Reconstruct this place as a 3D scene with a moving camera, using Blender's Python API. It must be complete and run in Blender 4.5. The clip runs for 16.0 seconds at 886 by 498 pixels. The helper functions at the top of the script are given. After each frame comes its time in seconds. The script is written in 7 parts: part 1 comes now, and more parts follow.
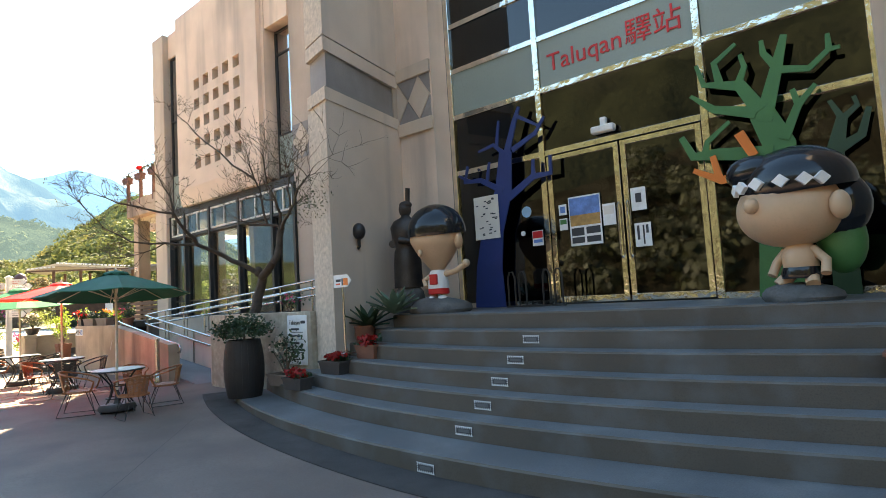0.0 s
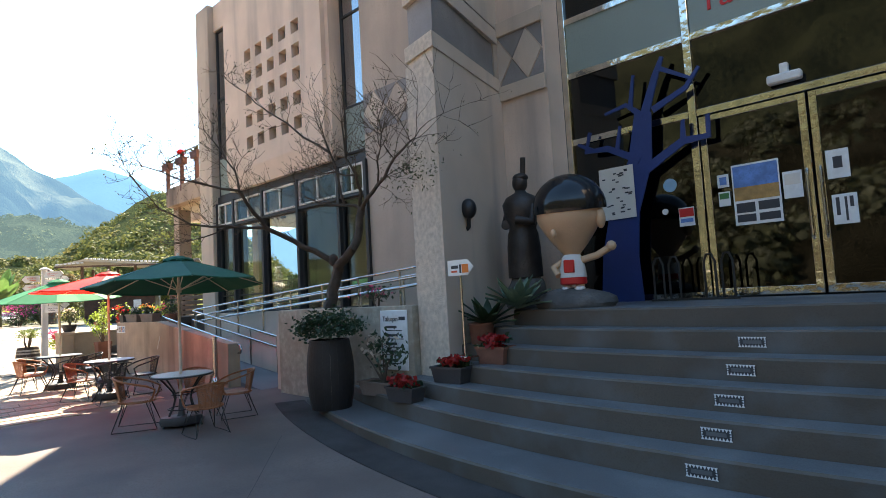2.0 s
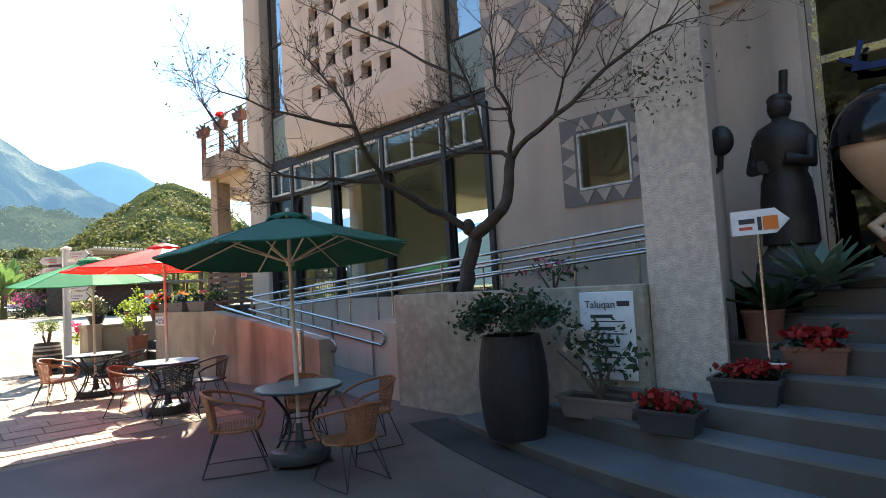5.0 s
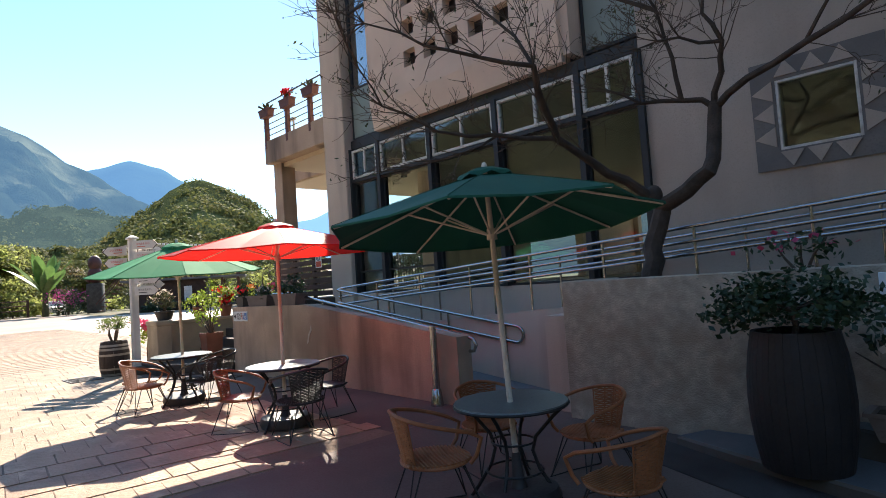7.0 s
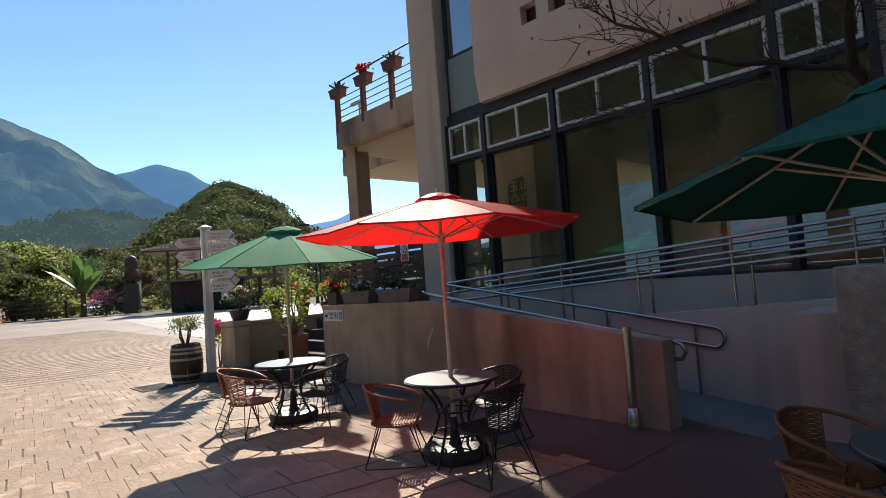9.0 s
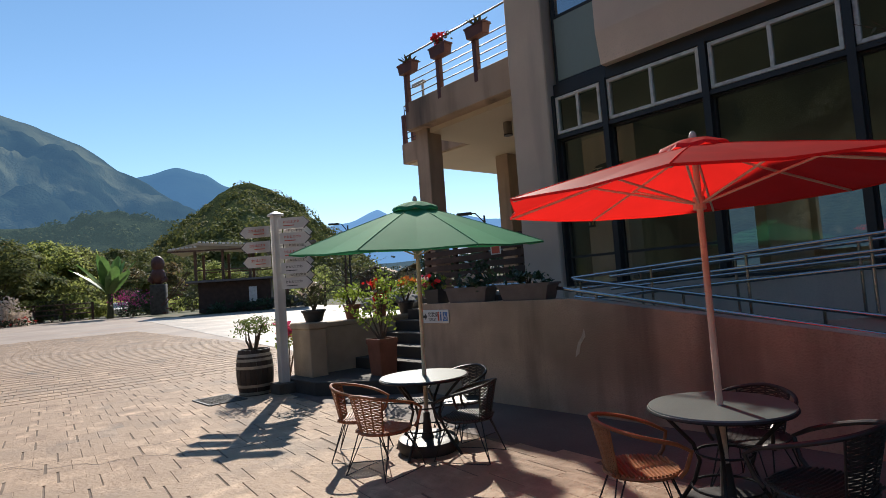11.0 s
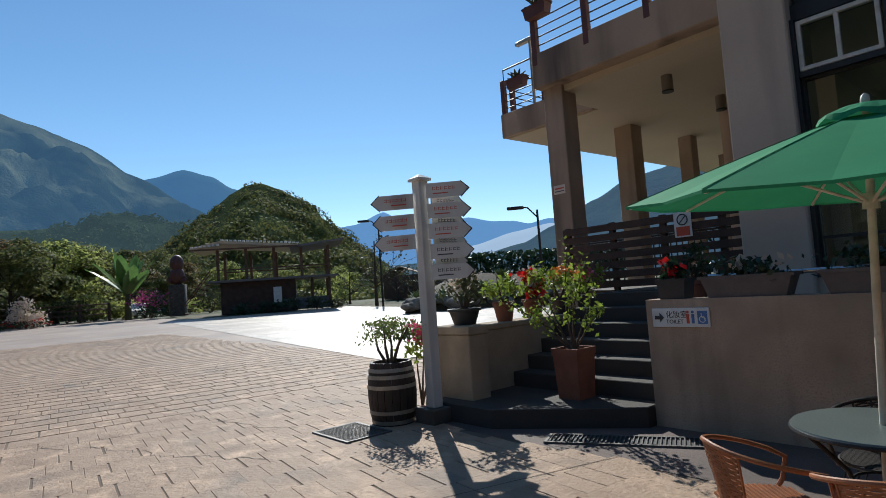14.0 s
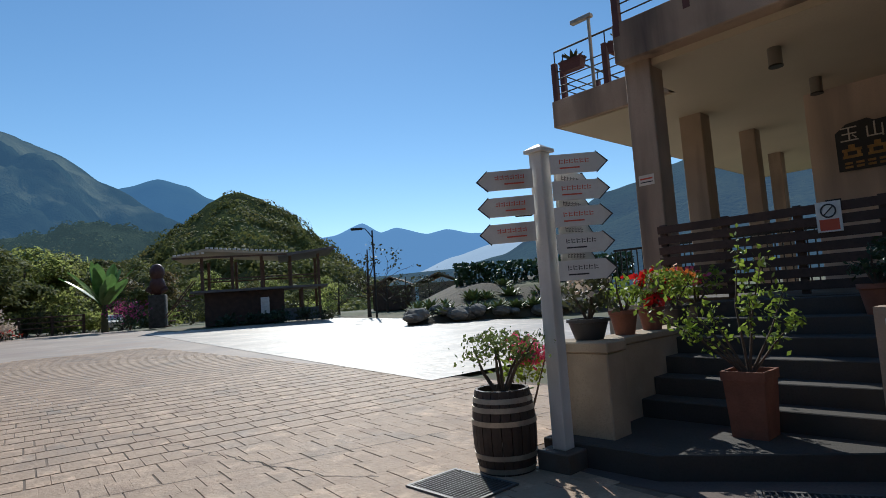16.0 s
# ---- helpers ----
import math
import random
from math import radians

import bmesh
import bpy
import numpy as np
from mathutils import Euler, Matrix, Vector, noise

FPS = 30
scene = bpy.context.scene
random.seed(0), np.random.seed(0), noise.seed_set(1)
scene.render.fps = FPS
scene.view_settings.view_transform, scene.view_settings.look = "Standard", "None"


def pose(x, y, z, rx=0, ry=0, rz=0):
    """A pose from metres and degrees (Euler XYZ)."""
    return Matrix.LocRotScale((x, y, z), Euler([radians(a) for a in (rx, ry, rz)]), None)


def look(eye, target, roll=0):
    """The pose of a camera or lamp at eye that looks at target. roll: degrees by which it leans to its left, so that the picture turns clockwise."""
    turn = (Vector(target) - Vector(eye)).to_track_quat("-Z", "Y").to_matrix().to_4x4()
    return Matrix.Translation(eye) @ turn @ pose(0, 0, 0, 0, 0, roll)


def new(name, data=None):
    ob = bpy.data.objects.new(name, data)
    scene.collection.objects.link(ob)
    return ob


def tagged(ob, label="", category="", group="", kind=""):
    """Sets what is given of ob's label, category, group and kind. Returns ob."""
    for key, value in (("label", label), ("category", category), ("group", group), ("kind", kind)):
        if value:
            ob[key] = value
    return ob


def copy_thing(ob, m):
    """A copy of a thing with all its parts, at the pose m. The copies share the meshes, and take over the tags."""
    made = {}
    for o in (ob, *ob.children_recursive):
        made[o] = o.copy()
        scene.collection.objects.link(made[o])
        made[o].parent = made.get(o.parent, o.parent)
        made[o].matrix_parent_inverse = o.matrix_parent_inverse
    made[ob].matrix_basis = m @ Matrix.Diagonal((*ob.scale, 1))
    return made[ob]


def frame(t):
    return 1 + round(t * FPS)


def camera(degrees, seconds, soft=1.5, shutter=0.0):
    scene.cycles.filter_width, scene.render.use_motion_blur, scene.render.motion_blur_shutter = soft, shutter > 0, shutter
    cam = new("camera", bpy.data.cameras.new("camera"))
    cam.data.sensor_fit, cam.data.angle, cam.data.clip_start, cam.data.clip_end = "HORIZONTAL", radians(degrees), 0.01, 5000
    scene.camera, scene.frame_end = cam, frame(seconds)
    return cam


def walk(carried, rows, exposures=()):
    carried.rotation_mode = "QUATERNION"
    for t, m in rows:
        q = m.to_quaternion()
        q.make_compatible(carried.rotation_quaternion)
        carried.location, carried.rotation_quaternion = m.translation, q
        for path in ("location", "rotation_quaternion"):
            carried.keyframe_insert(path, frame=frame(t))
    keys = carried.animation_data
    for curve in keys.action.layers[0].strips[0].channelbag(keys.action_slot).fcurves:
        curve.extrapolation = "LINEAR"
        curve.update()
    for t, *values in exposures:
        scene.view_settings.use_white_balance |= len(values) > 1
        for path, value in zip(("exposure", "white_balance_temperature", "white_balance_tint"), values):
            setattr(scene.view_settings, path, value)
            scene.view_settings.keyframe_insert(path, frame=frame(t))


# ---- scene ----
cam = camera(74.8, 16.0, soft=0.9)
METRES, EYE, TILT, LEAN, TURN = 18.3, 1.5, 0.0, 0.0, 40.9
ROWS = [
    (0.0, 0.0, 0.0, 0.0, 0.27, 4.44, 3.42),
    (0.5, -0.0232, 0.0215, 0.0002, 0.92, 4.29, 3.26),
    (1.0, -0.0463, 0.0494, -0.0002, 1.33, 4.19, 3.23),
    (1.5, -0.0666, 0.0706, -0.001, 1.77, 4.35, 3.32),
    (2.0, -0.0881, 0.097, -0.0006, 1.94, 4.34, 3.29),
    (2.5, -0.1074, 0.1213, -0.0023, 2.04, 4.34, 3.21),
    (3.0, -0.1264, 0.1478, -0.0026, 2.03, 4.16, 3.13),
    (3.5, -0.1486, 0.1745, -0.0033, 1.91, 4.0, 3.17),
    (6.0, -0.2668, 0.2828, -0.0035, 2.82, 3.22, 3.47),
    (6.5, -0.2904, 0.302, -0.0033, 3.52, 3.04, 3.64),
    (7.0, -0.3166, 0.3192, -0.0032, 4.33, 3.12, 3.93),
    (7.5, -0.3412, 0.3371, -0.0032, 5.13, 3.06, 4.06),
    (8.0, -0.3665, 0.3565, -0.0028, 5.81, 3.06, 4.13),
    (8.5, -0.3919, 0.3765, -0.0029, 6.15, 3.17, 4.14),
    (11.0, -0.5068, 0.4712, -0.0025, 8.02, 3.56, 4.17),
    (11.5, -0.5327, 0.4907, -0.0029, 8.24, 3.61, 4.15),
    (12.0, -0.557, 0.511, -0.0032, 8.44, 3.57, 4.15),
    (12.5, -0.5826, 0.5296, -0.0027, 8.63, 3.61, 4.16),
    (13.0, -0.6066, 0.5485, -0.0023, 8.67, 3.6, 4.03),
    (13.5, -0.6306, 0.569, -0.0021, 8.67, 3.69, 4.08),
    (14.0, -0.6541, 0.5873, -0.0015, 8.55, 3.84, 4.06),
    (14.5, -0.6766, 0.6074, -0.0007, 8.37, 3.88, 4.19),
    (15.0, -0.6992, 0.6256, -0.0004, 7.91, 4.17, 4.19),
    (15.5, -0.7196, 0.6468, 0.0002, 7.22, 4.49, 4.12),
    (16.0, -0.7409, 0.6654, -0.0003, 6.42, 4.84, 3.97),
]

EXPOSURES = [(0.0, 2.83, 9200, 10), (0.6, 2.5, 8500, 10), (1.5, 2.3, 7900, 10), (3.5, 2.22, 7500, 9), (6.0, 1.83, 7300, 10), (7.0, 1.35, 7000, 12), (8.5, 0.65, 6800, 11), (11.0, 0.26, 6600, 10), (12.5, 0.08, 6250, 8), (16.0, -0.18, 5950, 6)]
walk(cam, [(t, pose(0, 0, EYE, TILT, LEAN, TURN) @ pose(METRES * x, METRES * y, METRES * z, 90 + pitch, roll, yaw)) for t, x, y, z, yaw, pitch, roll in ROWS], EXPOSURES)

# ---- daylight ----
SUN_TO = Vector((-0.824, 0.567, 0.775)).normalized()
world = bpy.data.worlds.new("sky")
scene.world = world
world.use_nodes = True
wn = world.node_tree
sky = wn.nodes.new("ShaderNodeTexSky")
sky.sky_type, sky.sun_disc = "NISHITA", False
sky.sun_elevation = math.asin(SUN_TO.z)
sky.sun_rotation = math.atan2(SUN_TO.x, SUN_TO.y)
sky.altitude, sky.air_density, sky.dust_density, sky.ozone_density = 800, 1.0, 0.05, 1.0
deep = wn.nodes.new("ShaderNodeHueSaturation")
deep.inputs["Hue"].default_value, deep.inputs["Saturation"].default_value = 0.496, 1.15
wn.links.new(sky.outputs[0], deep.inputs["Color"])
wn.links.new(deep.outputs[0], wn.nodes["Background"].inputs[0])
wn.nodes["Background"].inputs[1].default_value = 0.125
sun = new("sun", bpy.data.lights.new("sun", "SUN"))
sun.data.energy, sun.data.angle, sun.data.color = 4.6, radians(0.53), (1.0, 0.94, 0.84)
sun.matrix_world = look(SUN_TO * 60, (0, 0, 0))


# ---- mesh helpers ----
def box(bm, lo, hi, bevel=0.0):
    r = bmesh.ops.create_cube(bm, size=1)
    for v in r["verts"]:
        v.co = Vector([lo[i] + (v.co[i] + 0.5) * (hi[i] - lo[i]) for i in range(3)])
    if bevel:
        edges = list({e for v in r["verts"] for e in v.link_edges})
        bmesh.ops.bevel(bm, geom=edges, offset=bevel, segments=1, affect="EDGES")


def cyl(bm, p, q, r0, r1=None, n=12, cap=True):
    p, q = Vector(p), Vector(q)
    r1 = r0 if r1 is None else r1
    m = Matrix.Translation((p + q) / 2) @ (q - p).to_track_quat("Z", "Y").to_matrix().to_4x4()
    bmesh.ops.create_cone(bm, cap_ends=cap, segments=n, radius1=r0, radius2=r1, depth=(q - p).length, matrix=m)


def ball(bm, c, r, sx=1, sy=1, sz=1, u=16, v=10, rot=None):
    m = Matrix.Translation(c) @ (rot or Matrix()) @ Matrix.Diagonal((sx, sy, sz, 1))
    return bmesh.ops.create_uvsphere(bm, u_segments=u, v_segments=v, radius=r, matrix=m)["verts"]


def tube(bm, pts, r, n=8, closed=False, radii=None):
    """A round bar along a line of points."""
    pts = [Vector(p) for p in pts]
    k, rings = len(pts), []
    side = None
    for i, p in enumerate(pts):
        a = pts[(i - 1) % k] if closed or i else p
        b = pts[(i + 1) % k] if closed or i < k - 1 else p
        d = (b - a).normalized()
        if side is None or abs(side.dot(d)) > 0.95:
            side = d.orthogonal()
        side = (side - d * side.dot(d)).normalized()
        up = d.cross(side)
        rr = radii[i] if radii else r
        rings.append([bm.verts.new(p + rr * (math.cos(2 * math.pi * j / n) * side + math.sin(2 * math.pi * j / n) * up)) for j in range(n)])
    for i in range(k if closed else k - 1):
        a, b = rings[i], rings[(i + 1) % k]
        for j in range(n):
            bm.faces.new((a[j], a[(j + 1) % n], b[(j + 1) % n], b[j]))
    if not closed:
        bm.faces.new(rings[0][::-1])
        bm.faces.new(rings[-1])


def prism(bm, poly, depth, m=Matrix()):
    """A flat outline in local x, y, given a thickness along local z."""
    lo = [bm.verts.new(m @ Vector((x, y, 0))) for x, y in poly]
    hi = [bm.verts.new(m @ Vector((x, y, depth))) for x, y in poly]
    n = len(poly)
    bm.faces.new(lo[::-1])
    bm.faces.new(hi)
    for i in range(n):
        bm.faces.new((lo[i], lo[(i + 1) % n], hi[(i + 1) % n], hi[i]))


def lathe(bm, prof, n=20, m=Matrix()):
    """A turned body from (radius, height) pairs."""
    rings = [[bm.verts.new(m @ Vector((r * math.cos(2 * math.pi * j / n), r * math.sin(2 * math.pi * j / n), z))) for j in range(n)] for r, z in prof]
    for a, b in zip(rings, rings[1:]):
        for j in range(n):
            bm.faces.new((a[j], a[(j + 1) % n], b[(j + 1) % n], b[j]))
    bm.faces.new(rings[0][::-1])
    bm.faces.new(rings[-1])


def part(name, bm, material, parent=None, label="", smooth=False):
    bmesh.ops.recalc_face_normals(bm, faces=bm.faces)
    me = bpy.data.meshes.new(name)
    bm.to_mesh(me)
    bm.free()
    me.materials.append(material)
    if smooth:
        for p in me.polygons:
            p.use_smooth = True
        me.set_sharp_from_angle(angle=radians(40))
    ob = new(name, me)
    if parent:
        ob.parent = parent
    if label:
        ob["label"] = label
    return ob


def made(fn, *a, **k):
    bm = bmesh.new()
    fn(bm, *a, **k)
    return bm


def boxes(*pairs, bevel=0.0):
    bm = bmesh.new()
    for lo, hi in pairs:
        box(bm, lo, hi, bevel)
    return bm


def thing(name, label, category, at=(0, 0, 0), rz=0, group=""):
    ob = new(name)
    ob.empty_display_size = 0.2
    ob.matrix_world = pose(*at, 0, 0, rz)
    return tagged(ob, label, category, group)


def structure(name, bm, material, label="", smooth=False, category=""):
    return tagged(part(name, bm, material, smooth=smooth), label, category, kind="structure")


def cards(name, pts, size, material, parent=None, rng=random, flat=0.0, aspect=0.55, norms=None):
    """Many small leaves as pointed quads at the given places, facing roughly along norms if given."""
    verts, faces = [], []
    for k, p in enumerate(pts):
        s = size * rng.uniform(0.6, 1.35)
        a = Vector((rng.gauss(0, 1), rng.gauss(0, 1), rng.gauss(0, 1) * (1 - flat))).normalized()
        b = a.cross(Vector((rng.gauss(0, 1), rng.gauss(0, 1), rng.gauss(0, 1)))).normalized()
        if norms:
            up = (norms[k] + Vector((rng.gauss(0, 0.35), rng.gauss(0, 0.35), rng.gauss(0, 0.35)))).normalized()
            a = up.cross(a).normalized()
            b = up.cross(a)
        i = len(verts)
        p = Vector(p)
        verts += [p - a * s, p + b * s * aspect, p + a * s, p - b * s * aspect]
        faces.append((i, i + 1, i + 2, i + 3))
    me = bpy.data.meshes.new(name)
    me.from_pydata(verts, [], faces)
    me.materials.append(material)
    ob = new(name, me)
    if parent:
        ob.parent = parent
        ob["kind"] = "stuff"
    return ob


# ---- materials ----
def mat(name, color, rough=0.7, metal=0.0, vary=0.25, scale=2.0, fine=40.0, bump=0.15, second=None, stain=None, stain_scale=0.6, spec=0.5, island=0.0, each=0.0, streak=False, bump_dist=0.01, translucent=0.0):
    """A surface with colour variation at two scales, stains and fine relief, in object metres."""
    m = bpy.data.materials.new(name)
    m.use_nodes = True
    t = m.node_tree
    n, l = t.nodes, t.links
    b = n["Principled BSDF"]
    b.inputs["Roughness"].default_value, b.inputs["Metallic"].default_value = rough, metal
    b.inputs["Specular IOR Level"].default_value = spec
    geo = n.new("ShaderNodeNewGeometry")
    pos = geo.outputs["Position"]

    def noise_at(s, detail=4.0, stretch=None):
        tex = n.new("ShaderNodeTexNoise")
        tex.inputs["Scale"].default_value, tex.inputs["Detail"].default_value = s, detail
        if stretch:
            mp = n.new("ShaderNodeMapping")
            mp.inputs["Scale"].default_value = stretch
            l.new(pos, mp.inputs["Vector"])
            l.new(mp.outputs[0], tex.inputs["Vector"])
        else:
            l.new(pos, tex.inputs["Vector"])
        return tex.outputs["Fac"]

    def mix(a, bcol, fac, mode="MIX"):
        x = n.new("ShaderNodeMix")
        x.data_type, x.blend_type = "RGBA", mode
        for sock, val in ((x.inputs[0], fac), (x.inputs[6], a), (x.inputs[7], bcol)):
            if isinstance(val, (int, float)):
                sock.default_value = val
            elif isinstance(val, tuple):
                sock.default_value = (*val, 1.0)
            else:
                l.new(val, sock)
        return x.outputs[2]

    def ramp(src, lo, hi):
        r = n.new("ShaderNodeMapRange")
        r.inputs[1].default_value, r.inputs[2].default_value = lo, hi
        l.new(src, r.inputs[0])
        return r.outputs[0]

    dark = tuple(c * (1 - vary) for c in color)
    light = tuple(min(1, c * (1 + vary)) for c in color)
    col = mix(dark, light, ramp(noise_at(scale), 0.3, 0.7))
    grain = noise_at(fine, 3.0)
    col = mix(col, tuple(c * (1 - 0.6 * vary) for c in color), ramp(grain, 0.5, 0.75))
    if second:
        col = mix(col, second, ramp(noise_at(scale * 0.35, 5.0), 0.48, 0.66))
    if stain:
        col = mix(col, stain, ramp(noise_at(stain_scale, 6.0, (1.0, 1.0, 0.12) if streak else None), 0.5, 0.78))
    if island or each:
        src = geo.outputs["Random Per Island"]
        if each:
            src = n.new("ShaderNodeObjectInfo").outputs["Random"]
        k = max(island, each)
        col = mix(col, tuple(c * (1 - k) for c in color), src)
    l.new(col, b.inputs["Base Color"])
    if bump:
        bp = n.new("ShaderNodeBump")
        bp.inputs["Strength"].default_value, bp.inputs["Distance"].default_value = bump, bump_dist
        l.new(grain, bp.inputs["Height"])
        l.new(bp.outputs[0], b.inputs["Normal"])
    rr = n.new("ShaderNodeMapRange")
    rr.inputs[3].default_value, rr.inputs[4].default_value = max(0.02, rough - 0.1), min(1, rough + 0.1)
    l.new(grain, rr.inputs[0])
    l.new(rr.outputs[0], b.inputs["Roughness"])
    if translucent:
        tr = n.new("ShaderNodeBsdfTranslucent")
        l.new(col, tr.inputs[0])
        ms = n.new("ShaderNodeMixShader")
        ms.inputs[0].default_value = translucent
        l.new(b.outputs[0], ms.inputs[1])
        l.new(tr.outputs[0], ms.inputs[2])
        l.new(ms.outputs[0], n["Material Output"].inputs[0])
    return m


def glass(name, tint, rough=0.03, clear=0.6, mirror=0.07):
    """Tinted pane: partly see-through, with a mirror's gloss that grows at grazing angles."""
    m = bpy.data.materials.new(name)
    m.use_nodes = True
    t = m.node_tree
    n, l = t.nodes, t.links
    tr = n.new("ShaderNodeBsdfTransparent")
    tr.inputs[0].default_value = (*[c * clear for c in tint], 1)
    gl = n.new("ShaderNodeBsdfGlossy")
    gl.inputs["Roughness"].default_value = rough
    gl.inputs["Color"].default_value = (0.95, 0.97, 1, 1)
    lw = n.new("ShaderNodeLayerWeight")
    lw.inputs[0].default_value = 0.5
    po = n.new("ShaderNodeMath")
    po.operation = "POWER"
    po.inputs[1].default_value = 4.0
    l.new(lw.outputs["Facing"], po.inputs[0])
    fr = n.new("ShaderNodeMath")
    fr.operation = "MULTIPLY_ADD"
    fr.inputs[1].default_value, fr.inputs[2].default_value = 1 - mirror, mirror
    l.new(po.outputs[0], fr.inputs[0])
    ms = n.new("ShaderNodeMixShader")
    l.new(fr.outputs[0], ms.inputs[0])
    l.new(tr.outputs[0], ms.inputs[1])
    l.new(gl.outputs[0], ms.inputs[2])
    l.new(ms.outputs[0], n["Material Output"].inputs[0])
    return m


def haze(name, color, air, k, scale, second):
    """Far slopes: woods with k of glowing air colour mixed in as painted haze."""
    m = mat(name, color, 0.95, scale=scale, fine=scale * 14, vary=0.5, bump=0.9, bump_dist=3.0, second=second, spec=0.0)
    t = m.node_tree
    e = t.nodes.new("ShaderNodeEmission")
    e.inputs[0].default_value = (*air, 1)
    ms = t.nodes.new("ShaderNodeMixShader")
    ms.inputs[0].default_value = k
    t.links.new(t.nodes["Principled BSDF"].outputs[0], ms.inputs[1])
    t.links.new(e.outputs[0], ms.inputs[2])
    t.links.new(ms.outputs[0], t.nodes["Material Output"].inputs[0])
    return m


M_CONC = mat("washed_concrete", (0.6, 0.49, 0.39), 0.85, scale=0.9, fine=60, vary=0.12, stain=(0.3, 0.235, 0.2), stain_scale=1.3, streak=True, bump=0.2)
M_PINK = mat("pinkish_concrete", (0.76, 0.6, 0.485), 0.85, scale=0.7, fine=50, vary=0.16, stain=(0.3, 0.245, 0.21), stain_scale=1.1, streak=True, bump=0.2)
M_PLAIN = mat("plain_rendered_wall", (0.5, 0.405, 0.33), 0.85, scale=0.8, fine=55, vary=0.16, stain=(0.33, 0.27, 0.225), stain_scale=0.9, streak=True, bump=0.2)
M_TILE = mat("grey_tile", (0.27, 0.25, 0.24), 0.8, scale=1.5, fine=50, vary=0.18, bump=0.2)
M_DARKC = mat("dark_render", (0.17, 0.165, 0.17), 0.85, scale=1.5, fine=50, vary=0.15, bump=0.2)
M_PEBBLE = mat("pebbledash", (0.6, 0.5, 0.4), 0.9, scale=14, fine=70, vary=0.2, stain=(0.3, 0.27, 0.23), stain_scale=0.9, streak=True, bump=1.0, bump_dist=0.012)
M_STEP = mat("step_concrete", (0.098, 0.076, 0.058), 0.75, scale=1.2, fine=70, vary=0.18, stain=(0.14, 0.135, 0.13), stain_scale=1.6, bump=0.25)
M_TREAD = mat("skylit_tread_concrete", (0.11, 0.112, 0.117), 0.5, scale=1.2, fine=70, vary=0.18, stain=(0.17, 0.17, 0.17), stain_scale=1.6, bump=0.25)
M_KERB = mat("asphalt_strip", (0.062, 0.054, 0.051), 0.9, spec=0.15, scale=2, fine=90, vary=0.3, bump=0.6)
M_RAMPWALL = mat("ramp_wall_concrete", (0.5, 0.37, 0.27), 0.85, scale=1.4, fine=60, vary=0.26, second=(0.36, 0.27, 0.2), stain=(0.13, 0.1, 0.08), stain_scale=1.9, streak=True, bump=0.55)
# step concrete coloured darker for the deep shade on the terrace stair
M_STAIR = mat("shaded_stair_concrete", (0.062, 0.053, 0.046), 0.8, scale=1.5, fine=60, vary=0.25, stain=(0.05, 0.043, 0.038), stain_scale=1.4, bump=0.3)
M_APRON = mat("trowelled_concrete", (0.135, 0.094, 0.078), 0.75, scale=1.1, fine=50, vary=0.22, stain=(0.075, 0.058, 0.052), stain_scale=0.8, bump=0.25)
M_JOINT = mat("paving_joint", (0.2, 0.145, 0.105), 0.95, scale=2, fine=60, vary=0.3, bump=0.4)
M_PAVER = mat("stamped_concrete", (0.49, 0.335, 0.225), 0.7, spec=0.3, scale=5, fine=24, vary=0.38, second=(0.3, 0.195, 0.13), stain=(0.2, 0.165, 0.135), stain_scale=0.7, bump=0.9, bump_dist=0.014, each=0.2)
M_PAVER2 = mat("stamped_concrete_far", (0.49, 0.335, 0.225), 0.7, spec=0.3, scale=5, fine=24, vary=0.38, second=(0.3, 0.195, 0.13), stain=(0.2, 0.165, 0.135), stain_scale=0.7, bump=0.9, bump_dist=0.014, island=0.2)
M_PLAZA = mat("pale_plaza", (0.46, 0.38, 0.31), 0.5, scale=0.9, fine=3.5, vary=0.34, second=(0.36, 0.28, 0.22), stain=(0.3, 0.235, 0.19), stain_scale=0.5, bump=0.8, bump_dist=0.03)
M_GREY = mat("grey_plaza", (0.35, 0.265, 0.21), 0.7, scale=0.6, fine=9, vary=0.16, second=(0.3, 0.21, 0.165), stain=(0.25, 0.21, 0.185), stain_scale=0.5, bump=0.4)
M_EARTH = mat("grassy_ground", (0.1, 0.11, 0.05), 0.95, scale=0.15, fine=3, vary=0.4, second=(0.16, 0.13, 0.08), bump=0.5)
M_TEAL = mat("teal_panel", (0.25, 0.31, 0.28), 0.45, scale=0.8, fine=30, vary=0.06, bump=0.03)
M_FRAME = mat("dark_metal_frame", (0.035, 0.036, 0.038), 0.5, 0.2, vary=0.15, bump=0.05)
M_GOLD = mat("polished_steel_frame", (0.8, 0.76, 0.68), 0.07, 1.0, vary=0.2, scale=5, fine=6, bump=0.4, bump_dist=0.02)
M_STEEL = mat("stainless_steel", (0.5, 0.49, 0.48), 0.22, 1.0, vary=0.05, bump=0)
M_WHITE = mat("white_frame_paint", (0.7, 0.67, 0.61), 0.55, vary=0.14, scale=7, bump=0.08, stain=(0.36, 0.31, 0.26), stain_scale=6)
M_GLASS = glass("dark_window_glass", (0.74, 0.78, 0.75), clear=1.0)
M_DOORGLASS = glass("entrance_glass", (0.12, 0.13, 0.13), clear=0.8)
M_UPGLASS = glass("upper_window_glass", (0.3, 0.4, 0.48), clear=0.5, mirror=0.4)
M_WOOD = mat("dark_stained_wood", (0.06, 0.032, 0.024), 0.6, scale=3, fine=30, vary=0.35, bump=0.2)
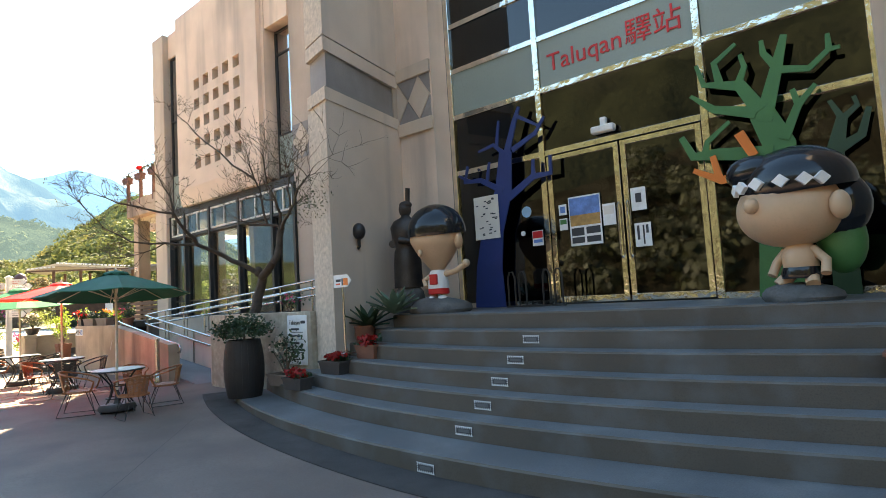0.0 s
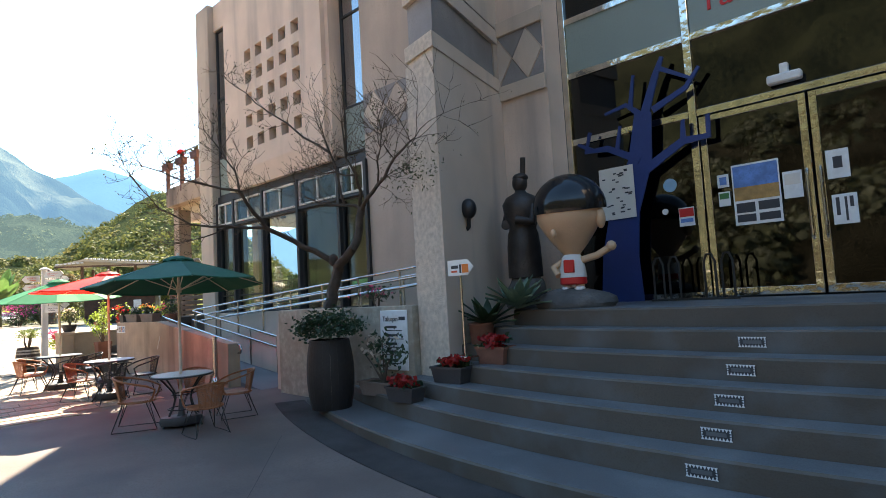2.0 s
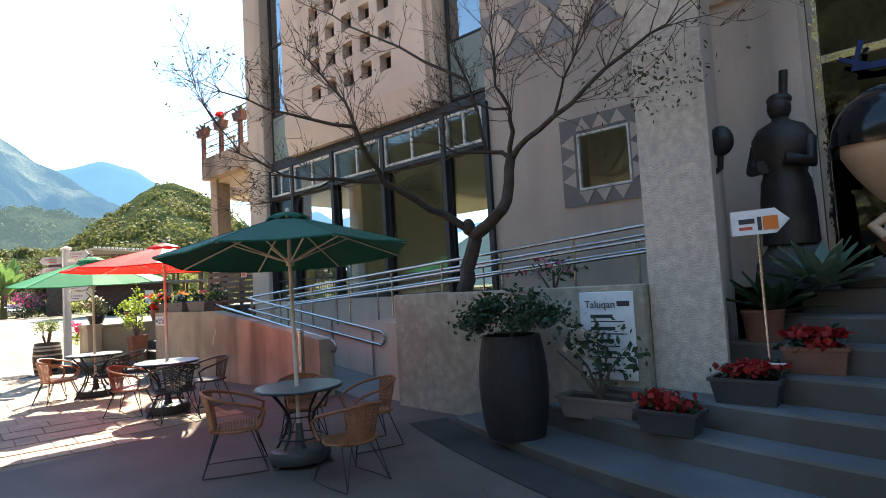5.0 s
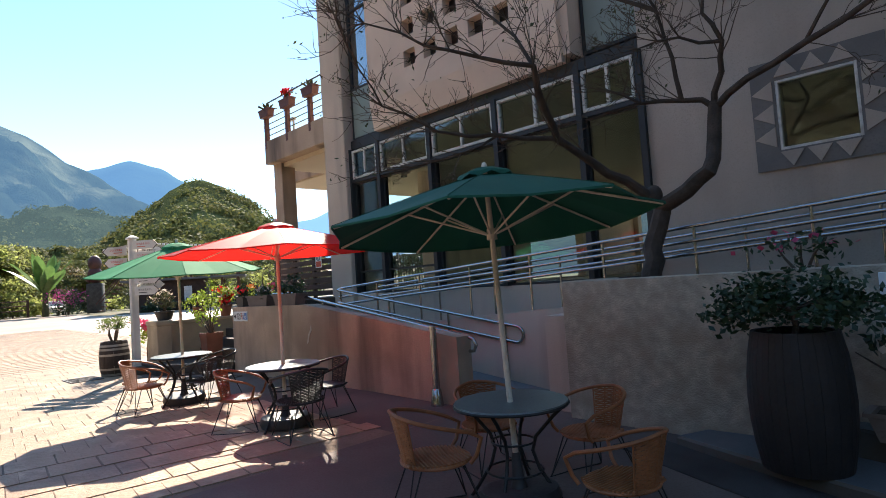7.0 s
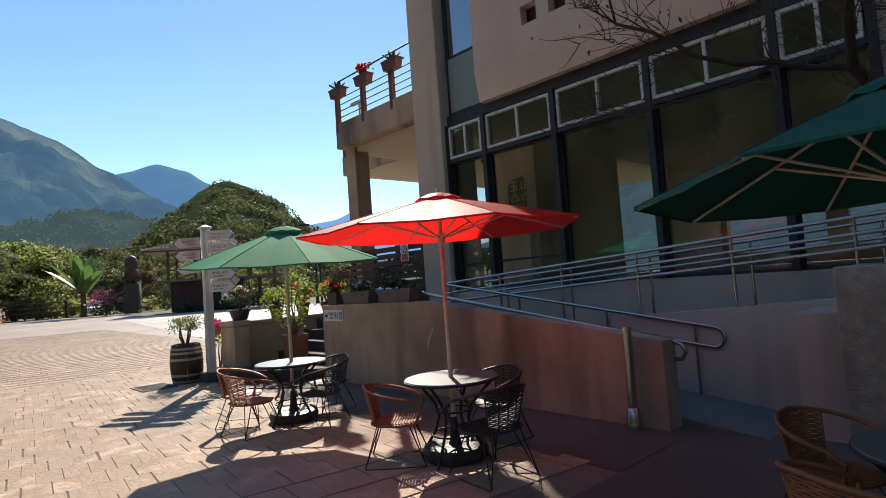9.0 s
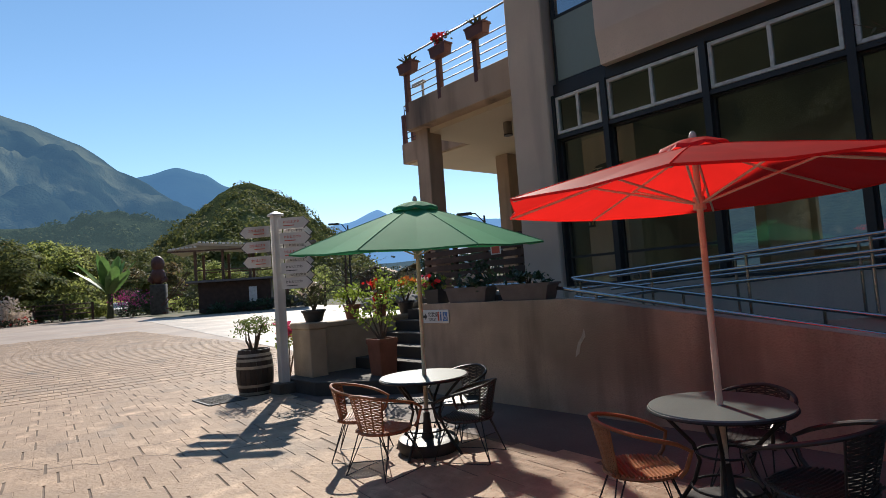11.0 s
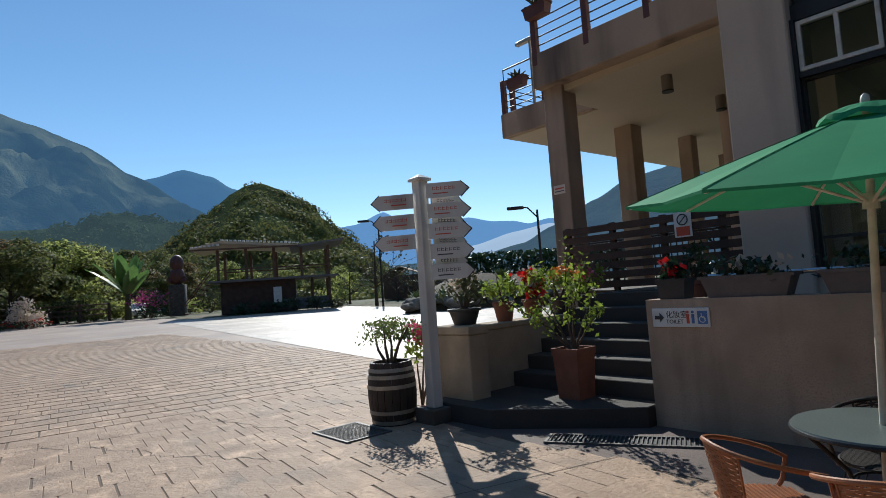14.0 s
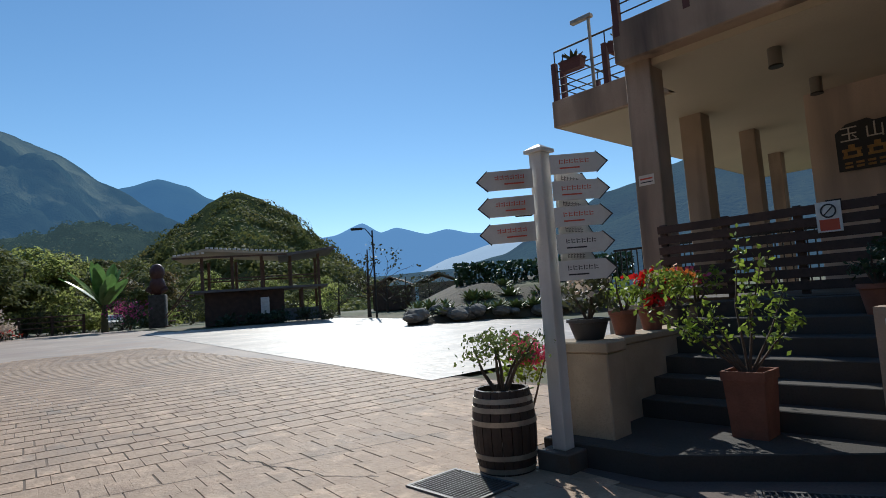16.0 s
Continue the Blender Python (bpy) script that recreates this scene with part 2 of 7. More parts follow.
M_REDWOOD = mat("brown_red_paint", (0.12, 0.045, 0.035), 0.55, scale=4, vary=0.25, bump=0.1)
M_BLACK = mat("black_paint", (0.018, 0.018, 0.02), 0.4, vary=0.3, bump=0.05)
M_BALC = mat("balcony_concrete", (0.42, 0.32, 0.24), 0.85, scale=1.2, fine=60, vary=0.16, stain=(0.1, 0.08, 0.07), stain_scale=1.7, streak=True, bump=0.3)
M_FINSIDE = mat("smooth_grey_concrete", (0.66, 0.54, 0.44), 0.8, scale=0.9, fine=50, vary=0.1, stain=(0.28, 0.25, 0.235), stain_scale=1.0, streak=True, bump=0.15)
M_SOFFIT = mat("soffit_paint", (0.55, 0.47, 0.35), 0.75, scale=0.6, vary=0.06, bump=0.05)
M_ROOM = mat("dim_room_wall", (0.32, 0.275, 0.225), 0.8, vary=0.12, bump=0.05)


# ---- ground ----
def gz(x, y=0.0):
    """Height of the ground: level by the tables, falling towards the steps and rising beyond the square."""
    if x > -15:
        return -0.07 - 0.019 * (min(x, -4) + 15)
    return -0.07 if x > -25 else -0.07 + 0.015 * (min(-25 - x, 45))


def sheet(bm, x0, x1, y0, y1, nx, ny, dz=0.0, keep=None):
    g = [[bm.verts.new((x0 + (x1 - x0) * i / nx, y0 + (y1 - y0) * j / ny, 0)) for j in range(ny + 1)] for i in range(nx + 1)]
    for col in g:
        for v in col:
            v.co.z = gz(v.co.x, v.co.y) + dz
    for i in range(nx):
        for j in range(ny):
            f = (g[i][j], g[i + 1][j], g[i + 1][j + 1], g[i][j + 1])
            c = sum((v.co for v in f), Vector()) / 4
            if keep is None or keep(c.x, c.y):
                bm.faces.new(f)


bm = bmesh.new()
xs = [-4500, -1500, -500, -200, -120, -70, -60, -50, -40, -32, -25, -20, -15, -12, -9, -6.5, -4, 0, 6, 20, 80, 400, 4500]
ys = [-4500, -500, -100, -30, -10, -4, 0, 3, 6, 10, 20, 40, 90, 300, 1000, 4500]
grid = [[bm.verts.new((x, y, gz(x, y) - 0.06)) for y in ys] for x in xs]
for i in range(len(xs) - 1):
    for j in range(len(ys) - 1):
        bm.faces.new((grid[i][j], grid[i + 1][j], grid[i + 1][j + 1], grid[i][j + 1]))
structure("ground", bm, M_EARTH, "green and brown open ground reaching the hills", category="ground")

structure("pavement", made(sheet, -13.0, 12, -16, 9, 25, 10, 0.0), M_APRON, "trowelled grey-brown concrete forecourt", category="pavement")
structure("pavement_bed", made(sheet, -46, -13.0, -16, 8.3, 33, 8, 0.0005), M_JOINT, "dark joints under the stamped paving", category="pavement")
# strip takes the forecourt's dark colour for the shade beside the ramp wall
structure("pavement_strip", made(sheet, -21.9, -13.0, 4.5, 8.3, 9, 4, 0.006), M_APRON, "concrete strip along the ramp wall, darkened for its shade", category="pavement")
bm = bmesh.new()
cols = []
for i in range(41):
    f = i / 40
    x = -26.6 - 33.4 * f
    ya, yb = 7.6 + 0.13 * (-x - 26.6), 22 + 0.14 * (-x - 26.6)
    cols.append([bm.verts.new((x, ya + (yb - ya) * k / 6, gz(x) + 0.016)) for k in range(7)])
for p, q in zip(cols, cols[1:]):
    for k in range(6):
        bm.faces.new((p[k], q[k], q[k + 1], p[k + 1]))
structure("square", bm, M_PLAZA, "pale sunlit concrete square", category="pavement")
structure("road", made(sheet, -90, -25.0, -30, 14, 65, 44, 0.004, lambda x, y: x < -32 + 0.35 * y or x < -38), M_GREY, "worn grey concrete road crossing the square", category="road")

# ---- steps ----
CX, CY = -3.86, 20.3
RADII = [16.05, 15.45, 15.12, 14.8, 14.48, 14.14, 13.8]
RISE = 0.211


def arc_slab(bm, r0, r1, z0, z1, a0, a1, n=48, nose=0.0):
    ring = []
    for i in range(n + 1):
        a = radians(a0 + (a1 - a0) * i / n)
        s, c = math.sin(a), -math.cos(a)
        ring.append([bm.verts.new((CX + r * s, CY + r * c, z)) for r, z in ((r0, z0), (r0, z1 - nose), (r0 - nose, z1), (r1, z1), (r1, z0))])
    for p, q in zip(ring, ring[1:]):
        for k in range(5):
            bm.faces.new((p[k], p[(k + 1) % 5], q[(k + 1) % 5], q[k]))
    bm.faces.new(ring[0][::-1])
    bm.faces.new(ring[-1])


for i, r in enumerate(RADII):
    top = -0.28 + RISE * (i + 1)
    inner = RADII[i + 1] + 0.0 if i < 6 else 11.3
    left = [-24.5, -22.3, -20, -17, -15.5, -14.6, -14.0][i]
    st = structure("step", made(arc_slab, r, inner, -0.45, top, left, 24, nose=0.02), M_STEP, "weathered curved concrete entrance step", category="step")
    # upward faces get a lighter, bluer colour for the sky's light on them
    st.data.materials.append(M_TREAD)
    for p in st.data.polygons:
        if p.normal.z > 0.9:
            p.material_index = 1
bm = made(arc_slab, 16.52, 16.05, -0.5, -0.245, -25.5, 24)
for v in bm.verts:
    if v.co.z > -0.4:
        v.co.z = gz(v.co.x) + 0.012
structure("kerb", bm, M_KERB, "dark asphalt strip along the lowest step", category="kerb")


# ---- main building ----
Y0 = 8.19
structure("wall_column", boxes(((-19.2, 8.02, -0.2), (-18.42, 8.9, 10.4)), bevel=0.02), M_CONC, "stained concrete corner column")
structure("wall_base", boxes(((-18.42, 8.14, -0.2), (-8.3, 8.5, 1.28))), M_CONC, "concrete wall below the windows")
structure("wall_over_windows", boxes(((-18.42, 8.2, 4.42), (-17.42, 8.5, 4.62)), ((-17.42, 8.2, 4.42), (-11.7, 8.5, 4.6)), bevel=0.004), M_FRAME, "dark metal lintel band")
# perforated upper wall, with its square holes going right through the front leaf
HX = [-16.12 + 0.56 * i for i in range(5)]
HZ = [5.72 + 0.59 * i for i in range(5)]
H = 0.16
bm = bmesh.new()
y0, y1 = 7.98, 8.16
xe = [-17.4] + [v for x in HX for v in (x - H, x + H)] + [-12.85]
ze = [5.08] + [v for z in HZ for v in (z - H, z + H)] + [10.5]
for i in range(len(xe) - 1):
    for k in range(len(ze) - 1):
        if i % 2 == 1 and k % 2 == 1:
            continue
        box(bm, (xe[i], y0, ze[k]), (xe[i + 1], y1, ze[k + 1]))
bmesh.ops.remove_doubles(bm, verts=bm.verts, dist=0.0005)
structure("wall_perforated", bm, M_PINK, "pinkish concrete wall with a grid of small square holes")
# backing coloured dark, standing for the shade inside the holes
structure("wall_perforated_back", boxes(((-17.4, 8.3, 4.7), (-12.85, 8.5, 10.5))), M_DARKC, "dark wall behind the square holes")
bm = bmesh.new()
prism(bm, [(7.98, 5.08), (8.06, 4.6), (8.3, 4.6), (8.3, 5.08)], 4.55, Matrix.Translation((-17.4, 0, 0)) @ Matrix(((0, 0, 1, 0), (1, 0, 0, 0), (0, 1, 0, 0), (0, 0, 0, 1))))
structure("wall_skirt", bm, M_PINK, "bevelled concrete edge under the perforated wall")
structure("wall_pier", boxes(((-12.85, 8.1, 4.7), (-12.72, 8.6, 10.5)), ((-12.72, 8.14, 8.6), (-11.72, 8.6, 10.5))), M_PINK, "concrete pier beside the tall window")
# plain wall with the square window
bm = boxes(((-11.72, Y0, 1.28), (-10.1, 8.5, 10.5)), ((-9.3, Y0, 1.28), (-8.2, 8.5, 10.5)), ((-10.1, Y0, 1.28), (-9.3, 8.5, 2.68)), ((-10.1, Y0, 3.5), (-9.3, 8.5, 10.5)))
structure("wall_front", bm, M_PLAIN, "pinkish rendered wall above the ramp")
structure("wall_left_top", boxes(((-18.42, 8.2, 9.6), (-17.4, 8.5, 10.4))), M_PINK, "concrete wall above the corner windows")
structure("wall_diamond", boxes(((-8.7, 8.33, 1.2), (-7.26, 8.8, 10.5))), M_PINK, "concrete wall beside the entrance glazing")
bm = boxes(((-19.2, 21.7, -0.2), (6, 22, 1.7)), ((-19.2, 21.7, 4.1), (6, 22, 10.5)), ((-19.2, 21.7, 1.7), (-18.6, 22, 4.1)), ((-15.6, 21.7, 1.7), (-15.0, 22, 4.1)), ((-12.4, 21.7, 1.7), (6, 22, 4.1)), ((-0.4, 8.35, -0.2), (6, 8.7, 10.5)), ((5.7, 8.7, -0.2), (6, 21.7, 10.5)))
structure("wall_back", bm, M_CONC, "plain concrete walls closing the building")
structure("roof", boxes(((-19.0, 8.5, 10.1), (5.9, 21.8, 10.4))), M_CONC, "flat concrete roof")
structure("wall_west", boxes(((-19.1, 8.9, 4.5), (-18.8, 21.7, 10.1)), ((-19.1, 8.9, -0.2), (-18.8, 21.7, 1.3)), ((-19.1, 11.3, 1.3), (-18.8, 15.0, 4.5)), ((-19.1, 18.0, 1.3), (-18.8, 21.7, 4.5)), ((-19.1, 8.9, 1.3), (-18.8, 9.3, 4.5))), M_CONC, "concrete side wall with a wide opening")
# fin
FIN = [(-8.31, 6.14), (-7.6, 5.98), (-8.2, 8.36), (-8.45, 8.36)]
FIN_JOINT = [(x * 0.998 - 0.016, y * 0.998 + 0.014) for x, y in FIN]
FIN_NECK = [(-8.28, 6.18), (-7.63, 6.02), (-8.22, 8.36), (-8.43, 8.36)]
fin = tagged(new("wall_fin"), "tall pebbledash concrete fin beside the steps", "wall", kind="structure")
for outline, z, h in ((FIN, -0.3, 1.34), (FIN_JOINT, 1.03, 0.03), (FIN, 1.06, 3.75), (FIN_NECK, 4.81, 0.08), (FIN, 4.89, 0.22), (FIN, 5.75, 0.24), (FIN, 6.02, 4.6)):
    bm = bmesh.new()
    prism(bm, outline, h, Matrix.Translation((0, 0, z)))
    block = part("block", bm, M_PEBBLE, fin)
    block.data.materials.append(M_FINSIDE)
    for p in block.data.polygons:
        if p.normal.x > 0.6:
            p.material_index = 1
bm = bmesh.new()
prism(bm, [(-8.27, 6.2), (-7.65, 6.06), (-8.28, 8.36), (-8.98, 8.36)], 0.64, Matrix.Translation((0, 0, 5.11)))
structure("wall_fin_band", bm, M_TILE, "dark recessed band round the concrete fin")
bm = bmesh.new()
prism(bm, [(0.9, 5.98), (1.6, 6.14), (2.2, 8.36), (1.4, 8.36)], 10.6, Matrix.Translation((0, 0, -0.3)))
structure("wall_fin_east", bm, M_PEBBLE, "tall pebbledash concrete fin at the far side of the steps")

# bands and diamond tiles beside the entrance
structure("trim_band", boxes(((-8.6, 8.27, 4.72), (-7.27, 8.33, 4.98)), ((-8.6, 8.27, 5.86), (-7.27, 8.33, 6.12)), bevel=0.01), M_CONC, "concrete band courses")


def diamond_band(name, x0, x1, z0, z1, y, n, label):
    """A row of diamonds: light lozenges on dark triangles, each a thin raised tile."""
    th = tagged(new(name), label, "tile band")
    th["kind"] = "structure"
    w, zc = (x1 - x0) / n, (z0 + z1) / 2
    up = Matrix(((1, 0, 0, 0), (0, 0, 1, 0), (0, 1, 0, 0), (0, 0, 0, 1)))
    for i in range(n):
        a, c, b = x0 + i * w, x0 + (i + 0.5) * w, x0 + (i + 1) * w
        g = 0.012
        bm = bmesh.new()
        prism(bm, [(a + g, zc), (c, z0 + g), (b - g, zc), (c, z1 - g)], -0.028, Matrix.Translation((0, y, 0)) @ up)
        part("light_tile", bm, M_CONC, th)
        for tri_ in ([(a, z0), (c - g, z0), (a, zc - g)], [(c + g, z0), (b, z0), (b, zc - g)], [(a, z1), (a, zc + g), (c - g, z1)], [(b, z1), (c + g, z1), (b, zc + g)]):
            bm = bmesh.new()
            prism(bm, tri_, -0.018, Matrix.Translation((0, y, 0)) @ up)
            part("dark_tile", bm, M_TILE, th)
    return th


diamond_band("trim_diamonds", -8.5, -7.3, 4.98, 5.86, 8.33, 2, "dark and pale diamond tiles in a concrete wall")
diamond_band("trim_diamonds", -11.7, -8.9, 4.95, 5.8, 8.19, 4, "dark and pale diamond tiles above the square window")
# tile frame round the square window
th = tagged(new("trim_window_tiles"), "dark panel with pale triangles round the square window", "tile band", kind="structure")
up = Matrix(((1, 0, 0, 0), (0, 0, 1, 0), (0, 1, 0, 0), (0, 0, 0, 1)))
bm = boxes(((-10.36, 8.166, 2.46), (-9.04, 8.19, 2.68)), ((-10.36, 8.166, 3.5), (-9.04, 8.19, 3.74)), ((-10.36, 8.166, 2.68), (-10.1, 8.19, 3.5)), ((-9.3, 8.166, 2.68), (-9.04, 8.19, 3.5)))
part("panel", bm, mat("tile_panel", (0.2, 0.18, 0.165), 0.85, vary=0.15, bump=0.2), th)
for i in range(3):
    for sx, xa, xb in ((1, -10.35, -10.13), (-1, -9.05, -9.27)):
        bm = bmesh.new()
        z = 2.72 + 0.27 * i
        prism(bm, [(xb, z), (xb, z + 0.24), (xa, z + 0.12)], -0.014, Matrix.Translation((0, 8.166, 0)) @ up)
        part("triangle_tile", bm, M_PLAIN, th)
    for zb, za in ((2.66, 2.48), (3.54, 3.72)):
        x = -10.1 + 0.27 * i
        bm = bmesh.new()
        prism(bm, [(x, zb), (x + 0.24, zb), (x + 0.12, za)], -0.014, Matrix.Translation((0, 8.166, 0)) @ up)
        part("triangle_tile", bm, M_PLAIN, th)


def window(name, x0, x1, z0, z1, y, frame_mat, glass_mat, label, w=0.05, depth=0.08, bars=(), levels=()):
    th = tagged(new(name), label, "window", kind="structure")
    bm = boxes(((x0, y, z0), (x0 + w, y + depth, z1)), ((x1 - w, y, z0), (x1, y + depth, z1)), ((x0 + w, y, z0), (x1 - w, y + depth, z0 + w)), ((x0 + w, y, z1 - w), (x1 - w, y + depth, z1)), bevel=0.004)
    part("window_frame", bm, frame_mat, th)
    for b in bars:
        part("glazing_bar", boxes(((b - w * 0.45, y + 0.006, z0 + w), (b + w * 0.45, y + depth - 0.006, z1 - w))), frame_mat, th)
    for b in levels:
        part("glazing_bar", boxes(((x0 + w, y + 0.006, b - w * 0.45), (x1 - w, y + depth - 0.006, b + w * 0.45))), frame_mat, th)
    p = part("pane", boxes(((x0 + w, y + depth * 0.45, z0 + w), (x1 - w, y + depth * 0.45 + 0.006, z1 - w))), glass_mat, th)
    p.visible_shadow = False
    return th


n = 1
for x0, x1 in ((-18.37, -17.53), (-17.4, -15.98), (-15.86, -14.36), (-14.25, -12.74), (-12.63, -11.8)):
    window("window_%d" % n, x0, x1, 3.77, 4.39, 8.16, M_WHITE, M_GLASS, "white-framed dark hopper window in two lights", bars=((x0 + x1) / 2,))
    n += 1
# tall glazing under the hoppers
xs = [-18.42, -17.45, -15.92, -14.3, -12.68, -11.72]
for a, b in zip(xs, xs[1:]):
    window("window_%d" % n, a + 0.03, b - 0.03, 1.28, 3.7, 8.22, M_FRAME, M_GLASS, "tall dark-framed dining room window", w=0.04, levels=(1.75,) if a < -16 else ())
    n += 1
structure("trim_mullions", boxes(*[((x - 0.045, 8.12, 1.28), (x + 0.045, 8.34, 4.42)) for x in xs], ((-18.42, 8.14, 3.69), (-11.72, 8.3, 3.755))), M_FRAME, "dark metal posts and rail of the window wall")
window("window_%d" % n, -18.38, -17.44, 4.62, 9.6, 8.24, M_FRAME, M_UPGLASS, "tall corner window of bluish glass", levels=(5.75, 7.5))
structure("trim_panel", boxes(((-18.33, 8.25, 4.68), (-17.49, 8.27, 5.72))), M_TEAL, "grey-teal panel in the corner window")
window("window_%d" % (n + 1), -12.7, -11.74, 4.72, 8.58, 8.42, M_FRAME, M_UPGLASS, "tall narrow window of bluish glass", levels=(5.8, 7.95))
structure("trim_panel_tall", boxes(((-12.64, 8.43, 4.78), (-11.8, 8.45, 5.77))), M_TEAL, "grey-teal panel in the tall window")
window("window_%d" % (n + 2), -10.1, -9.3, 2.68, 3.5, 8.17, M_WHITE, M_GLASS, "square dark window in a white frame", w=0.032)

# dining room behind the tall windows
structure("floor", boxes(((-18.8, 8.5, 1.1), (-8.4, 21.7, 1.25))), M_ROOM, "dining room floor")
structure("ceiling", boxes(((-18.8, 8.5, 4.5), (-8.4, 21.7, 4.65))), M_ROOM, "dining room ceiling")
structure("wall_inner", boxes(((-8.4, 8.5, 1.25), (-8.2, 21.7, 4.5))), M_ROOM, "dim inner walls of the dining room")

# ---- entrance glazing ----
YE = 8.85
XV = [-7.2, -5.2, -2.46, -0.42]
ZV = [1.2, 3.85, 4.98, 5.92, 6.85, 7.9, 10.2]
bm = bmesh.new()
for x in XV:
    box(bm, (x - 0.055, YE - 0.05, 1.2), (x + 0.055, YE + 0.06, 10.2), 0.006)
structure("trim_entrance_posts", bm, M_GOLD, "polished metal posts of the entrance glazing")
bm = bmesh.new()
for z in ZV[1:]:
    for a, b in zip(XV, XV[1:]):
        box(bm, (a + 0.055, YE - 0.035, z - 0.05), (b - 0.055, YE + 0.05, z + 0.05), 0.005)
structure("trim_entrance_rails", bm, M_GOLD, "polished metal rails of the entrance glazing")
for a, b in zip(XV, XV[1:]):
    for z0, z1 in zip(ZV, ZV[1:]):
        if z0 == 1.2 and a == -5.2:
            continue
        if z0 == 4.98:
            structure("trim_sign_panel", boxes(((a + 0.06, YE - 0.01, z0 + 0.05), (b - 0.06, YE + 0.02, z1 - 0.05))), M_TEAL, "grey-teal panel above the entrance")
        else:
            p = structure("window_entrance", boxes(((a + 0.055, YE, z0 + 0.05), (b - 0.055, YE + 0.01, z1 - 0.05))), M_DOORGLASS, "dark reflecting entrance pane")
            p.visible_shadow = False
structure("trim_sill", boxes(*[((a + 0.055, YE - 0.04, 1.2), (b - 0.055, YE + 0.05, 1.29)) for a, b in ((-7.2, -5.2), (-2.46, -0.42))]), M_GOLD, "polished metal bottom rail")
for k, (x0, x1) in enumerate(((-5.13, -3.81), (-3.78, -2.53))):
    th = tagged(new("door_%d" % (k + 1)), "closed glass entrance door with a polished metal frame", "door", kind="structure")
    part("door_frame", boxes(((x0, YE - 0.03, 1.22), (x0 + 0.09, YE + 0.03, 3.78)), ((x1 - 0.09, YE - 0.03, 1.22), (x1, YE + 0.03, 3.78)), ((x0 + 0.09, YE - 0.03, 1.22), (x1 - 0.09, YE + 0.03, 1.33)), ((x0 + 0.09, YE - 0.03, 3.7), (x1 - 0.09, YE + 0.03, 3.78)), bevel=0.005), M_GOLD, th)
    p = part("pane", boxes(((x0 + 0.09, YE - 0.004, 1.33), (x1 - 0.09, YE + 0.006, 3.7))), M_DOORGLASS, th)
    p.visible_shadow = False
    hx = x1 - 0.06 if k == 0 else x0 + 0.06
    bm = bmesh.new()
    tube(bm, [(hx, YE - 0.03, 1.9), (hx, YE - 0.09, 1.95), (hx, YE - 0.09, 2.75), (hx, YE - 0.03, 2.8)], 0.014)
    part("door_handle", bm, M_STEEL, th, smooth=True)
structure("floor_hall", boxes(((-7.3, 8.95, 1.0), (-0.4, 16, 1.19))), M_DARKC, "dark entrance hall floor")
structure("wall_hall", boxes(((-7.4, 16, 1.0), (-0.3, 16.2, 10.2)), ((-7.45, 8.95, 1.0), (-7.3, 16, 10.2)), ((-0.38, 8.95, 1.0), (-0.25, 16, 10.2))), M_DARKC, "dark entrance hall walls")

# ---- ramp ----
def slope_wall(bm, y0, y1, tops, z0):
    """A wall along x whose top follows (x, z) pairs."""
    poly = [(x, z) for x, z in tops] + [(tops[-1][0], z0), (tops[0][0], z0)]
    prism(bm, poly, y1 - y0, Matrix.Translation((0, y1, 0)) @ Matrix(((1, 0, 0, 0), (0, 0, -1, 0), (0, 1, 0, 0), (0, 0, 0, 1))))


structure("wall_ramp", made(slope_wall, 5.72, 5.97, [(-19.27, 1.2), (-16.6, 1.2), (-15.2, 1.02), (-13.18, 0.74)], -0.3), M_RAMPWALL, "stained concrete ramp wall with a sloping top")
structure("ramp", made(slope_wall, 5.97, 6.95, [(-19.0, 0.5), (-17.4, 0.5), (-12.4, -0.12)], -0.4), M_DARKC, "dark concrete wheelchair ramp", category="ramp")
structure("ramp_upper", made(slope_wall, 7.12, 8.14, [(-19.0, 0.5), (-17.4, 0.5), (-8.3, 1.2)], -0.4), M_DARKC, "upper run of the wheelchair ramp", category="ramp")
structure("ramp_landing", boxes(((-19.2, 5.97, -0.3), (-17.9, 8.14, 0.502))), M_DARKC, "ramp landing", category="ramp")
structure("wall_ramp_mid", made(slope_wall, 6.95, 7.12, [(-17.5, 0.62), (-8.3, 1.3)], -0.4), M_CONC, "low concrete wall between the two ramp runs")
structure("wall_ramp_end", boxes(((-12.2, 6.2, -0.3), (-11.82, 6.95, 0.95))), M_CONC, "concrete end wall of the ramp")
bm = bmesh.new()
prism(bm, [(-16.58, 0.56), (-16.53, 0.6), (-16.5, 0.7), (-16.43, 0.79), (-16.44, 0.87), (-16.47, 0.8), (-16.53, 0.72), (-16.56, 0.64)], 0.006, Matrix.Translation((0, 5.72, 0)) @ Matrix(((1, 0, 0, 0), (0, 0, -1, 0), (0, 1, 0, 0), (0, 0, 0, 1))))
structure("trim_plaster_scar", bm, mat("pale_plaster", (0.62, 0.56, 0.48), 0.8, vary=0.15, scale=9, bump=0.3), "pale patch of flaked plaster on the ramp wall", category="patch")
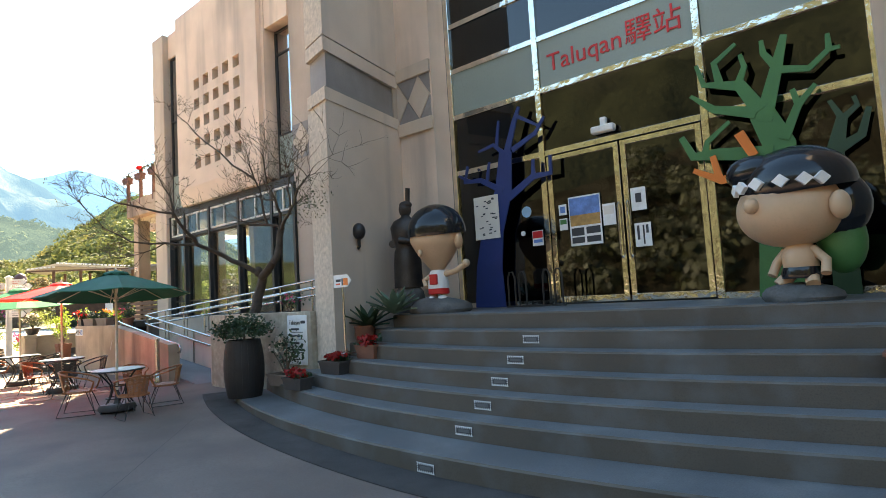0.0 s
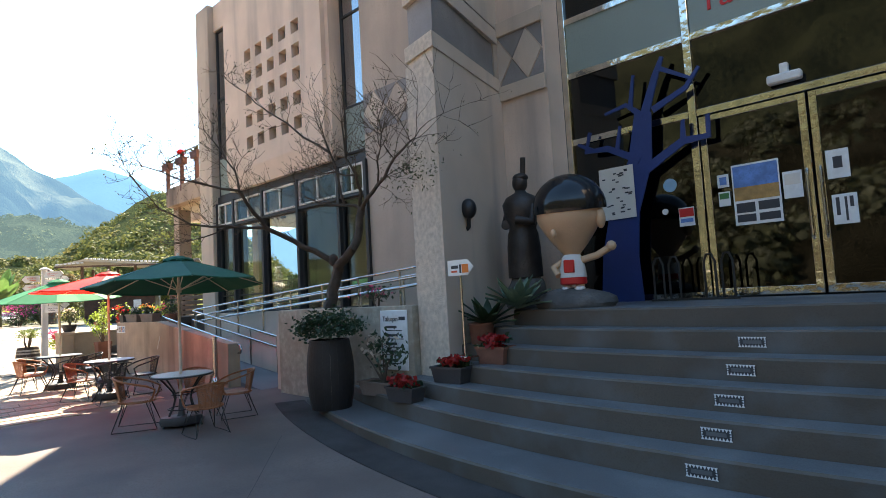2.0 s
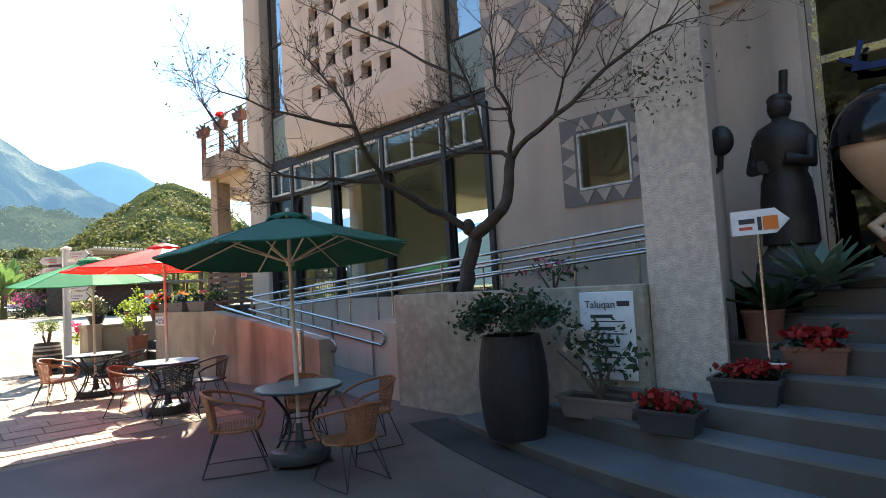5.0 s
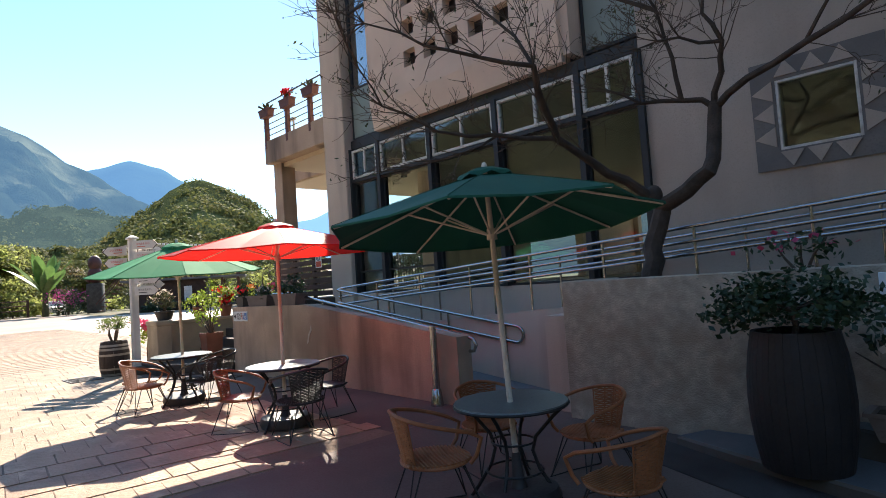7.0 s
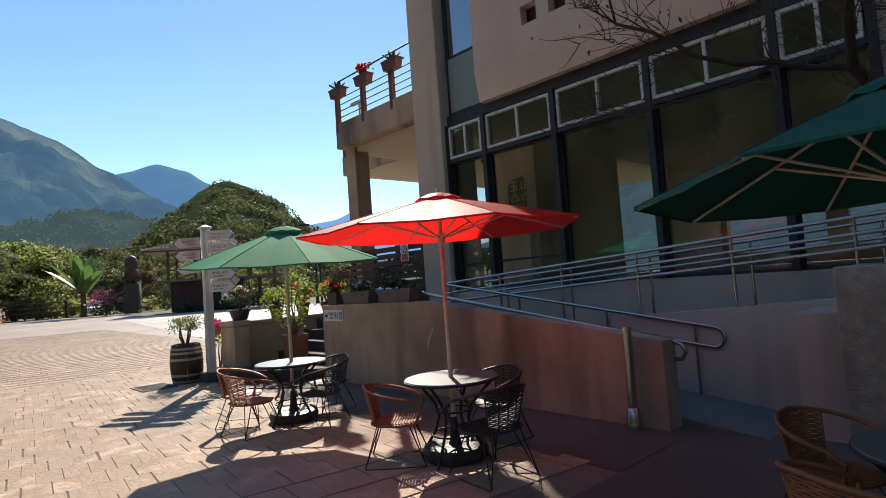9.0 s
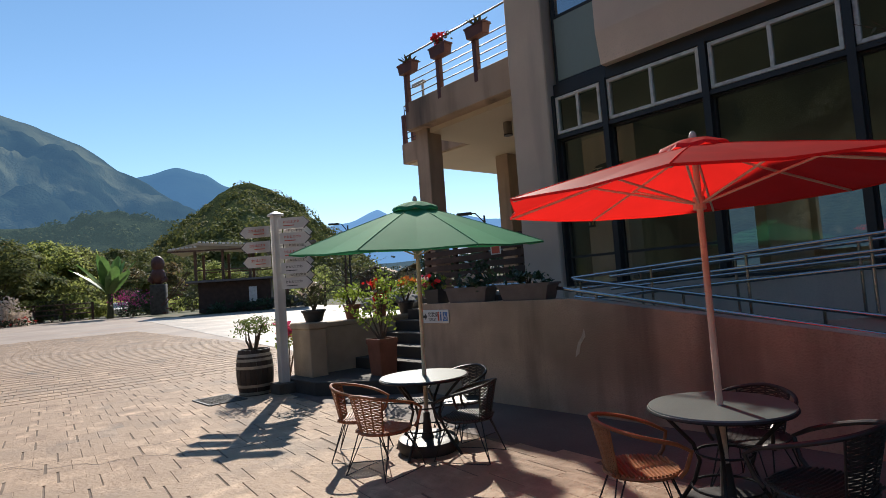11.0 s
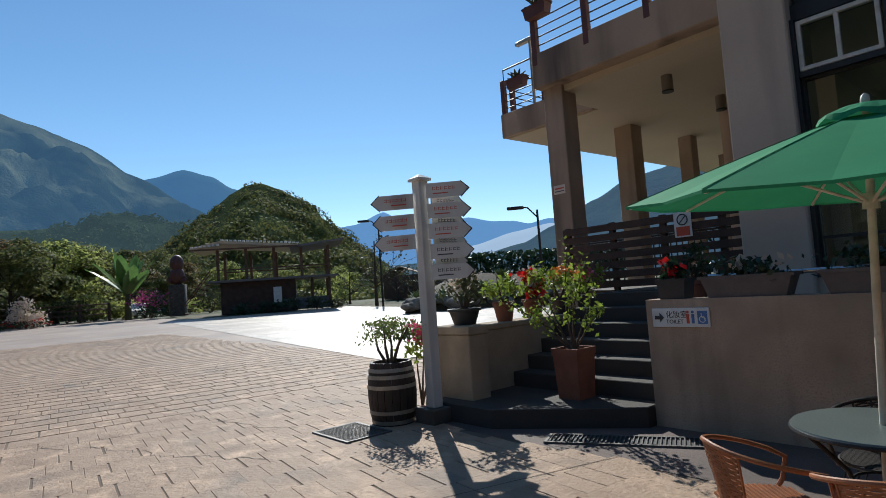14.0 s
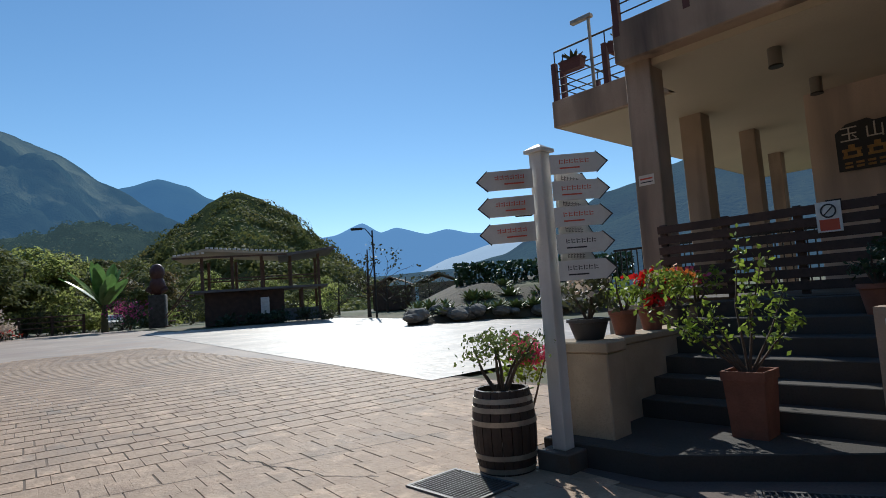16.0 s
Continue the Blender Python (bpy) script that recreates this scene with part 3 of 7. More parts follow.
# planter wall
M_PLANTER = mat("planter_concrete", (0.44, 0.375, 0.29), 0.88, scale=9, fine=75, vary=0.26, second=(0.36, 0.29, 0.215), stain=(0.2, 0.165, 0.13), stain_scale=1.2, streak=True, bump=0.9)
structure("wall_planter", boxes(((-11.82, 6.02, -0.4), (-8.32, 6.2, 1.34)), ((-11.82, 6.2, -0.4), (-11.62, 6.95, 1.34)), bevel=0.01), M_PLANTER, "weathered brown concrete planter wall")
M_SOIL = mat("planter_soil", (0.06, 0.045, 0.03), 0.95, spec=0.05, scale=6, fine=50, vary=0.4, bump=0.8)
structure("planter_soil", boxes(((-11.62, 6.2, 0.5), (-8.4, 6.95, 1.26))), M_SOIL, "dark soil in the raised planter", category="soil")

# ---- terrace, stair and balcony ----
M_PIER = mat("weathered_tan_concrete", (0.44, 0.34, 0.235), 0.85, scale=2.2, fine=70, vary=0.2, stain=(0.22, 0.165, 0.115), stain_scale=1.6, streak=True, bump=0.5)
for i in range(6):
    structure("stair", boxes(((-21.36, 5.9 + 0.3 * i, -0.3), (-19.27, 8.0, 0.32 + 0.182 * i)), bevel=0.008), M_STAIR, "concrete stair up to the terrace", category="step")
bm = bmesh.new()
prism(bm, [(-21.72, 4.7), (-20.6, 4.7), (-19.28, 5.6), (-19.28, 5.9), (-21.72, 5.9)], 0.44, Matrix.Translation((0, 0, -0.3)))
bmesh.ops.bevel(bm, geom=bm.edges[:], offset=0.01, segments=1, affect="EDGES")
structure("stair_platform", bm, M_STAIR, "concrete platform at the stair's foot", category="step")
structure("terrace", boxes(((-22.75, 8.6, -0.3), (-21.1, 22, 1.24)), ((-21.1, 7.7, -0.3), (-19.1, 22, 1.24))), M_STEP, "raised concrete terrace", category="terrace")
structure("wall_stair", boxes(((-21.72, 4.92, -0.3), (-21.1, 5.22, 0.9)), ((-21.74, 4.9, 0.9), (-21.08, 5.24, 1.0)), bevel=0.012), M_PIER, "weathered tan concrete gate pier at the stair")
structure("wall_stair_side", boxes(((-21.7, 5.22, -0.3), (-21.36, 8.6, 0.9)), ((-21.72, 5.24, 0.9), (-21.34, 8.6, 0.97)), bevel=0.012), M_PIER, "low weathered concrete wall beside the stair")
for x, y, r in ((-22.46, 8.88, 0.21), (-23.12, 12.2, 0.22), (-22.9, 14.6, 0.17), (-23.4, 18.0, 0.16)):
    structure("wall_column_terrace", boxes(((x - r, y - r, 1.2), (x + r, y + r, 5.0)), bevel=0.015), M_BALC, "square concrete terrace column", category="column")
structure("wall_cart", boxes(((-21.3, 12.8, 1.2), (-19.1, 13.1, 4.95))), M_PINK, "pale wall at the back of the terrace")
structure("balcony", boxes(((-22.7, 8.45, 4.95), (-19.2, 22, 5.58)), ((-25.2, 10.24, 4.86), (-22.7, 22, 5.42)), bevel=0.015), M_BALC, "stained concrete balcony over the terrace", category="balcony")
structure("ceiling_terrace", boxes(((-22.62, 8.75, 4.84), (-19.25, 21.8, 4.948)), ((-25.1, 10.34, 4.84), (-22.62, 21.8, 4.858))), M_SOFFIT, "cream boarded soffit under the balcony")


# ---- materials of the things ----
# same green cloth twice: darker copy for shade, lighter copy for sun
M_CLOTH_SHADED = mat("shaded_green_canvas", (0.01, 0.105, 0.062), 0.7, spec=0.3, vary=0.1, scale=3, fine=150, bump=0.1, bump_dist=0.002, translucent=0.03)
M_CLOTH_SUNLIT = mat("sunlit_green_canvas", (0.055, 0.31, 0.14), 0.75, spec=0.1, vary=0.08, scale=3, fine=150, bump=0.1, bump_dist=0.002, translucent=0.16)
M_CLOTH_RED = mat("red_canvas", (0.8, 0.02, 0.015), 0.52, spec=0.9, vary=0.08, scale=3, fine=150, bump=0.1, bump_dist=0.002, translucent=0.66)
M_POLE = mat("pale_wood_pole", (0.7, 0.61, 0.5), 0.5, vary=0.15, scale=8, bump=0.05)
M_RATTAN = mat("orange_rattan", (0.33, 0.115, 0.04), 0.5, vary=0.25, scale=12, fine=120, bump=0.3, bump_dist=0.003)
M_RATTAN_BLACK = mat("black_rattan", (0.035, 0.03, 0.028), 0.45, vary=0.3, scale=12, fine=120, bump=0.3, bump_dist=0.003)
M_TABLEGLASS = mat("frosted_table_glass", (0.11, 0.135, 0.13), 0.33, spec=0.9, vary=0.12, scale=3, fine=120, bump=0.08, bump_dist=0.002)
M_IRON = mat("dark_iron", (0.03, 0.028, 0.027), 0.5, 0.3, vary=0.3, bump=0.1)
M_TERRA = mat("terracotta", (0.23, 0.09, 0.055), 0.8, vary=0.2, scale=5, fine=50, bump=0.2, stain=(0.25, 0.1, 0.06), stain_scale=5)
M_PLASTIC = mat("dark_plastic", (0.05, 0.045, 0.045), 0.5, vary=0.2, bump=0.05)
M_BARREL = mat("barrel_oak", (0.065, 0.042, 0.03), 0.6, vary=0.4, scale=7, fine=40, bump=0.3, each=0.35)
M_HOOP = mat("galvanised_hoop", (0.42, 0.38, 0.32), 0.45, 0.7, vary=0.2, scale=8, bump=0.1)
M_BARK = mat("tree_bark", (0.075, 0.055, 0.042), 0.9, vary=0.35, scale=8, fine=60, bump=0.7)
M_TWIG = mat("twigs", (0.1, 0.07, 0.05), 0.9, vary=0.3, scale=8, bump=0.2)
M_LEAF = mat("bright_leaves", (0.3, 0.4, 0.06), 0.5, vary=0.3, scale=6, bump=0, island=0.4, translucent=0.55)
M_LEAF_MID = mat("olive_green_leaves", (0.17, 0.22, 0.06), 0.5, vary=0.3, scale=6, bump=0, island=0.4, translucent=0.45)
M_LEAF_DARK = mat("dark_leaves", (0.035, 0.075, 0.03), 0.45, vary=0.3, scale=6, bump=0, island=0.4, translucent=0.2)
M_LEAF_DRY = mat("olive_leaves", (0.1, 0.11, 0.05), 0.6, vary=0.3, scale=6, bump=0, island=0.4, translucent=0.25)
M_RED = mat("red_petals", (0.75, 0.02, 0.02), 0.55, vary=0.2, scale=20, bump=0, island=0.3, translucent=0.35)
M_PINKP = mat("pink_petals", (0.8, 0.1, 0.22), 0.55, vary=0.2, scale=20, bump=0, island=0.3, translucent=0.35)
M_CREAM = mat("cream_petals", (0.75, 0.62, 0.5), 0.55, vary=0.15, scale=20, bump=0, island=0.2, translucent=0.3)
M_ORANGEP = mat("orange_petals", (0.8, 0.25, 0.05), 0.55, vary=0.2, scale=20, bump=0, island=0.3, translucent=0.35)
M_SIGN = mat("sign_white", (0.78, 0.78, 0.76), 0.45, vary=0.05, scale=6, bump=0.02, stain=(0.6, 0.59, 0.56), stain_scale=5)
M_SIGNPOST = mat("signpost_white_paint", (0.7, 0.69, 0.66), 0.55, vary=0.08, scale=4, bump=0.1, stain=(0.45, 0.43, 0.4), stain_scale=3, streak=True)
M_INK = mat("dark_print", (0.04, 0.04, 0.045), 0.6, vary=0.1, bump=0)
M_INKRED = mat("red_print", (0.6, 0.1, 0.05), 0.6, vary=0.1, bump=0)
M_LETTER = mat("red_letters", (0.62, 0.02, 0.02), 0.4, vary=0.08, bump=0.02)
M_BLUETREE = mat("cobalt_blue_board", (0.01, 0.035, 0.16), 0.5, vary=0.12, scale=2, bump=0.05)
M_GREENTREE = mat("green_board", (0.04, 0.17, 0.05), 0.5, vary=0.12, scale=2, bump=0.05)
M_ORANGE = mat("orange_board", (0.8, 0.2, 0.03), 0.5, vary=0.08, bump=0.03)
M_SKIN = mat("statue_tan_paint", (0.62, 0.4, 0.25), 0.4, vary=0.08, scale=3, bump=0.03)
M_HAIR = mat("statue_black_gloss", (0.01, 0.011, 0.014), 0.16, vary=0.1, bump=0.02)
M_BRONZE = mat("dark_bronze", (0.06, 0.05, 0.045), 0.5, 0.5, vary=0.3, scale=5, bump=0.3)
M_ROCK = mat("dark_rock", (0.1, 0.095, 0.09), 0.9, vary=0.35, scale=4, fine=30, bump=0.8)
M_CLOTHWHITE = mat("statue_white_paint", (0.75, 0.73, 0.7), 0.5, vary=0.06, bump=0.02)
M_PAPER = mat("pinned_paper", (0.72, 0.66, 0.58), 0.8, vary=0.06, scale=4, bump=0.02)
M_BLUEP = mat("blue_print", (0.1, 0.22, 0.5), 0.5, vary=0.3, scale=8, bump=0)
M_OCHRE = mat("ochre_print", (0.45, 0.25, 0.08), 0.5, vary=0.3, scale=8, bump=0)
M_AGAVE = mat("agave_leaf", (0.12, 0.19, 0.13), 0.5, vary=0.25, scale=6, bump=0.1)
M_PAV = mat("brown_timber", (0.13, 0.075, 0.05), 0.7, scale=3, vary=0.3, bump=0.1)
RNG = random.Random(11)


def sheet_text(name, body, size, m, material, parent, extrude=0.004):
    """Lettering in the built-in font, as a mesh."""
    cu = bpy.data.curves.new(name, "FONT")
    cu.body, cu.size, cu.extrude = body, size, extrude
    tmp = new(name + "_tmp", cu)
    me = bpy.data.meshes.new_from_object(tmp.evaluated_get(bpy.context.evaluated_depsgraph_get()))
    bpy.data.objects.remove(tmp)
    bpy.data.curves.remove(cu)
    me.name = name
    me.materials.clear()
    me.materials.append(material)
    ob = new(name, me)
    ob.parent = parent
    ob.matrix_local = m
    return ob


FACE_S = Matrix(((1, 0, 0, 0), (0, 0, -1, 0), (0, 1, 0, 0), (0, 0, 0, 1)))   # lettering that faces -y


# ---- patio umbrellas ----
def umbrella(at, cloth, cloth_word, turn, top=2.28, edge=1.91, R=1.2, lean=(0, 0)):
    th = thing("patio_umbrella", cloth_word, "umbrella", at, turn, "umbrellas over the cafe tables")
    th.matrix_world = pose(*at, lean[0], lean[1], 0) @ pose(0, 0, 0, 0, 0, turn)
    part("pole", made(cyl, (0, 0, 0.08), (0, 0, top + 0.02), 0.021, 0.019, 14), M_POLE, th, smooth=True)
    bm = bmesh.new()
    n, rings = 32, 7
    g = []
    for k in range(rings + 1):
        f = 0.12 + 0.88 * k / rings
        row = []
        for j in range(n):
            a = 2 * math.pi * j / n
            h = (j % 4) / 4.0
            mid = 1 - abs(2 * h - 1)
            seg = math.cos(math.pi / 8) / math.cos((a % (math.pi / 4)) - math.pi / 8)
            r = R * f * seg * (1 - 0.025 * mid * f)
            row.append(bm.verts.new((r * math.cos(a), r * math.sin(a), top - (top - edge) * f ** 1.08 - 0.014 * mid * f)))
        g.append(row)
    for p, q in zip(g, g[1:]):
        for j in range(n):
            bm.faces.new((p[j], p[(j + 1) % n], q[(j + 1) % n], q[j]))
    hem = [bm.verts.new(v.co + Vector((0, 0, -0.014))) for v in g[-1]]
    for j in range(n):
        bm.faces.new((g[-1][j], g[-1][(j + 1) % n], hem[(j + 1) % n], hem[j]))
    canopy = part("canopy", bm, cloth, th)
    bm = bmesh.new()
    n = 32
    rows = [[bm.verts.new((r * math.cos(2 * math.pi * j / n), r * math.sin(2 * math.pi * j / n), top + z + w * (0.5 + 0.5 * math.cos(8 * 2 * math.pi * j / n)))) for j in range(n)] for r, z, w in ((0.215, -0.035, -0.028), (0.2, -0.012, -0.012), (0.11, 0.022, 0.0), (0.02, 0.04, 0.0))]
    for p, q in zip(rows, rows[1:]):
        for j in range(n):
            bm.faces.new((p[j], p[(j + 1) % n], q[(j + 1) % n], q[j]))
    bm.faces.new(rows[-1])
    part("vent", bm, cloth, canopy)
    for j in range(8):
        a = 2 * math.pi * j / 8
        part("seam", made(tube, [(R * f * math.cos(a), R * f * math.sin(a), top - (top - edge) * f ** 1.08 + 0.003) for f in (0.13, 0.35, 0.6, 0.8, 1.0)], 0.0025, 4), cloth, canopy)
    bm = bmesh.new()
    lathe(bm, [(0.022, top + 0.035), (0.022, top + 0.055), (0.017, top + 0.075), (0.006, top + 0.085)], 10)
    part("finial", bm, M_POLE, th, smooth=True)
    part("hub", made(cyl, (0, 0, edge - 0.1), (0, 0, edge - 0.02), 0.04, 0.034, 12), M_POLE, th)
    for j in range(8):
        a = 2 * math.pi * j / 8
        u = Vector((math.cos(a), math.sin(a), 0))
        rib = part("rib", made(tube, [u * 0.03 + Vector((0, 0, top - 0.03)), u * R * 0.5 + Vector((0, 0, top - (top - edge) * 0.46 - 0.035)), u * R * 0.985 + Vector((0, 0, edge - 0.01))], 0.009, 6), M_POLE, th)
        part("strut", made(tube, [u * 0.035 + Vector((0, 0, edge - 0.06)), u * R * 0.52 + Vector((0, 0, top - (top - edge) * 0.48 - 0.03))], 0.008, 6), M_POLE, rib)
    bm = bmesh.new()
    lathe(bm, [(0.2, 0.0), (0.27, 0.015), (0.29, 0.07), (0.27, 0.125), (0.2, 0.14), (0.1, 0.12), (0.06, 0.125), (0.045, 0.17), (0.03, 0.34), (0.028, 0.36)], 28)
    part("base", bm, M_PLASTIC, th, "round black weighted base", smooth=True)
    return th


# ---- tables and chairs ----
def table(at):
    th = thing("patio_table", "round glass cafe table on curved iron legs", "table", at, 20, "cafe tables")
    bm = bmesh.new()
    lathe(bm, [(0.03, 0.682), (0.395, 0.682), (0.41, 0.69), (0.405, 0.702), (0.03, 0.702)], 40)
    part("tabletop", bm, M_TABLEGLASS, th, "frosted round glass top", smooth=True)
    part("rim", made(tube, [(0.407 * math.cos(a), 0.407 * math.sin(a), 0.684) for a in [2 * math.pi * i / 40 for i in range(40)]], 0.011, 6, True), M_IRON, th)
    for j in range(4):
        a = math.pi / 2 * j
        u = Vector((math.cos(a), math.sin(a), 0))
        part("leg", made(tube, [u * r + Vector((0, 0, z)) for r, z in ((0.38, 0.675), (0.3, 0.6), (0.17, 0.46), (0.14, 0.36), (0.18, 0.24), (0.29, 0.08), (0.35, 0.0))], 0.013, 8), M_IRON, th, smooth=True)
    for r, z in ((0.155, 0.42), (0.2, 0.22)):
        part("ring", made(tube, [(r * math.cos(a), r * math.sin(a), z) for a in [2 * math.pi * i / 24 for i in range(24)]], 0.008, 6, True), M_IRON, th)
    return th


def chair(at, rz, weave, word):
    """A rattan barrel chair; it faces local +y."""
    th = thing("patio_chair", "%s rattan barrel chair with thin iron legs" % word, "chair", at, rz, "chairs round the cafe tables")

    def rim(a):
        t = abs(a) / 120.0
        z = 0.79 - 0.15 * t ** 1.4
        r = 0.325 + 0.02 * math.cos(radians(a))
        return Vector((r * math.sin(radians(a)), -r * math.cos(radians(a)) + 0.03, z))
    pts = [rim(a) for a in range(-120, 121, 10)]
    s0, s1 = Vector((-0.235, 0.2, 0.41)), Vector((0.235, 0.2, 0.41))
    k0, k1 = (s0 * 0.45 + pts[0] * 0.55 + Vector((-0.01, 0.09, 0.05))), (s1 * 0.45 + pts[-1] * 0.55 + Vector((0.01, 0.09, 0.05)))
    part("hoop", made(tube, [s0, s0 * 0.7 + k0 * 0.3 + Vector((0, 0.02, 0)), k0] + pts + [k1, s1 * 0.7 + k1 * 0.3 + Vector((0, 0.02, 0)), s1], 0.0155, 8), weave, th, smooth=True)

    def low(a):
        return Vector((0.25 * math.sin(radians(a)), -0.235 * math.cos(radians(a)), 0.42))
    span = range(-36, 37, 9)
    for k in range(21):
        f = (k + 0.4) / 21
        ripple = 0.004 * (1 if k % 2 else -1)
        part("back_strand", made(tube, [(low(a) * (1 - f) + rim(a) * f) * (1 + ripple * (1 if i % 2 else -1)) for i, a in enumerate(span)], 0.0085, 4), weave, th)
    for a in (-38, -18, 0, 18, 38):
        part("back_stake", made(tube, [low(a), rim(a)], 0.008, 5), weave, th)
    for k in range(17):
        y = -0.225 + 0.0285 * k
        w = 0.262 * math.sqrt(max(0.12, 1 - (y / 0.29) ** 2))
        part("seat_strand", made(tube, [(-w, y, 0.425), (0, y, 0.414), (w, y, 0.425)], 0.0125, 5), weave, th)
    part("seat_frame", made(tube, [(0.268 * math.cos(a), 0.255 * math.sin(a) + 0.005, 0.412) for a in [2 * math.pi * i / 24 for i in range(24)]], 0.013, 6, True), weave, th)
    for sx in (-1, 1):
        for y0, y1 in ((0.15, 0.3), (-0.15, -0.3)):
            bm = bmesh.new()
            tube(bm, [(sx * 0.2, y0, 0.405), (sx * 0.25, y1, 0.02), (sx * 0.265, y1, 0.008)], 0.0065, 6)
            tube(bm, [(sx * 0.1, y0 * 1.2, 0.405), (sx * 0.25, y1, 0.02)], 0.0055, 6)
            part("leg", bm, M_IRON, th)
        part("runner", made(tube, [(sx * 0.262, 0.3, 0.008), (sx * 0.28, 0.0, 0.008), (sx * 0.262, -0.3, 0.008)], 0.0065, 6), M_IRON, th)
    return th


TABLES = [((-10.89, 3.88), M_CLOTH_SHADED, "shaded green canvas patio umbrella on a pale pole, open and leaning", 30, 2.37, 1.97, 1.22, (-10.81, 3.82), (-1.7, -4.1)),
          ((-14.265, 3.98), M_CLOTH_RED, "sunlit red canvas patio umbrella on a pale pole, open", 20, 2.29, 1.985, 1.25, (-14.265, 3.98), (0, 0)),
          ((-16.93, 3.85), M_CLOTH_SUNLIT, "sunlit pale green canvas patio umbrella, open and leaning", 29, 2.29, 1.89, 1.18, (-16.97, 3.88), (1.5, 3.2))]
for (x, y), cloth, word, turn, top, edge, R, foot, lean in TABLES:
    umbrella((*foot, gz(x)), cloth, word, turn, top, edge, R, lean)
    table((x, y, gz(x)))
SEATS = [(0, -11.16, 3.36, 0), (0, -10.0, 3.79, 0), (0, -11.5, 4.32, 0), (0, -10.68, 4.58, 0),
         (1, -14.62, 3.62, 0), (1, -13.72, 3.86, 1), (1, -14.34, 4.6, 1),
         (2, -16.8, 3.28, 0), (2, -17.36, 3.42, 0), (2, -16.5, 3.98, 1), (2, -17.08, 4.44, 1)]
first = {}
for t, x, y, black in SEATS:
    tx, ty = TABLES[t][0]
    rz = math.degrees(math.atan2(ty - y, tx - x)) - 90 + RNG.uniform(-14, 14)
    if black in first:
        copy_thing(first[black], pose(x, y, gz(x), 0, 0, rz) @ Matrix.Scale(0.92, 4))
    else:
        first[black] = chair((x, y, gz(x)), rz, M_RATTAN_BLACK if black else M_RATTAN, "black" if black else "orange-brown")
        first[black].scale = (0.92, 0.92, 0.92)

# ---- ramp rails ----
def railing(label, lines, posts, r=0.022):
    th = thing("handrail", label, "handrail")
    for pts in lines:
        part("rail", made(tube, pts, r, 10), M_STEEL, th, smooth=True)
    for p, q in posts:
        part("post", made(cyl, p, q, 0.017, n=10), M_STEEL, th, smooth=True)


def hook(x, y, z0, z1):
    """The rounded end that joins two rails."""
    c, h = (z0 + z1) / 2, (z0 - z1) / 2
    return [(x + h * math.sin(a), y, c + h * math.cos(a)) for a in [math.pi * i / 8 for i in range(9)]]


def along(f, x):
    """Height on a chain of (x, z) pairs."""
    for (a, za), (b, zb) in zip(f, f[1:]):
        if a <= x <= b:
            return za + (zb - za) * (x - a) / (b - a)
    return f[-1][1]


OUT = [(-18.7, 1.4), (-17.4, 1.4), (-13.2, 0.72)]
railing("polished steel handrail on the ramp wall", [[(x, 5.94, z) for x, z in OUT] + [(-13.1, 5.94, 0.69), (-13.06, 5.94, 0.62), (-13.1, 5.94, 0.55), (-13.24, 5.94, 0.54)]],
        [((x, 5.94, along([(-19.27, 1.2), (-16.6, 1.2), (-15.2, 1.02), (-13.1, 0.73)], x) - 0.02), (x, 5.94, along(OUT, x))) for x in (-18.6, -17.6, -16.4, -15.2, -14.1, -13.35)])
MID = [(-17.4, 1.4), (-13.26, 0.76)]
railing("polished steel double handrail with looped ends along the lower ramp", [[(x, 6.93, z) for x, z in MID] + hook(-13.2, 6.93, 0.75, 0.53) + [(-17.4, 6.93, 1.17)]],
        [((x, 6.93, 0.5 - 0.124 * (x + 17.4) - 0.1), (x, 6.93, along(MID, x))) for x in (-17.3, -15.9, -14.5, -13.4)])
UP = [(-17.5, 1.42), (-8.36, 2.0)]
railing("polished steel three-bar handrail beside the upper ramp", [[(x, 7.03, z - d) for x, z in UP] for d in (0.0, 0.16, 0.3)],
        [((x, 7.03, along([(-17.5, 0.62), (-8.3, 1.3)], x) - 0.02), (x, 7.03, along(UP, x))) for x in [-17.45 + 1.12 * i for i in range(9)]])
railing("polished steel wall-side handrail of the upper ramp", [[(x, 7.95, z - d) for x, z in UP] for d in (0.02, 0.2)],
        [((x, 7.95, along([(-17.5, 0.5), (-8.3, 1.2)], x) - 0.02), (x, 7.95, along(UP, x))) for x in [-17.0 + 1.3 * i for i in range(7)]])

th = thing("bollard", "polished steel bollard with a flared foot", "bollard", (-13.48, 5.615, gz(-13.5)))
bm = bmesh.new()
lathe(bm, [(0.046, 0.2), (0.044, 0.94), (0.05, 0.945), (0.05, 0.985), (0.01, 0.99)], 20)
part("post", bm, M_STEEL, th, smooth=True)
bm = bmesh.new()
lathe(bm, [(0.082, 0), (0.082, 0.015), (0.058, 0.2), (0.046, 0.215)], 20)
part("foot", bm, M_STEEL, th, smooth=True)


# ---- plants and pots ----
def bush_points(c, rx, ry, rz, n, rng=RNG, clumps=7):
    """Leaf places in uneven clumps round c."""
    cs = [(Vector(c) + Vector((rng.uniform(-rx, rx), rng.uniform(-ry, ry), rng.uniform(-rz, rz))) * 0.7, rng.uniform(0.35, 0.6)) for _ in range(clumps)]
    out = []
    for i in range(n):
        p, s = cs[i % clumps]
        out.append(p + Vector((rng.gauss(0, rx), rng.gauss(0, ry), rng.gauss(0, rz))) * 0.5 * s)
    return out


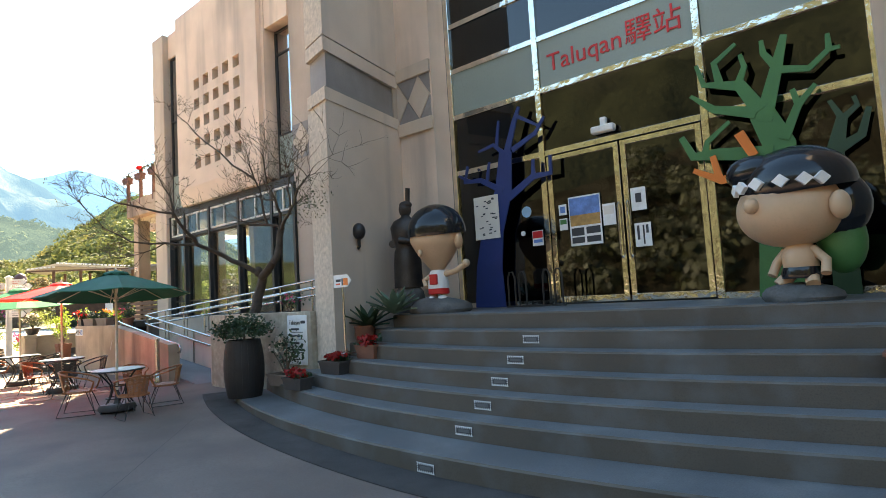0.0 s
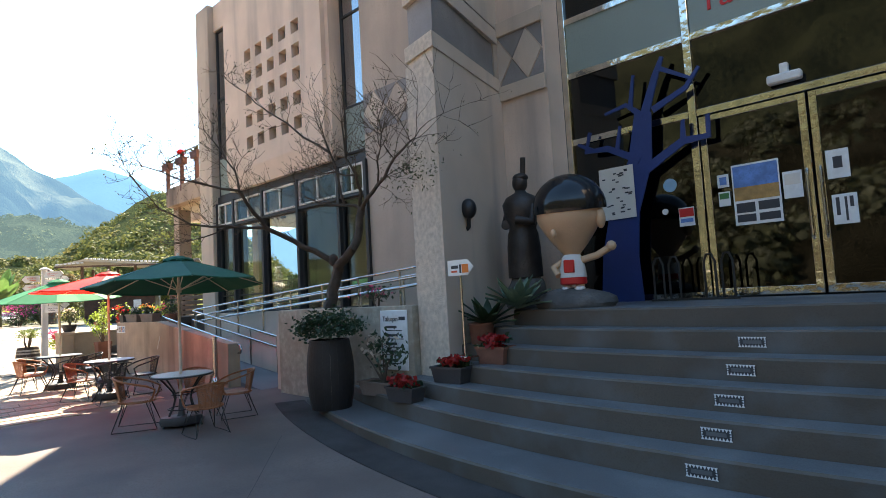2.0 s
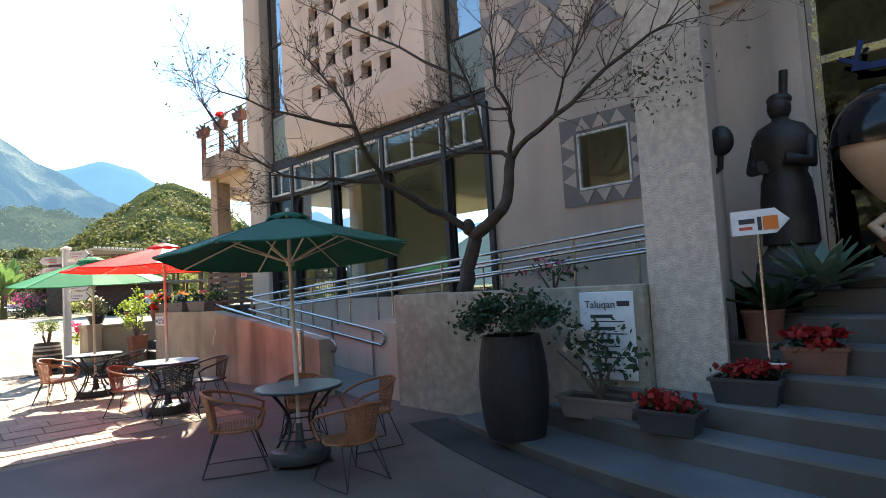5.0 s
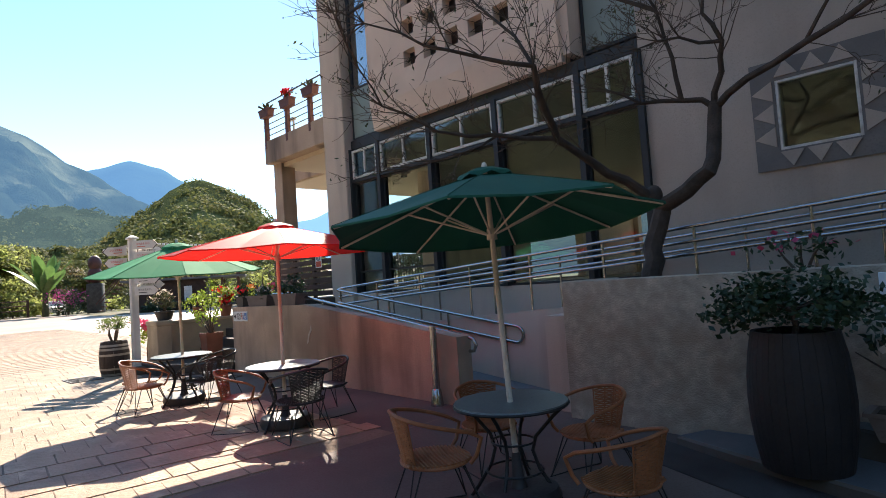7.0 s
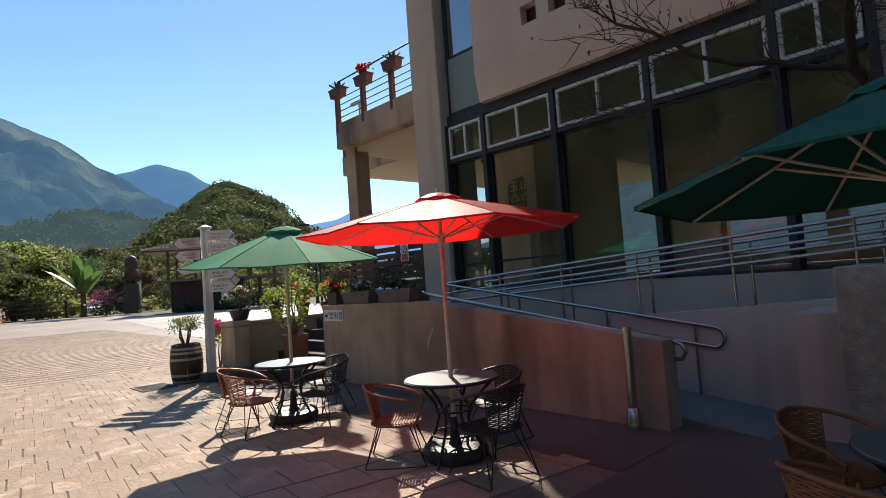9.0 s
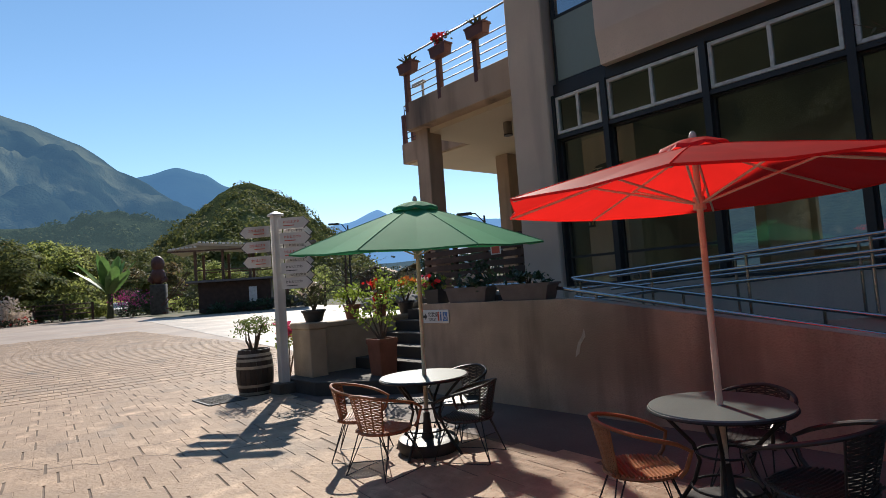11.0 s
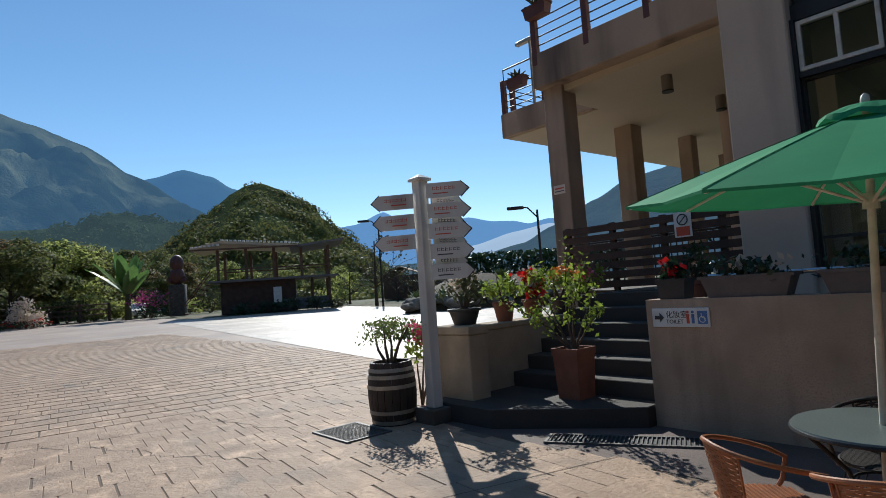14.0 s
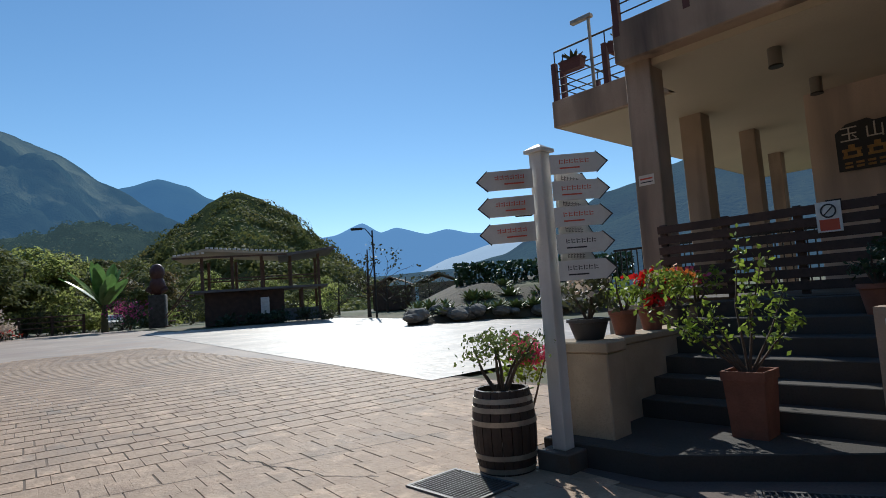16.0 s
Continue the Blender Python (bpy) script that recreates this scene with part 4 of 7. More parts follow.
def stems(base, tips, r=0.008, rng=RNG):
    bm = bmesh.new()
    for t in tips:
        b, t = Vector(base), Vector(t)
        m = (b + t) / 2 + Vector((rng.uniform(-0.06, 0.06), rng.uniform(-0.06, 0.06), 0.04))
        tube(bm, [b, m, t], r, 5, radii=[r * 1.6, r, r * 0.4])
    return bm


def barrel(name, at, r, h, label, hoops, belly=1.16, material=None, gap=0.012):
    th = thing(name, label, "barrel planter", at)
    n = 20
    for i in range(n):
        a0, a1 = 2 * math.pi * i / n + gap, 2 * math.pi * (i + 1) / n - gap
        bm = bmesh.new()
        rows = []
        for k in range(7):
            f = k / 6
            rr = r * (1 + (belly - 1) * (1 - (2 * f - 1) ** 2))
            rows.append([bm.verts.new((q * math.cos(a), q * math.sin(a), h * f)) for q, a in ((rr, a0), (rr * 1.004, (a0 + a1) / 2), (rr, a1), (rr - 0.03, a1), (rr - 0.03, a0))])
        for p, q in zip(rows, rows[1:]):
            for k in range(5):
                bm.faces.new((p[k], p[(k + 1) % 5], q[(k + 1) % 5], q[k]))
        bm.faces.new(rows[0][::-1])
        bm.faces.new(rows[-1])
        part("stave", bm, material or M_BARREL, th)
    for f in hoops:
        rr = [r * (1 + (belly - 1) * (1 - (2 * g - 1) ** 2)) + 0.006 for g in (f - 0.03, f + 0.03)]
        bm = bmesh.new()
        lathe(bm, [(rr[0] - 0.02, h * (f - 0.03)), (rr[0], h * (f - 0.03)), (rr[1], h * (f + 0.03)), (rr[1] - 0.02, h * (f + 0.03))], 36)
        part("hoop", bm, M_HOOP, th, smooth=True)
    part("soil", made(cyl, (0, 0, h * 0.8), (0, 0, h * 0.93), r * 0.98, n=24), M_SOIL, th)
    return th


def plant(name, label, at, tips, leaf_c, rx, ry, rz, n, size, leaf_mat, flowers=None, base_r=0.012, clumps=8, flat=0.0):
    th = thing(name, label, "plant", at)
    part("stem", stems((0, 0, 0), tips, base_r), M_TWIG, th)
    cards("leaves", bush_points(leaf_c, rx, ry, rz, n, clumps=clumps), size, leaf_mat, th, RNG, flat)
    if flowers:
        m, k, s = flowers
        cards("blossom", bush_points(Vector(leaf_c) + Vector((0, 0, rz * 0.35)), rx, ry, rz * 0.7, k, clumps=5), s, m, th, RNG, 0, 0.9)
    return th


def box_pot(name, label, lo, hi, material, category="plant box"):
    """A trough with sloping sides, a rim and soil."""
    c = [(lo[i] + hi[i]) / 2 for i in range(3)]
    th = thing(name, label, category, (c[0], c[1], lo[2]))
    hx, hy, h = (hi[0] - lo[0]) / 2, (hi[1] - lo[1]) / 2, hi[2] - lo[2]
    bm = bmesh.new()
    rows = []
    for s, z in ((0.84, 0), (0.98, h * 0.86), (1.05, h * 0.86), (1.05, h), (0.92, h), (0.9, h * 0.85)):
        rows.append([bm.verts.new((sx * hx * s, sy * hy * s, z)) for sx, sy in ((-1, -1), (1, -1), (1, 1), (-1, 1))])
    for p, q in zip(rows, rows[1:]):
        for k in range(4):
            bm.faces.new((p[k], p[(k + 1) % 4], q[(k + 1) % 4], q[k]))
    bm.faces.new(rows[0][::-1])
    part("pot", bm, material, th)
    part("soil", boxes(((-hx * 0.89, -hy * 0.89, h * 0.7), (hx * 0.89, hy * 0.89, h * 0.88))), M_SOIL, th)
    return th


# large dark barrel on the lowest step
M_BARREL_DARK = mat("dark_barrel_wood", (0.022, 0.017, 0.0155), 0.6, vary=0.3, scale=6, fine=40, bump=0.2, each=0.15)
barrel("barrel_planter", (-9.44, 5.4, -0.07), 0.285, 0.98, "large dark wooden barrel planter on the lowest step", (), 1.2, M_BARREL_DARK, 0.003)
th = thing("potted_tree", "low spreading green shrub growing in the dark barrel", "plant", (-9.44, 5.4, 0.83))
part("trunk", made(tube, [(0, 0, 0), (0.015, 0.01, 0.1), (0.0, 0.0, 0.24)], 0.022, 8), M_BARK, th)
tips = [(0.58 * k * math.cos(a), 0.4 * k * math.sin(a), 0.27 + 0.07 * math.sin(3 * a)) for a, k in [(0.9 * i, (1.0, 0.7, 0.85)[i % 3]) for i in range(14)]]
part("stem", stems((0, 0, 0.22), tips, 0.007), M_TWIG, th)
pts = []
for t in tips + [(0, 0, 0.46), (0.2, 0.1, 0.44), (-0.25, 0, 0.42), (0.3, -0.1, 0.39), (-0.1, -0.2, 0.4)]:
    pts += [Vector(t) * RNG.uniform(0.75, 1.08) + Vector((RNG.gauss(0, 0.085), RNG.gauss(0, 0.08), RNG.gauss(0.0, 0.05))) for _ in range(120)]
cards("leaves", pts, 0.03, M_LEAF_DARK, th, RNG, 0.4)
# small barrel by the signpost
barrel("barrel_planter", (-21.83, 4.3, gz(-21.8)), 0.245, 0.72, "small oak barrel with pale hoops beside the signpost", (0.06, 0.22, 0.62, 0.78, 0.885), 1.18)
plant("bonsai_shrub", "small twisted shrub with green leaves in the oak barrel", (-21.83, 4.3, 0.53),
      [(-0.3, 0, 0.42), (0.28, 0.02, 0.5), (0.05, -0.1, 0.5), (-0.12, 0.1, 0.46), (0.42, 0.0, 0.55)], (0.02, 0, 0.5), 0.46, 0.3, 0.15, 950, 0.022, M_LEAF_MID, base_r=0.016, clumps=14)
plant("bougainvillea", "pink flowering bougainvillea beside the gate pier", (-22.3, 5.1, gz(-22)),
      [(0.1, 0, 0.7), (-0.2, 0.1, 0.8), (0.3, 0.1, 0.9)], (0.1, 0.05, 0.82), 0.34, 0.3, 0.26, 260, 0.035, M_LEAF, (M_PINKP, 380, 0.034))
# terracotta pot on the stair platform
box_pot("terracotta_pot", "tall square terracotta pot on the stair platform", (-20.36, 5.5, 0.14), (-20.02, 5.84, 0.7), M_TERRA, "plant pot")
tips = [(-0.85, -0.15, 0.62), (-0.65, 0.05, 0.72), (-0.5, -0.1, 0.45), (0.02, 0.0, 1.15), (0.18, 0.05, 1.0), (0.32, 0.05, 0.72), (0.42, -0.05, 0.5), (-0.3, 0.0, 0.6), (0.1, -0.1, 0.7)]
th = thing("leafy_shrub", "airy green shrub with long arching stems in the terracotta pot", "plant", (-20.19, 5.67, 0.63))
part("stem", stems((0, 0, 0), tips, 0.009), M_TWIG, th)
pts = []
for t in tips:
    for i in range(62):
        f = RNG.uniform(0.5, 1.08)
        pts.append(Vector(t) * f + Vector((RNG.gauss(0, 0.04), RNG.gauss(0, 0.05), RNG.gauss(0.02, 0.035))))
cards("leaves", pts, 0.03, M_LEAF, th, RNG)

# flower boxes on the steps
M_DEEPRED = mat("deep_red_petals", (0.48, 0.018, 0.015), 0.6, vary=0.25, scale=20, bump=0, island=0.4, translucent=0.25)
for lo, hi, m, label in (((-8.16, 5.31, 0.14), (-7.66, 5.56, 0.33), M_PLASTIC, "dark plastic trough of red poinsettias on a step"),
                         ((-7.67, 5.67, 0.355), (-7.15, 5.93, 0.56), M_PLASTIC, "dark plastic trough of red flowers on a step"),
                         ((-7.2, 6.03, 0.565), (-6.75, 6.28, 0.78), M_TERRA, "terracotta trough of red flowers on a step")):
    th = box_pot("flower_box", label, lo, hi, m, "flower box")
    th["group"] = "flower boxes on the steps"
    hx = (hi[0] - lo[0]) / 2
    h = hi[2] - lo[2]
    p = plant("red_flowers", "dense red flowers filling a trough", ((lo[0] + hi[0]) / 2, (lo[1] + hi[1]) / 2, hi[2] - 0.04), [(-0.15, 0, 0.12), (0.15, 0, 0.12), (0, 0.03, 0.14)], (0, 0, 0.08), hx, 0.16, 0.09, 200, 0.035, M_LEAF_DARK, (M_DEEPRED, 330, 0.032))
    p["group"] = "red flowers on the steps"
box_pot("planter_box", "long shallow stone-coloured trough by the planter wall", (-9.1, 5.62, 0.1), (-8.3, 5.92, 0.3), mat("stone_trough", (0.2, 0.14, 0.11), 0.8, vary=0.2, bump=0.3))
plant("rose_bush", "thin rose bush with pale orange blooms in a trough", (-8.7, 5.77, 0.26),
      [(-0.3, -0.05, 0.55), (0.0, 0.0, 0.62), (0.3, 0, 0.5), (0.15, -0.1, 0.35), (-0.45, 0, 0.45)], (0, 0, 0.42), 0.5, 0.22, 0.28, 230, 0.04, M_LEAF_DARK, (M_CREAM, 30, 0.045))
box_pot("flower_box", "small red trough at the end of the steps", (-0.47, 5.99, 0.565), (-0.05, 6.25, 0.8), M_TERRA, "flower box")


def agave(name, at, r, n, label, material=None):
    th = thing(name, label, "agave", at)
    for i in range(n):
        a = 2.4 * i
        up = 0.25 + 0.9 * (i / n)
        u = Vector((math.cos(a), math.sin(a), 0))
        side = Vector((-u.y, u.x, 0))
        bm = bmesh.new()
        rows = []
        for f, w in ((0, 0.05), (0.35, 0.075), (0.7, 0.05), (1.0, 0.004)):
            c = u * r * f * math.cos(up) + Vector((0, 0, r * (f * math.sin(up) - 0.12 * f * f + 0.05)))
            w *= r / 0.5
            rows.append([bm.verts.new(c - side * w + Vector((0, 0, 0.015))), bm.verts.new(c + Vector((0, 0, -0.01))), bm.verts.new(c + side * w + Vector((0, 0, 0.015))), bm.verts.new(c + Vector((0, 0, 0.012)))])
        for p, q in zip(rows, rows[1:]):
            for k in range(4):
                bm.faces.new((p[k], p[(k + 1) % 4], q[(k + 1) % 4], q[k]))
        part("leaf", bm, material or M_AGAVE, th)
    return th


agave("agave", (-7.0, 6.75, 1.2), 0.55, 22, "grey-green spiky agave on the landing's edge")
agave("agave", (-7.35, 6.5, 0.99), 0.5, 18, "dark green spiky agave at the foot of the fin", M_LEAF_DARK)
bm = bmesh.new()
lathe(bm, [(0.14, 0), (0.17, 0.3), (0.185, 0.32), (0.17, 0.34), (0.12, 0.3)], 18)
tagged(part("plant_pot", bm, M_TERRA, smooth=True), "round brown plant pot beside the fin", "plant pot").location = (-7.42, 6.45, 0.72)

# ---- bare tree in the raised planter ----
def grow(bm, tips, p, d, length, r, level, rng, droop=0.0):
    pts, radii = [p], [r]
    for k in range(4):
        d = (d + Vector((rng.gauss(0, 0.17), rng.gauss(0, 0.17), rng.gauss(0.03 - droop, 0.14)))).normalized()
        p = p + d * length / 4
        pts.append(p)
        radii.append(r * (1 - 0.16 * (k + 1)))
    tube(bm, pts, r, 6 if r > 0.012 else 4, radii=radii)
    if level == 0:
        tips.extend(pts[2:])
        return
    for k in range(rng.choice((2, 3, 3))):
        q = pts[rng.randint(2, 4)]
        e = (d + Vector((rng.gauss(0, 0.6), rng.gauss(0, 0.6), rng.gauss(0.12, 0.45)))).normalized()
        grow(bm, tips, q, e, length * rng.uniform(0.6, 0.85), max(0.0036, radii[3] * 0.62), level - 1, rng, droop)


TREE_LIMBS = [([(-11.03, 6.62, 1.2), (-11.01, 6.64, 1.5), (-10.98, 6.72, 1.85), (-10.94, 6.76, 2.15)], 0.115, 0.09, 0),
              ([(-10.94, 6.76, 2.12), (-11.15, 6.4, 2.38), (-11.34, 6.1, 2.57), (-11.45, 5.6, 2.8), (-11.4, 5.35, 3.05), (-11.28, 5.05, 3.38)], 0.06, 0.026, 4),
              ([(-11.28, 5.05, 3.38), (-11.6, 4.7, 3.48), (-11.95, 4.3, 3.62), (-12.3, 3.9, 3.85)], 0.024, 0.008, 6),
              ([(-11.28, 5.05, 3.38), (-11.5, 5.1, 3.75), (-11.9, 5.05, 4.2), (-12.2, 4.9, 4.6)], 0.02, 0.007, 5),
              ([(-11.45, 5.6, 2.8), (-11.8, 5.1, 2.85), (-12.15, 4.6, 2.9), (-12.55, 4.25, 3.2)], 0.028, 0.01, 5),
              ([(-12.55, 4.25, 3.2), (-12.5, 3.95, 3.5), (-12.4, 3.65, 3.85)], 0.01, 0.005, 3),
              ([(-11.8, 5.1, 2.85), (-12.05, 4.8, 2.68), (-12.55, 4.6, 2.62)], 0.014, 0.006, 4),
              ([(-10.95, 6.74, 2.08), (-10.62, 6.68, 2.2), (-10.38, 6.66, 2.36), (-10.35, 6.8, 2.7), (-10.33, 6.86, 3.08)], 0.088, 0.066, 0),
              ([(-10.33, 6.86, 3.02), (-9.95, 6.7, 3.2), (-9.4, 6.45, 3.3), (-8.8, 6.15, 3.42), (-8.2, 5.9, 3.55), (-7.8, 5.75, 3.6)], 0.042, 0.01, 5),
              ([(-9.4, 6.45, 3.3), (-9.1, 6.2, 3.6), (-8.7, 5.95, 3.9)], 0.018, 0.007, 4),
              ([(-10.34, 6.86, 3.0), (-10.2, 6.75, 3.35), (-10.12, 6.6, 3.6), (-10.25, 6.5, 3.9), (-10.2, 6.4, 4.5)], 0.036, 0.012, 5),
              ([(-10.12, 6.6, 3.6), (-10.45, 6.4, 3.7), (-10.8, 6.2, 3.65)], 0.02, 0.007, 4),
              ([(-10.35, 6.84, 3.05), (-10.6, 6.7, 3.15), (-10.95, 6.5, 3.18), (-11.2, 6.35, 3.35)], 0.034, 0.012, 5),
              ([(-10.6, 6.7, 3.15), (-10.62, 6.6, 3.6), (-10.7, 6.5, 4.1), (-10.85, 6.45, 4.6)], 0.026, 0.01, 5),
              ([(-10.7, 6.5, 4.1), (-11.3, 6.35, 4.5), (-12.3, 6.3, 5.2), (-13.3, 6.35, 5.9), (-14.4, 6.4, 6.6)], 0.024, 0.006, 5)]
tree = thing("bare_tree", "nearly leafless small tree with twisted dark limbs in the raised planter", "tree")
rng = random.Random(5)
trunk, twigs, tips = bmesh.new(), bmesh.new(), []
for pts, r0, r1, kids in TREE_LIMBS:
    fine = []
    for a, b in zip(pts, pts[1:]):
        a, b = Vector(a), Vector(b)
        fine += [a, a.lerp(b, 0.5) + Vector((rng.gauss(0, 0.025), rng.gauss(0, 0.025), rng.gauss(0, 0.02)))]
    fine.append(Vector(pts[-1]))
    n = len(fine) - 1
    tube(trunk, fine, r0, 9, radii=[r0 + (r1 - r0) * i / n for i in range(n + 1)])
    for k in range(kids):
        i = n - (k * n) // max(1, kids + 1)
        i = min(n, max(n // 3, i))
        d = (fine[i] - fine[i - 1]).normalized()
        for q in range(3):
            e = (d * 0.8 + Vector((rng.gauss(0, 0.5), rng.gauss(0, 0.5), rng.gauss(0.25, 0.4)))).normalized()
            grow(twigs, tips, fine[i], e, rng.uniform(0.5, 0.95) * (0.55 if r0 < 0.032 else 0.8), 0.0068, 2, rng)
ball(trunk, (-10.98, 6.68, 2.2), 0.09, 1, 1, 1.3)
part("trunk", trunk, M_BARK, tree, smooth=True)
part("twig", twigs, M_TWIG, tree)["kind"] = "stuff"
cards("leaves", [p + Vector((rng.gauss(0, 0.04), rng.gauss(0, 0.04), rng.gauss(0, 0.04))) for p in tips if rng.random() < 0.22], 0.022, M_LEAF_DRY, tree, rng, 0, 0.42)
cards("hanging_leaves", [Vector((-8.0, 5.85, 3.2)) + Vector((rng.gauss(0, 0.28), rng.gauss(0, 0.12), rng.gauss(0, 0.16))) for _ in range(260)], 0.027, M_LEAF_DRY, tree, rng, 0, 0.38)
plant("magenta_flower", "small magenta flowers above the planter wall", (-9.6, 6.5, 1.24), [(0, 0, 0.3), (0.2, 0, 0.35), (-0.2, 0, 0.3)], (0, 0, 0.3), 0.4, 0.2, 0.14, 120, 0.035, M_LEAF_DARK, (M_PINKP, 25, 0.03))

# ---- signs ----
th = thing("information_board", "white information board leaning on the planter wall", "sign", (-9.0, 5.99, 0.42))
part("panel", boxes(((0, 0, 0), (0.58, 0.022, 0.86)), bevel=0.006), M_SIGN, th)
sheet_text("title", "Taluqan", 0.105, pose(0.06, -0.004, 0.7) @ FACE_S, M_INK, th, 0.002)
for i, (z, w, h) in enumerate([(0.715, 0.13, 0.05), (0.6, 0.24, 0.035), (0.56, 0.36, 0.012), (0.48, 0.26, 0.035), (0.44, 0.38, 0.012), (0.36, 0.24, 0.035), (0.32, 0.3, 0.012), (0.25, 0.26, 0.03), (0.21, 0.34, 0.012), (0.13, 0.2, 0.03), (0.09, 0.32, 0.012)]):
    x = 0.41 if i == 0 else 0.12
    part("print_bar", boxes(((x, -0.003, z), (x + w, 0.001, z + h))), M_INK, th)
th.rotation_euler = (radians(-1.5), 0, 0)

th = thing("arrow_sign", "white arrow sign on a thin steel post beside the steps", "sign", (-7.26, 5.9, 0.66))
part("foot", boxes(((-0.14, -0.1, 0), (0.14, 0.1, 0.02)), bevel=0.004), M_STEEL, th)
part("post", made(cyl, (0, 0, 0.02), (0, 0, 1.05), 0.013, n=10), M_STEEL, th, smooth=True)
bm = bmesh.new()
prism(bm, [(-0.19, 1.04), (0.14, 1.04), (0.24, 1.14), (0.14, 1.24), (-0.19, 1.24)], 0.015, Matrix.Translation((0, -0.014, 0)) @ FACE_S)
part("panel", bm, M_SIGN, th)
for x, z, w, h, m in ((-0.13, 1.13, 0.12, 0.04, M_INK), (-0.13, 1.08, 0.1, 0.025, M_INKRED), (0.05, 1.07, 0.11, 0.11, M_ORANGE), (0.01, 1.07, 0.03, 0.11, M_INK)):
    part("print_bar", boxes(((x, -0.032, z), (x + w, -0.029, z + h))), m, th)

th = thing("toilet_sign", "white toilet sign with an arrow and pictograms on the ramp wall", "sign", (-19.2, 5.71, 0.93))
part("panel", boxes(((0, -0.008, 0), (0.58, 0.006, 0.185)), bevel=0.003), M_SIGN, th)
bm = bmesh.new()
prism(bm, [(0.03, 0.075), (0.08, 0.075), (0.08, 0.045), (0.125, 0.0925), (0.08, 0.14), (0.08, 0.11), (0.03, 0.11)], 0.003, Matrix.Translation((0, -0.008, 0)) @ FACE_S)
part("arrow", bm, M_INK, th)
sheet_text("lettering", "化妝室", 0.075, pose(0.145, -0.009, 0.095) @ FACE_S, M_INK, th, 0.0015)
sheet_text("lettering", "TOILET", 0.055, pose(0.145, -0.009, 0.035) @ FACE_S, M_INK, th, 0.0015)
for x, m in ((0.37, M_INKRED), (0.42, M_BLUEP)):
    bm = bmesh.new()
    cyl(bm, (x, -0.011, 0.145), (x, -0.008, 0.145), 0.014, n=12)
    box(bm, (x - 0.014, -0.011, 0.035), (x + 0.014, -0.008, 0.125))
    part("pictogram", bm, m, th)
part("pictogram", boxes(((0.465, -0.011, 0.03), (0.56, -0.008, 0.155)), bevel=0.002), M_BLUEP, th)
bm = bmesh.new()
tube(bm, [(0.512 + 0.028 * math.cos(a), -0.0125, 0.075 + 0.028 * math.sin(a)) for a in [2 * math.pi * i / 16 for i in range(16)]], 0.0045, 4, True)
tube(bm, [(0.505, -0.0125, 0.135), (0.507, -0.0125, 0.095), (0.53, -0.0125, 0.09), (0.54, -0.0125, 0.06)], 0.005, 4)
part("pictogram", bm, M_SIGN, th)

# signpost with arrow boards
SP = (-21.42, 4.6)
th = thing("signpost", "white wooden signpost with nine arrow boards", "signpost", (*SP, 0.1), 0)
bm = bmesh.new()
box(bm, (-0.07, -0.07, 0), (0.07, 0.07, 2.66), 0.008)
part("post", bm, M_SIGNPOST, th)
bm = bmesh.new()
rows = [[bm.verts.new((sx * w, sy * w, z)) for sx, sy in ((-1, -1), (1, -1), (1, 1), (-1, 1))] for w, z in ((0.1, 2.66), (0.1, 2.69), (0.02, 2.74))]
for p, q in zip(rows, rows[1:]):
    for k in range(4):
        bm.faces.new((p[k], p[(k + 1) % 4], q[(k + 1) % 4], q[k]))
bm.faces.new(rows[0][::-1])
bm.faces.new(rows[-1])
part("cap", bm, M_SIGNPOST, th)
part("foot", boxes(((-0.17, -0.17, -0.17), (0.17, 0.17, 0.0)), bevel=0.01), M_STEP, th)


def arrow_board(z, turn, side, red):
    """One pointed board, fixed to the post and turned about it."""
    L = 0.52
    w = 0.088
    poly = [(0.02, z - w), (L - 0.09, z - w), (L, z), (L - 0.09, z + w), (0.02, z + w)]
    m = Matrix.Rotation(radians(turn), 4, "Z") @ Matrix.Translation((0.06, -0.085 * side, 0))
    bm = bmesh.new()
    prism(bm, poly, 0.022, m @ FACE_S)
    b = part("arrow_board", bm, M_SIGNPOST, th)
    for sgn in (-0.001, 0.0245):
        bm = bmesh.new()
        for i in range(6):
            x = 0.1 + 0.046 * i
            box(bm, (x, -0.0225, z + 0.0), (x + 0.008, -0.0195, z + 0.042))
            box(bm, (x + 0.014, -0.0225, z + 0.026), (x + 0.034, -0.0195, z + 0.033))
            box(bm, (x + 0.014, -0.0225, z + 0.004), (x + 0.034, -0.0195, z + 0.011))
        box(bm, (0.1, -0.0225, z - 0.045), (0.28, -0.0195, z - 0.032))
        bm.transform(m @ Matrix.Translation((0, 0 if sgn < 0 else 0.0195 + 0.0225, 0)))
        part("print_bar", bm, M_INKRED if red else M_INK, b)
    bm = bmesh.new()
    e = 0.012
    prism(bm, [(L - 0.09, z - w - e), (L + 0.016, z), (L - 0.09, z + w + e), (L - 0.09, z + w), (L, z), (L - 0.09, z - w)], 0.026, m @ Matrix.Translation((0, 0.002, 0)) @ FACE_S)
    part("edge_strip", bm, M_INK, b)


for i, z in enumerate((2.52, 2.28, 2.04, 1.8, 1.56)):
    arrow_board(z, 44 + 3 * (i % 2), 1, i < 3)
for i, z in enumerate((2.42, 2.18, 1.94)):
    arrow_board(z, 222 - 4 * i, -1, True)
for i, z in enumerate((2.4, 2.16, 1.92, 1.68)):
    arrow_board(z, 88, 1, False)

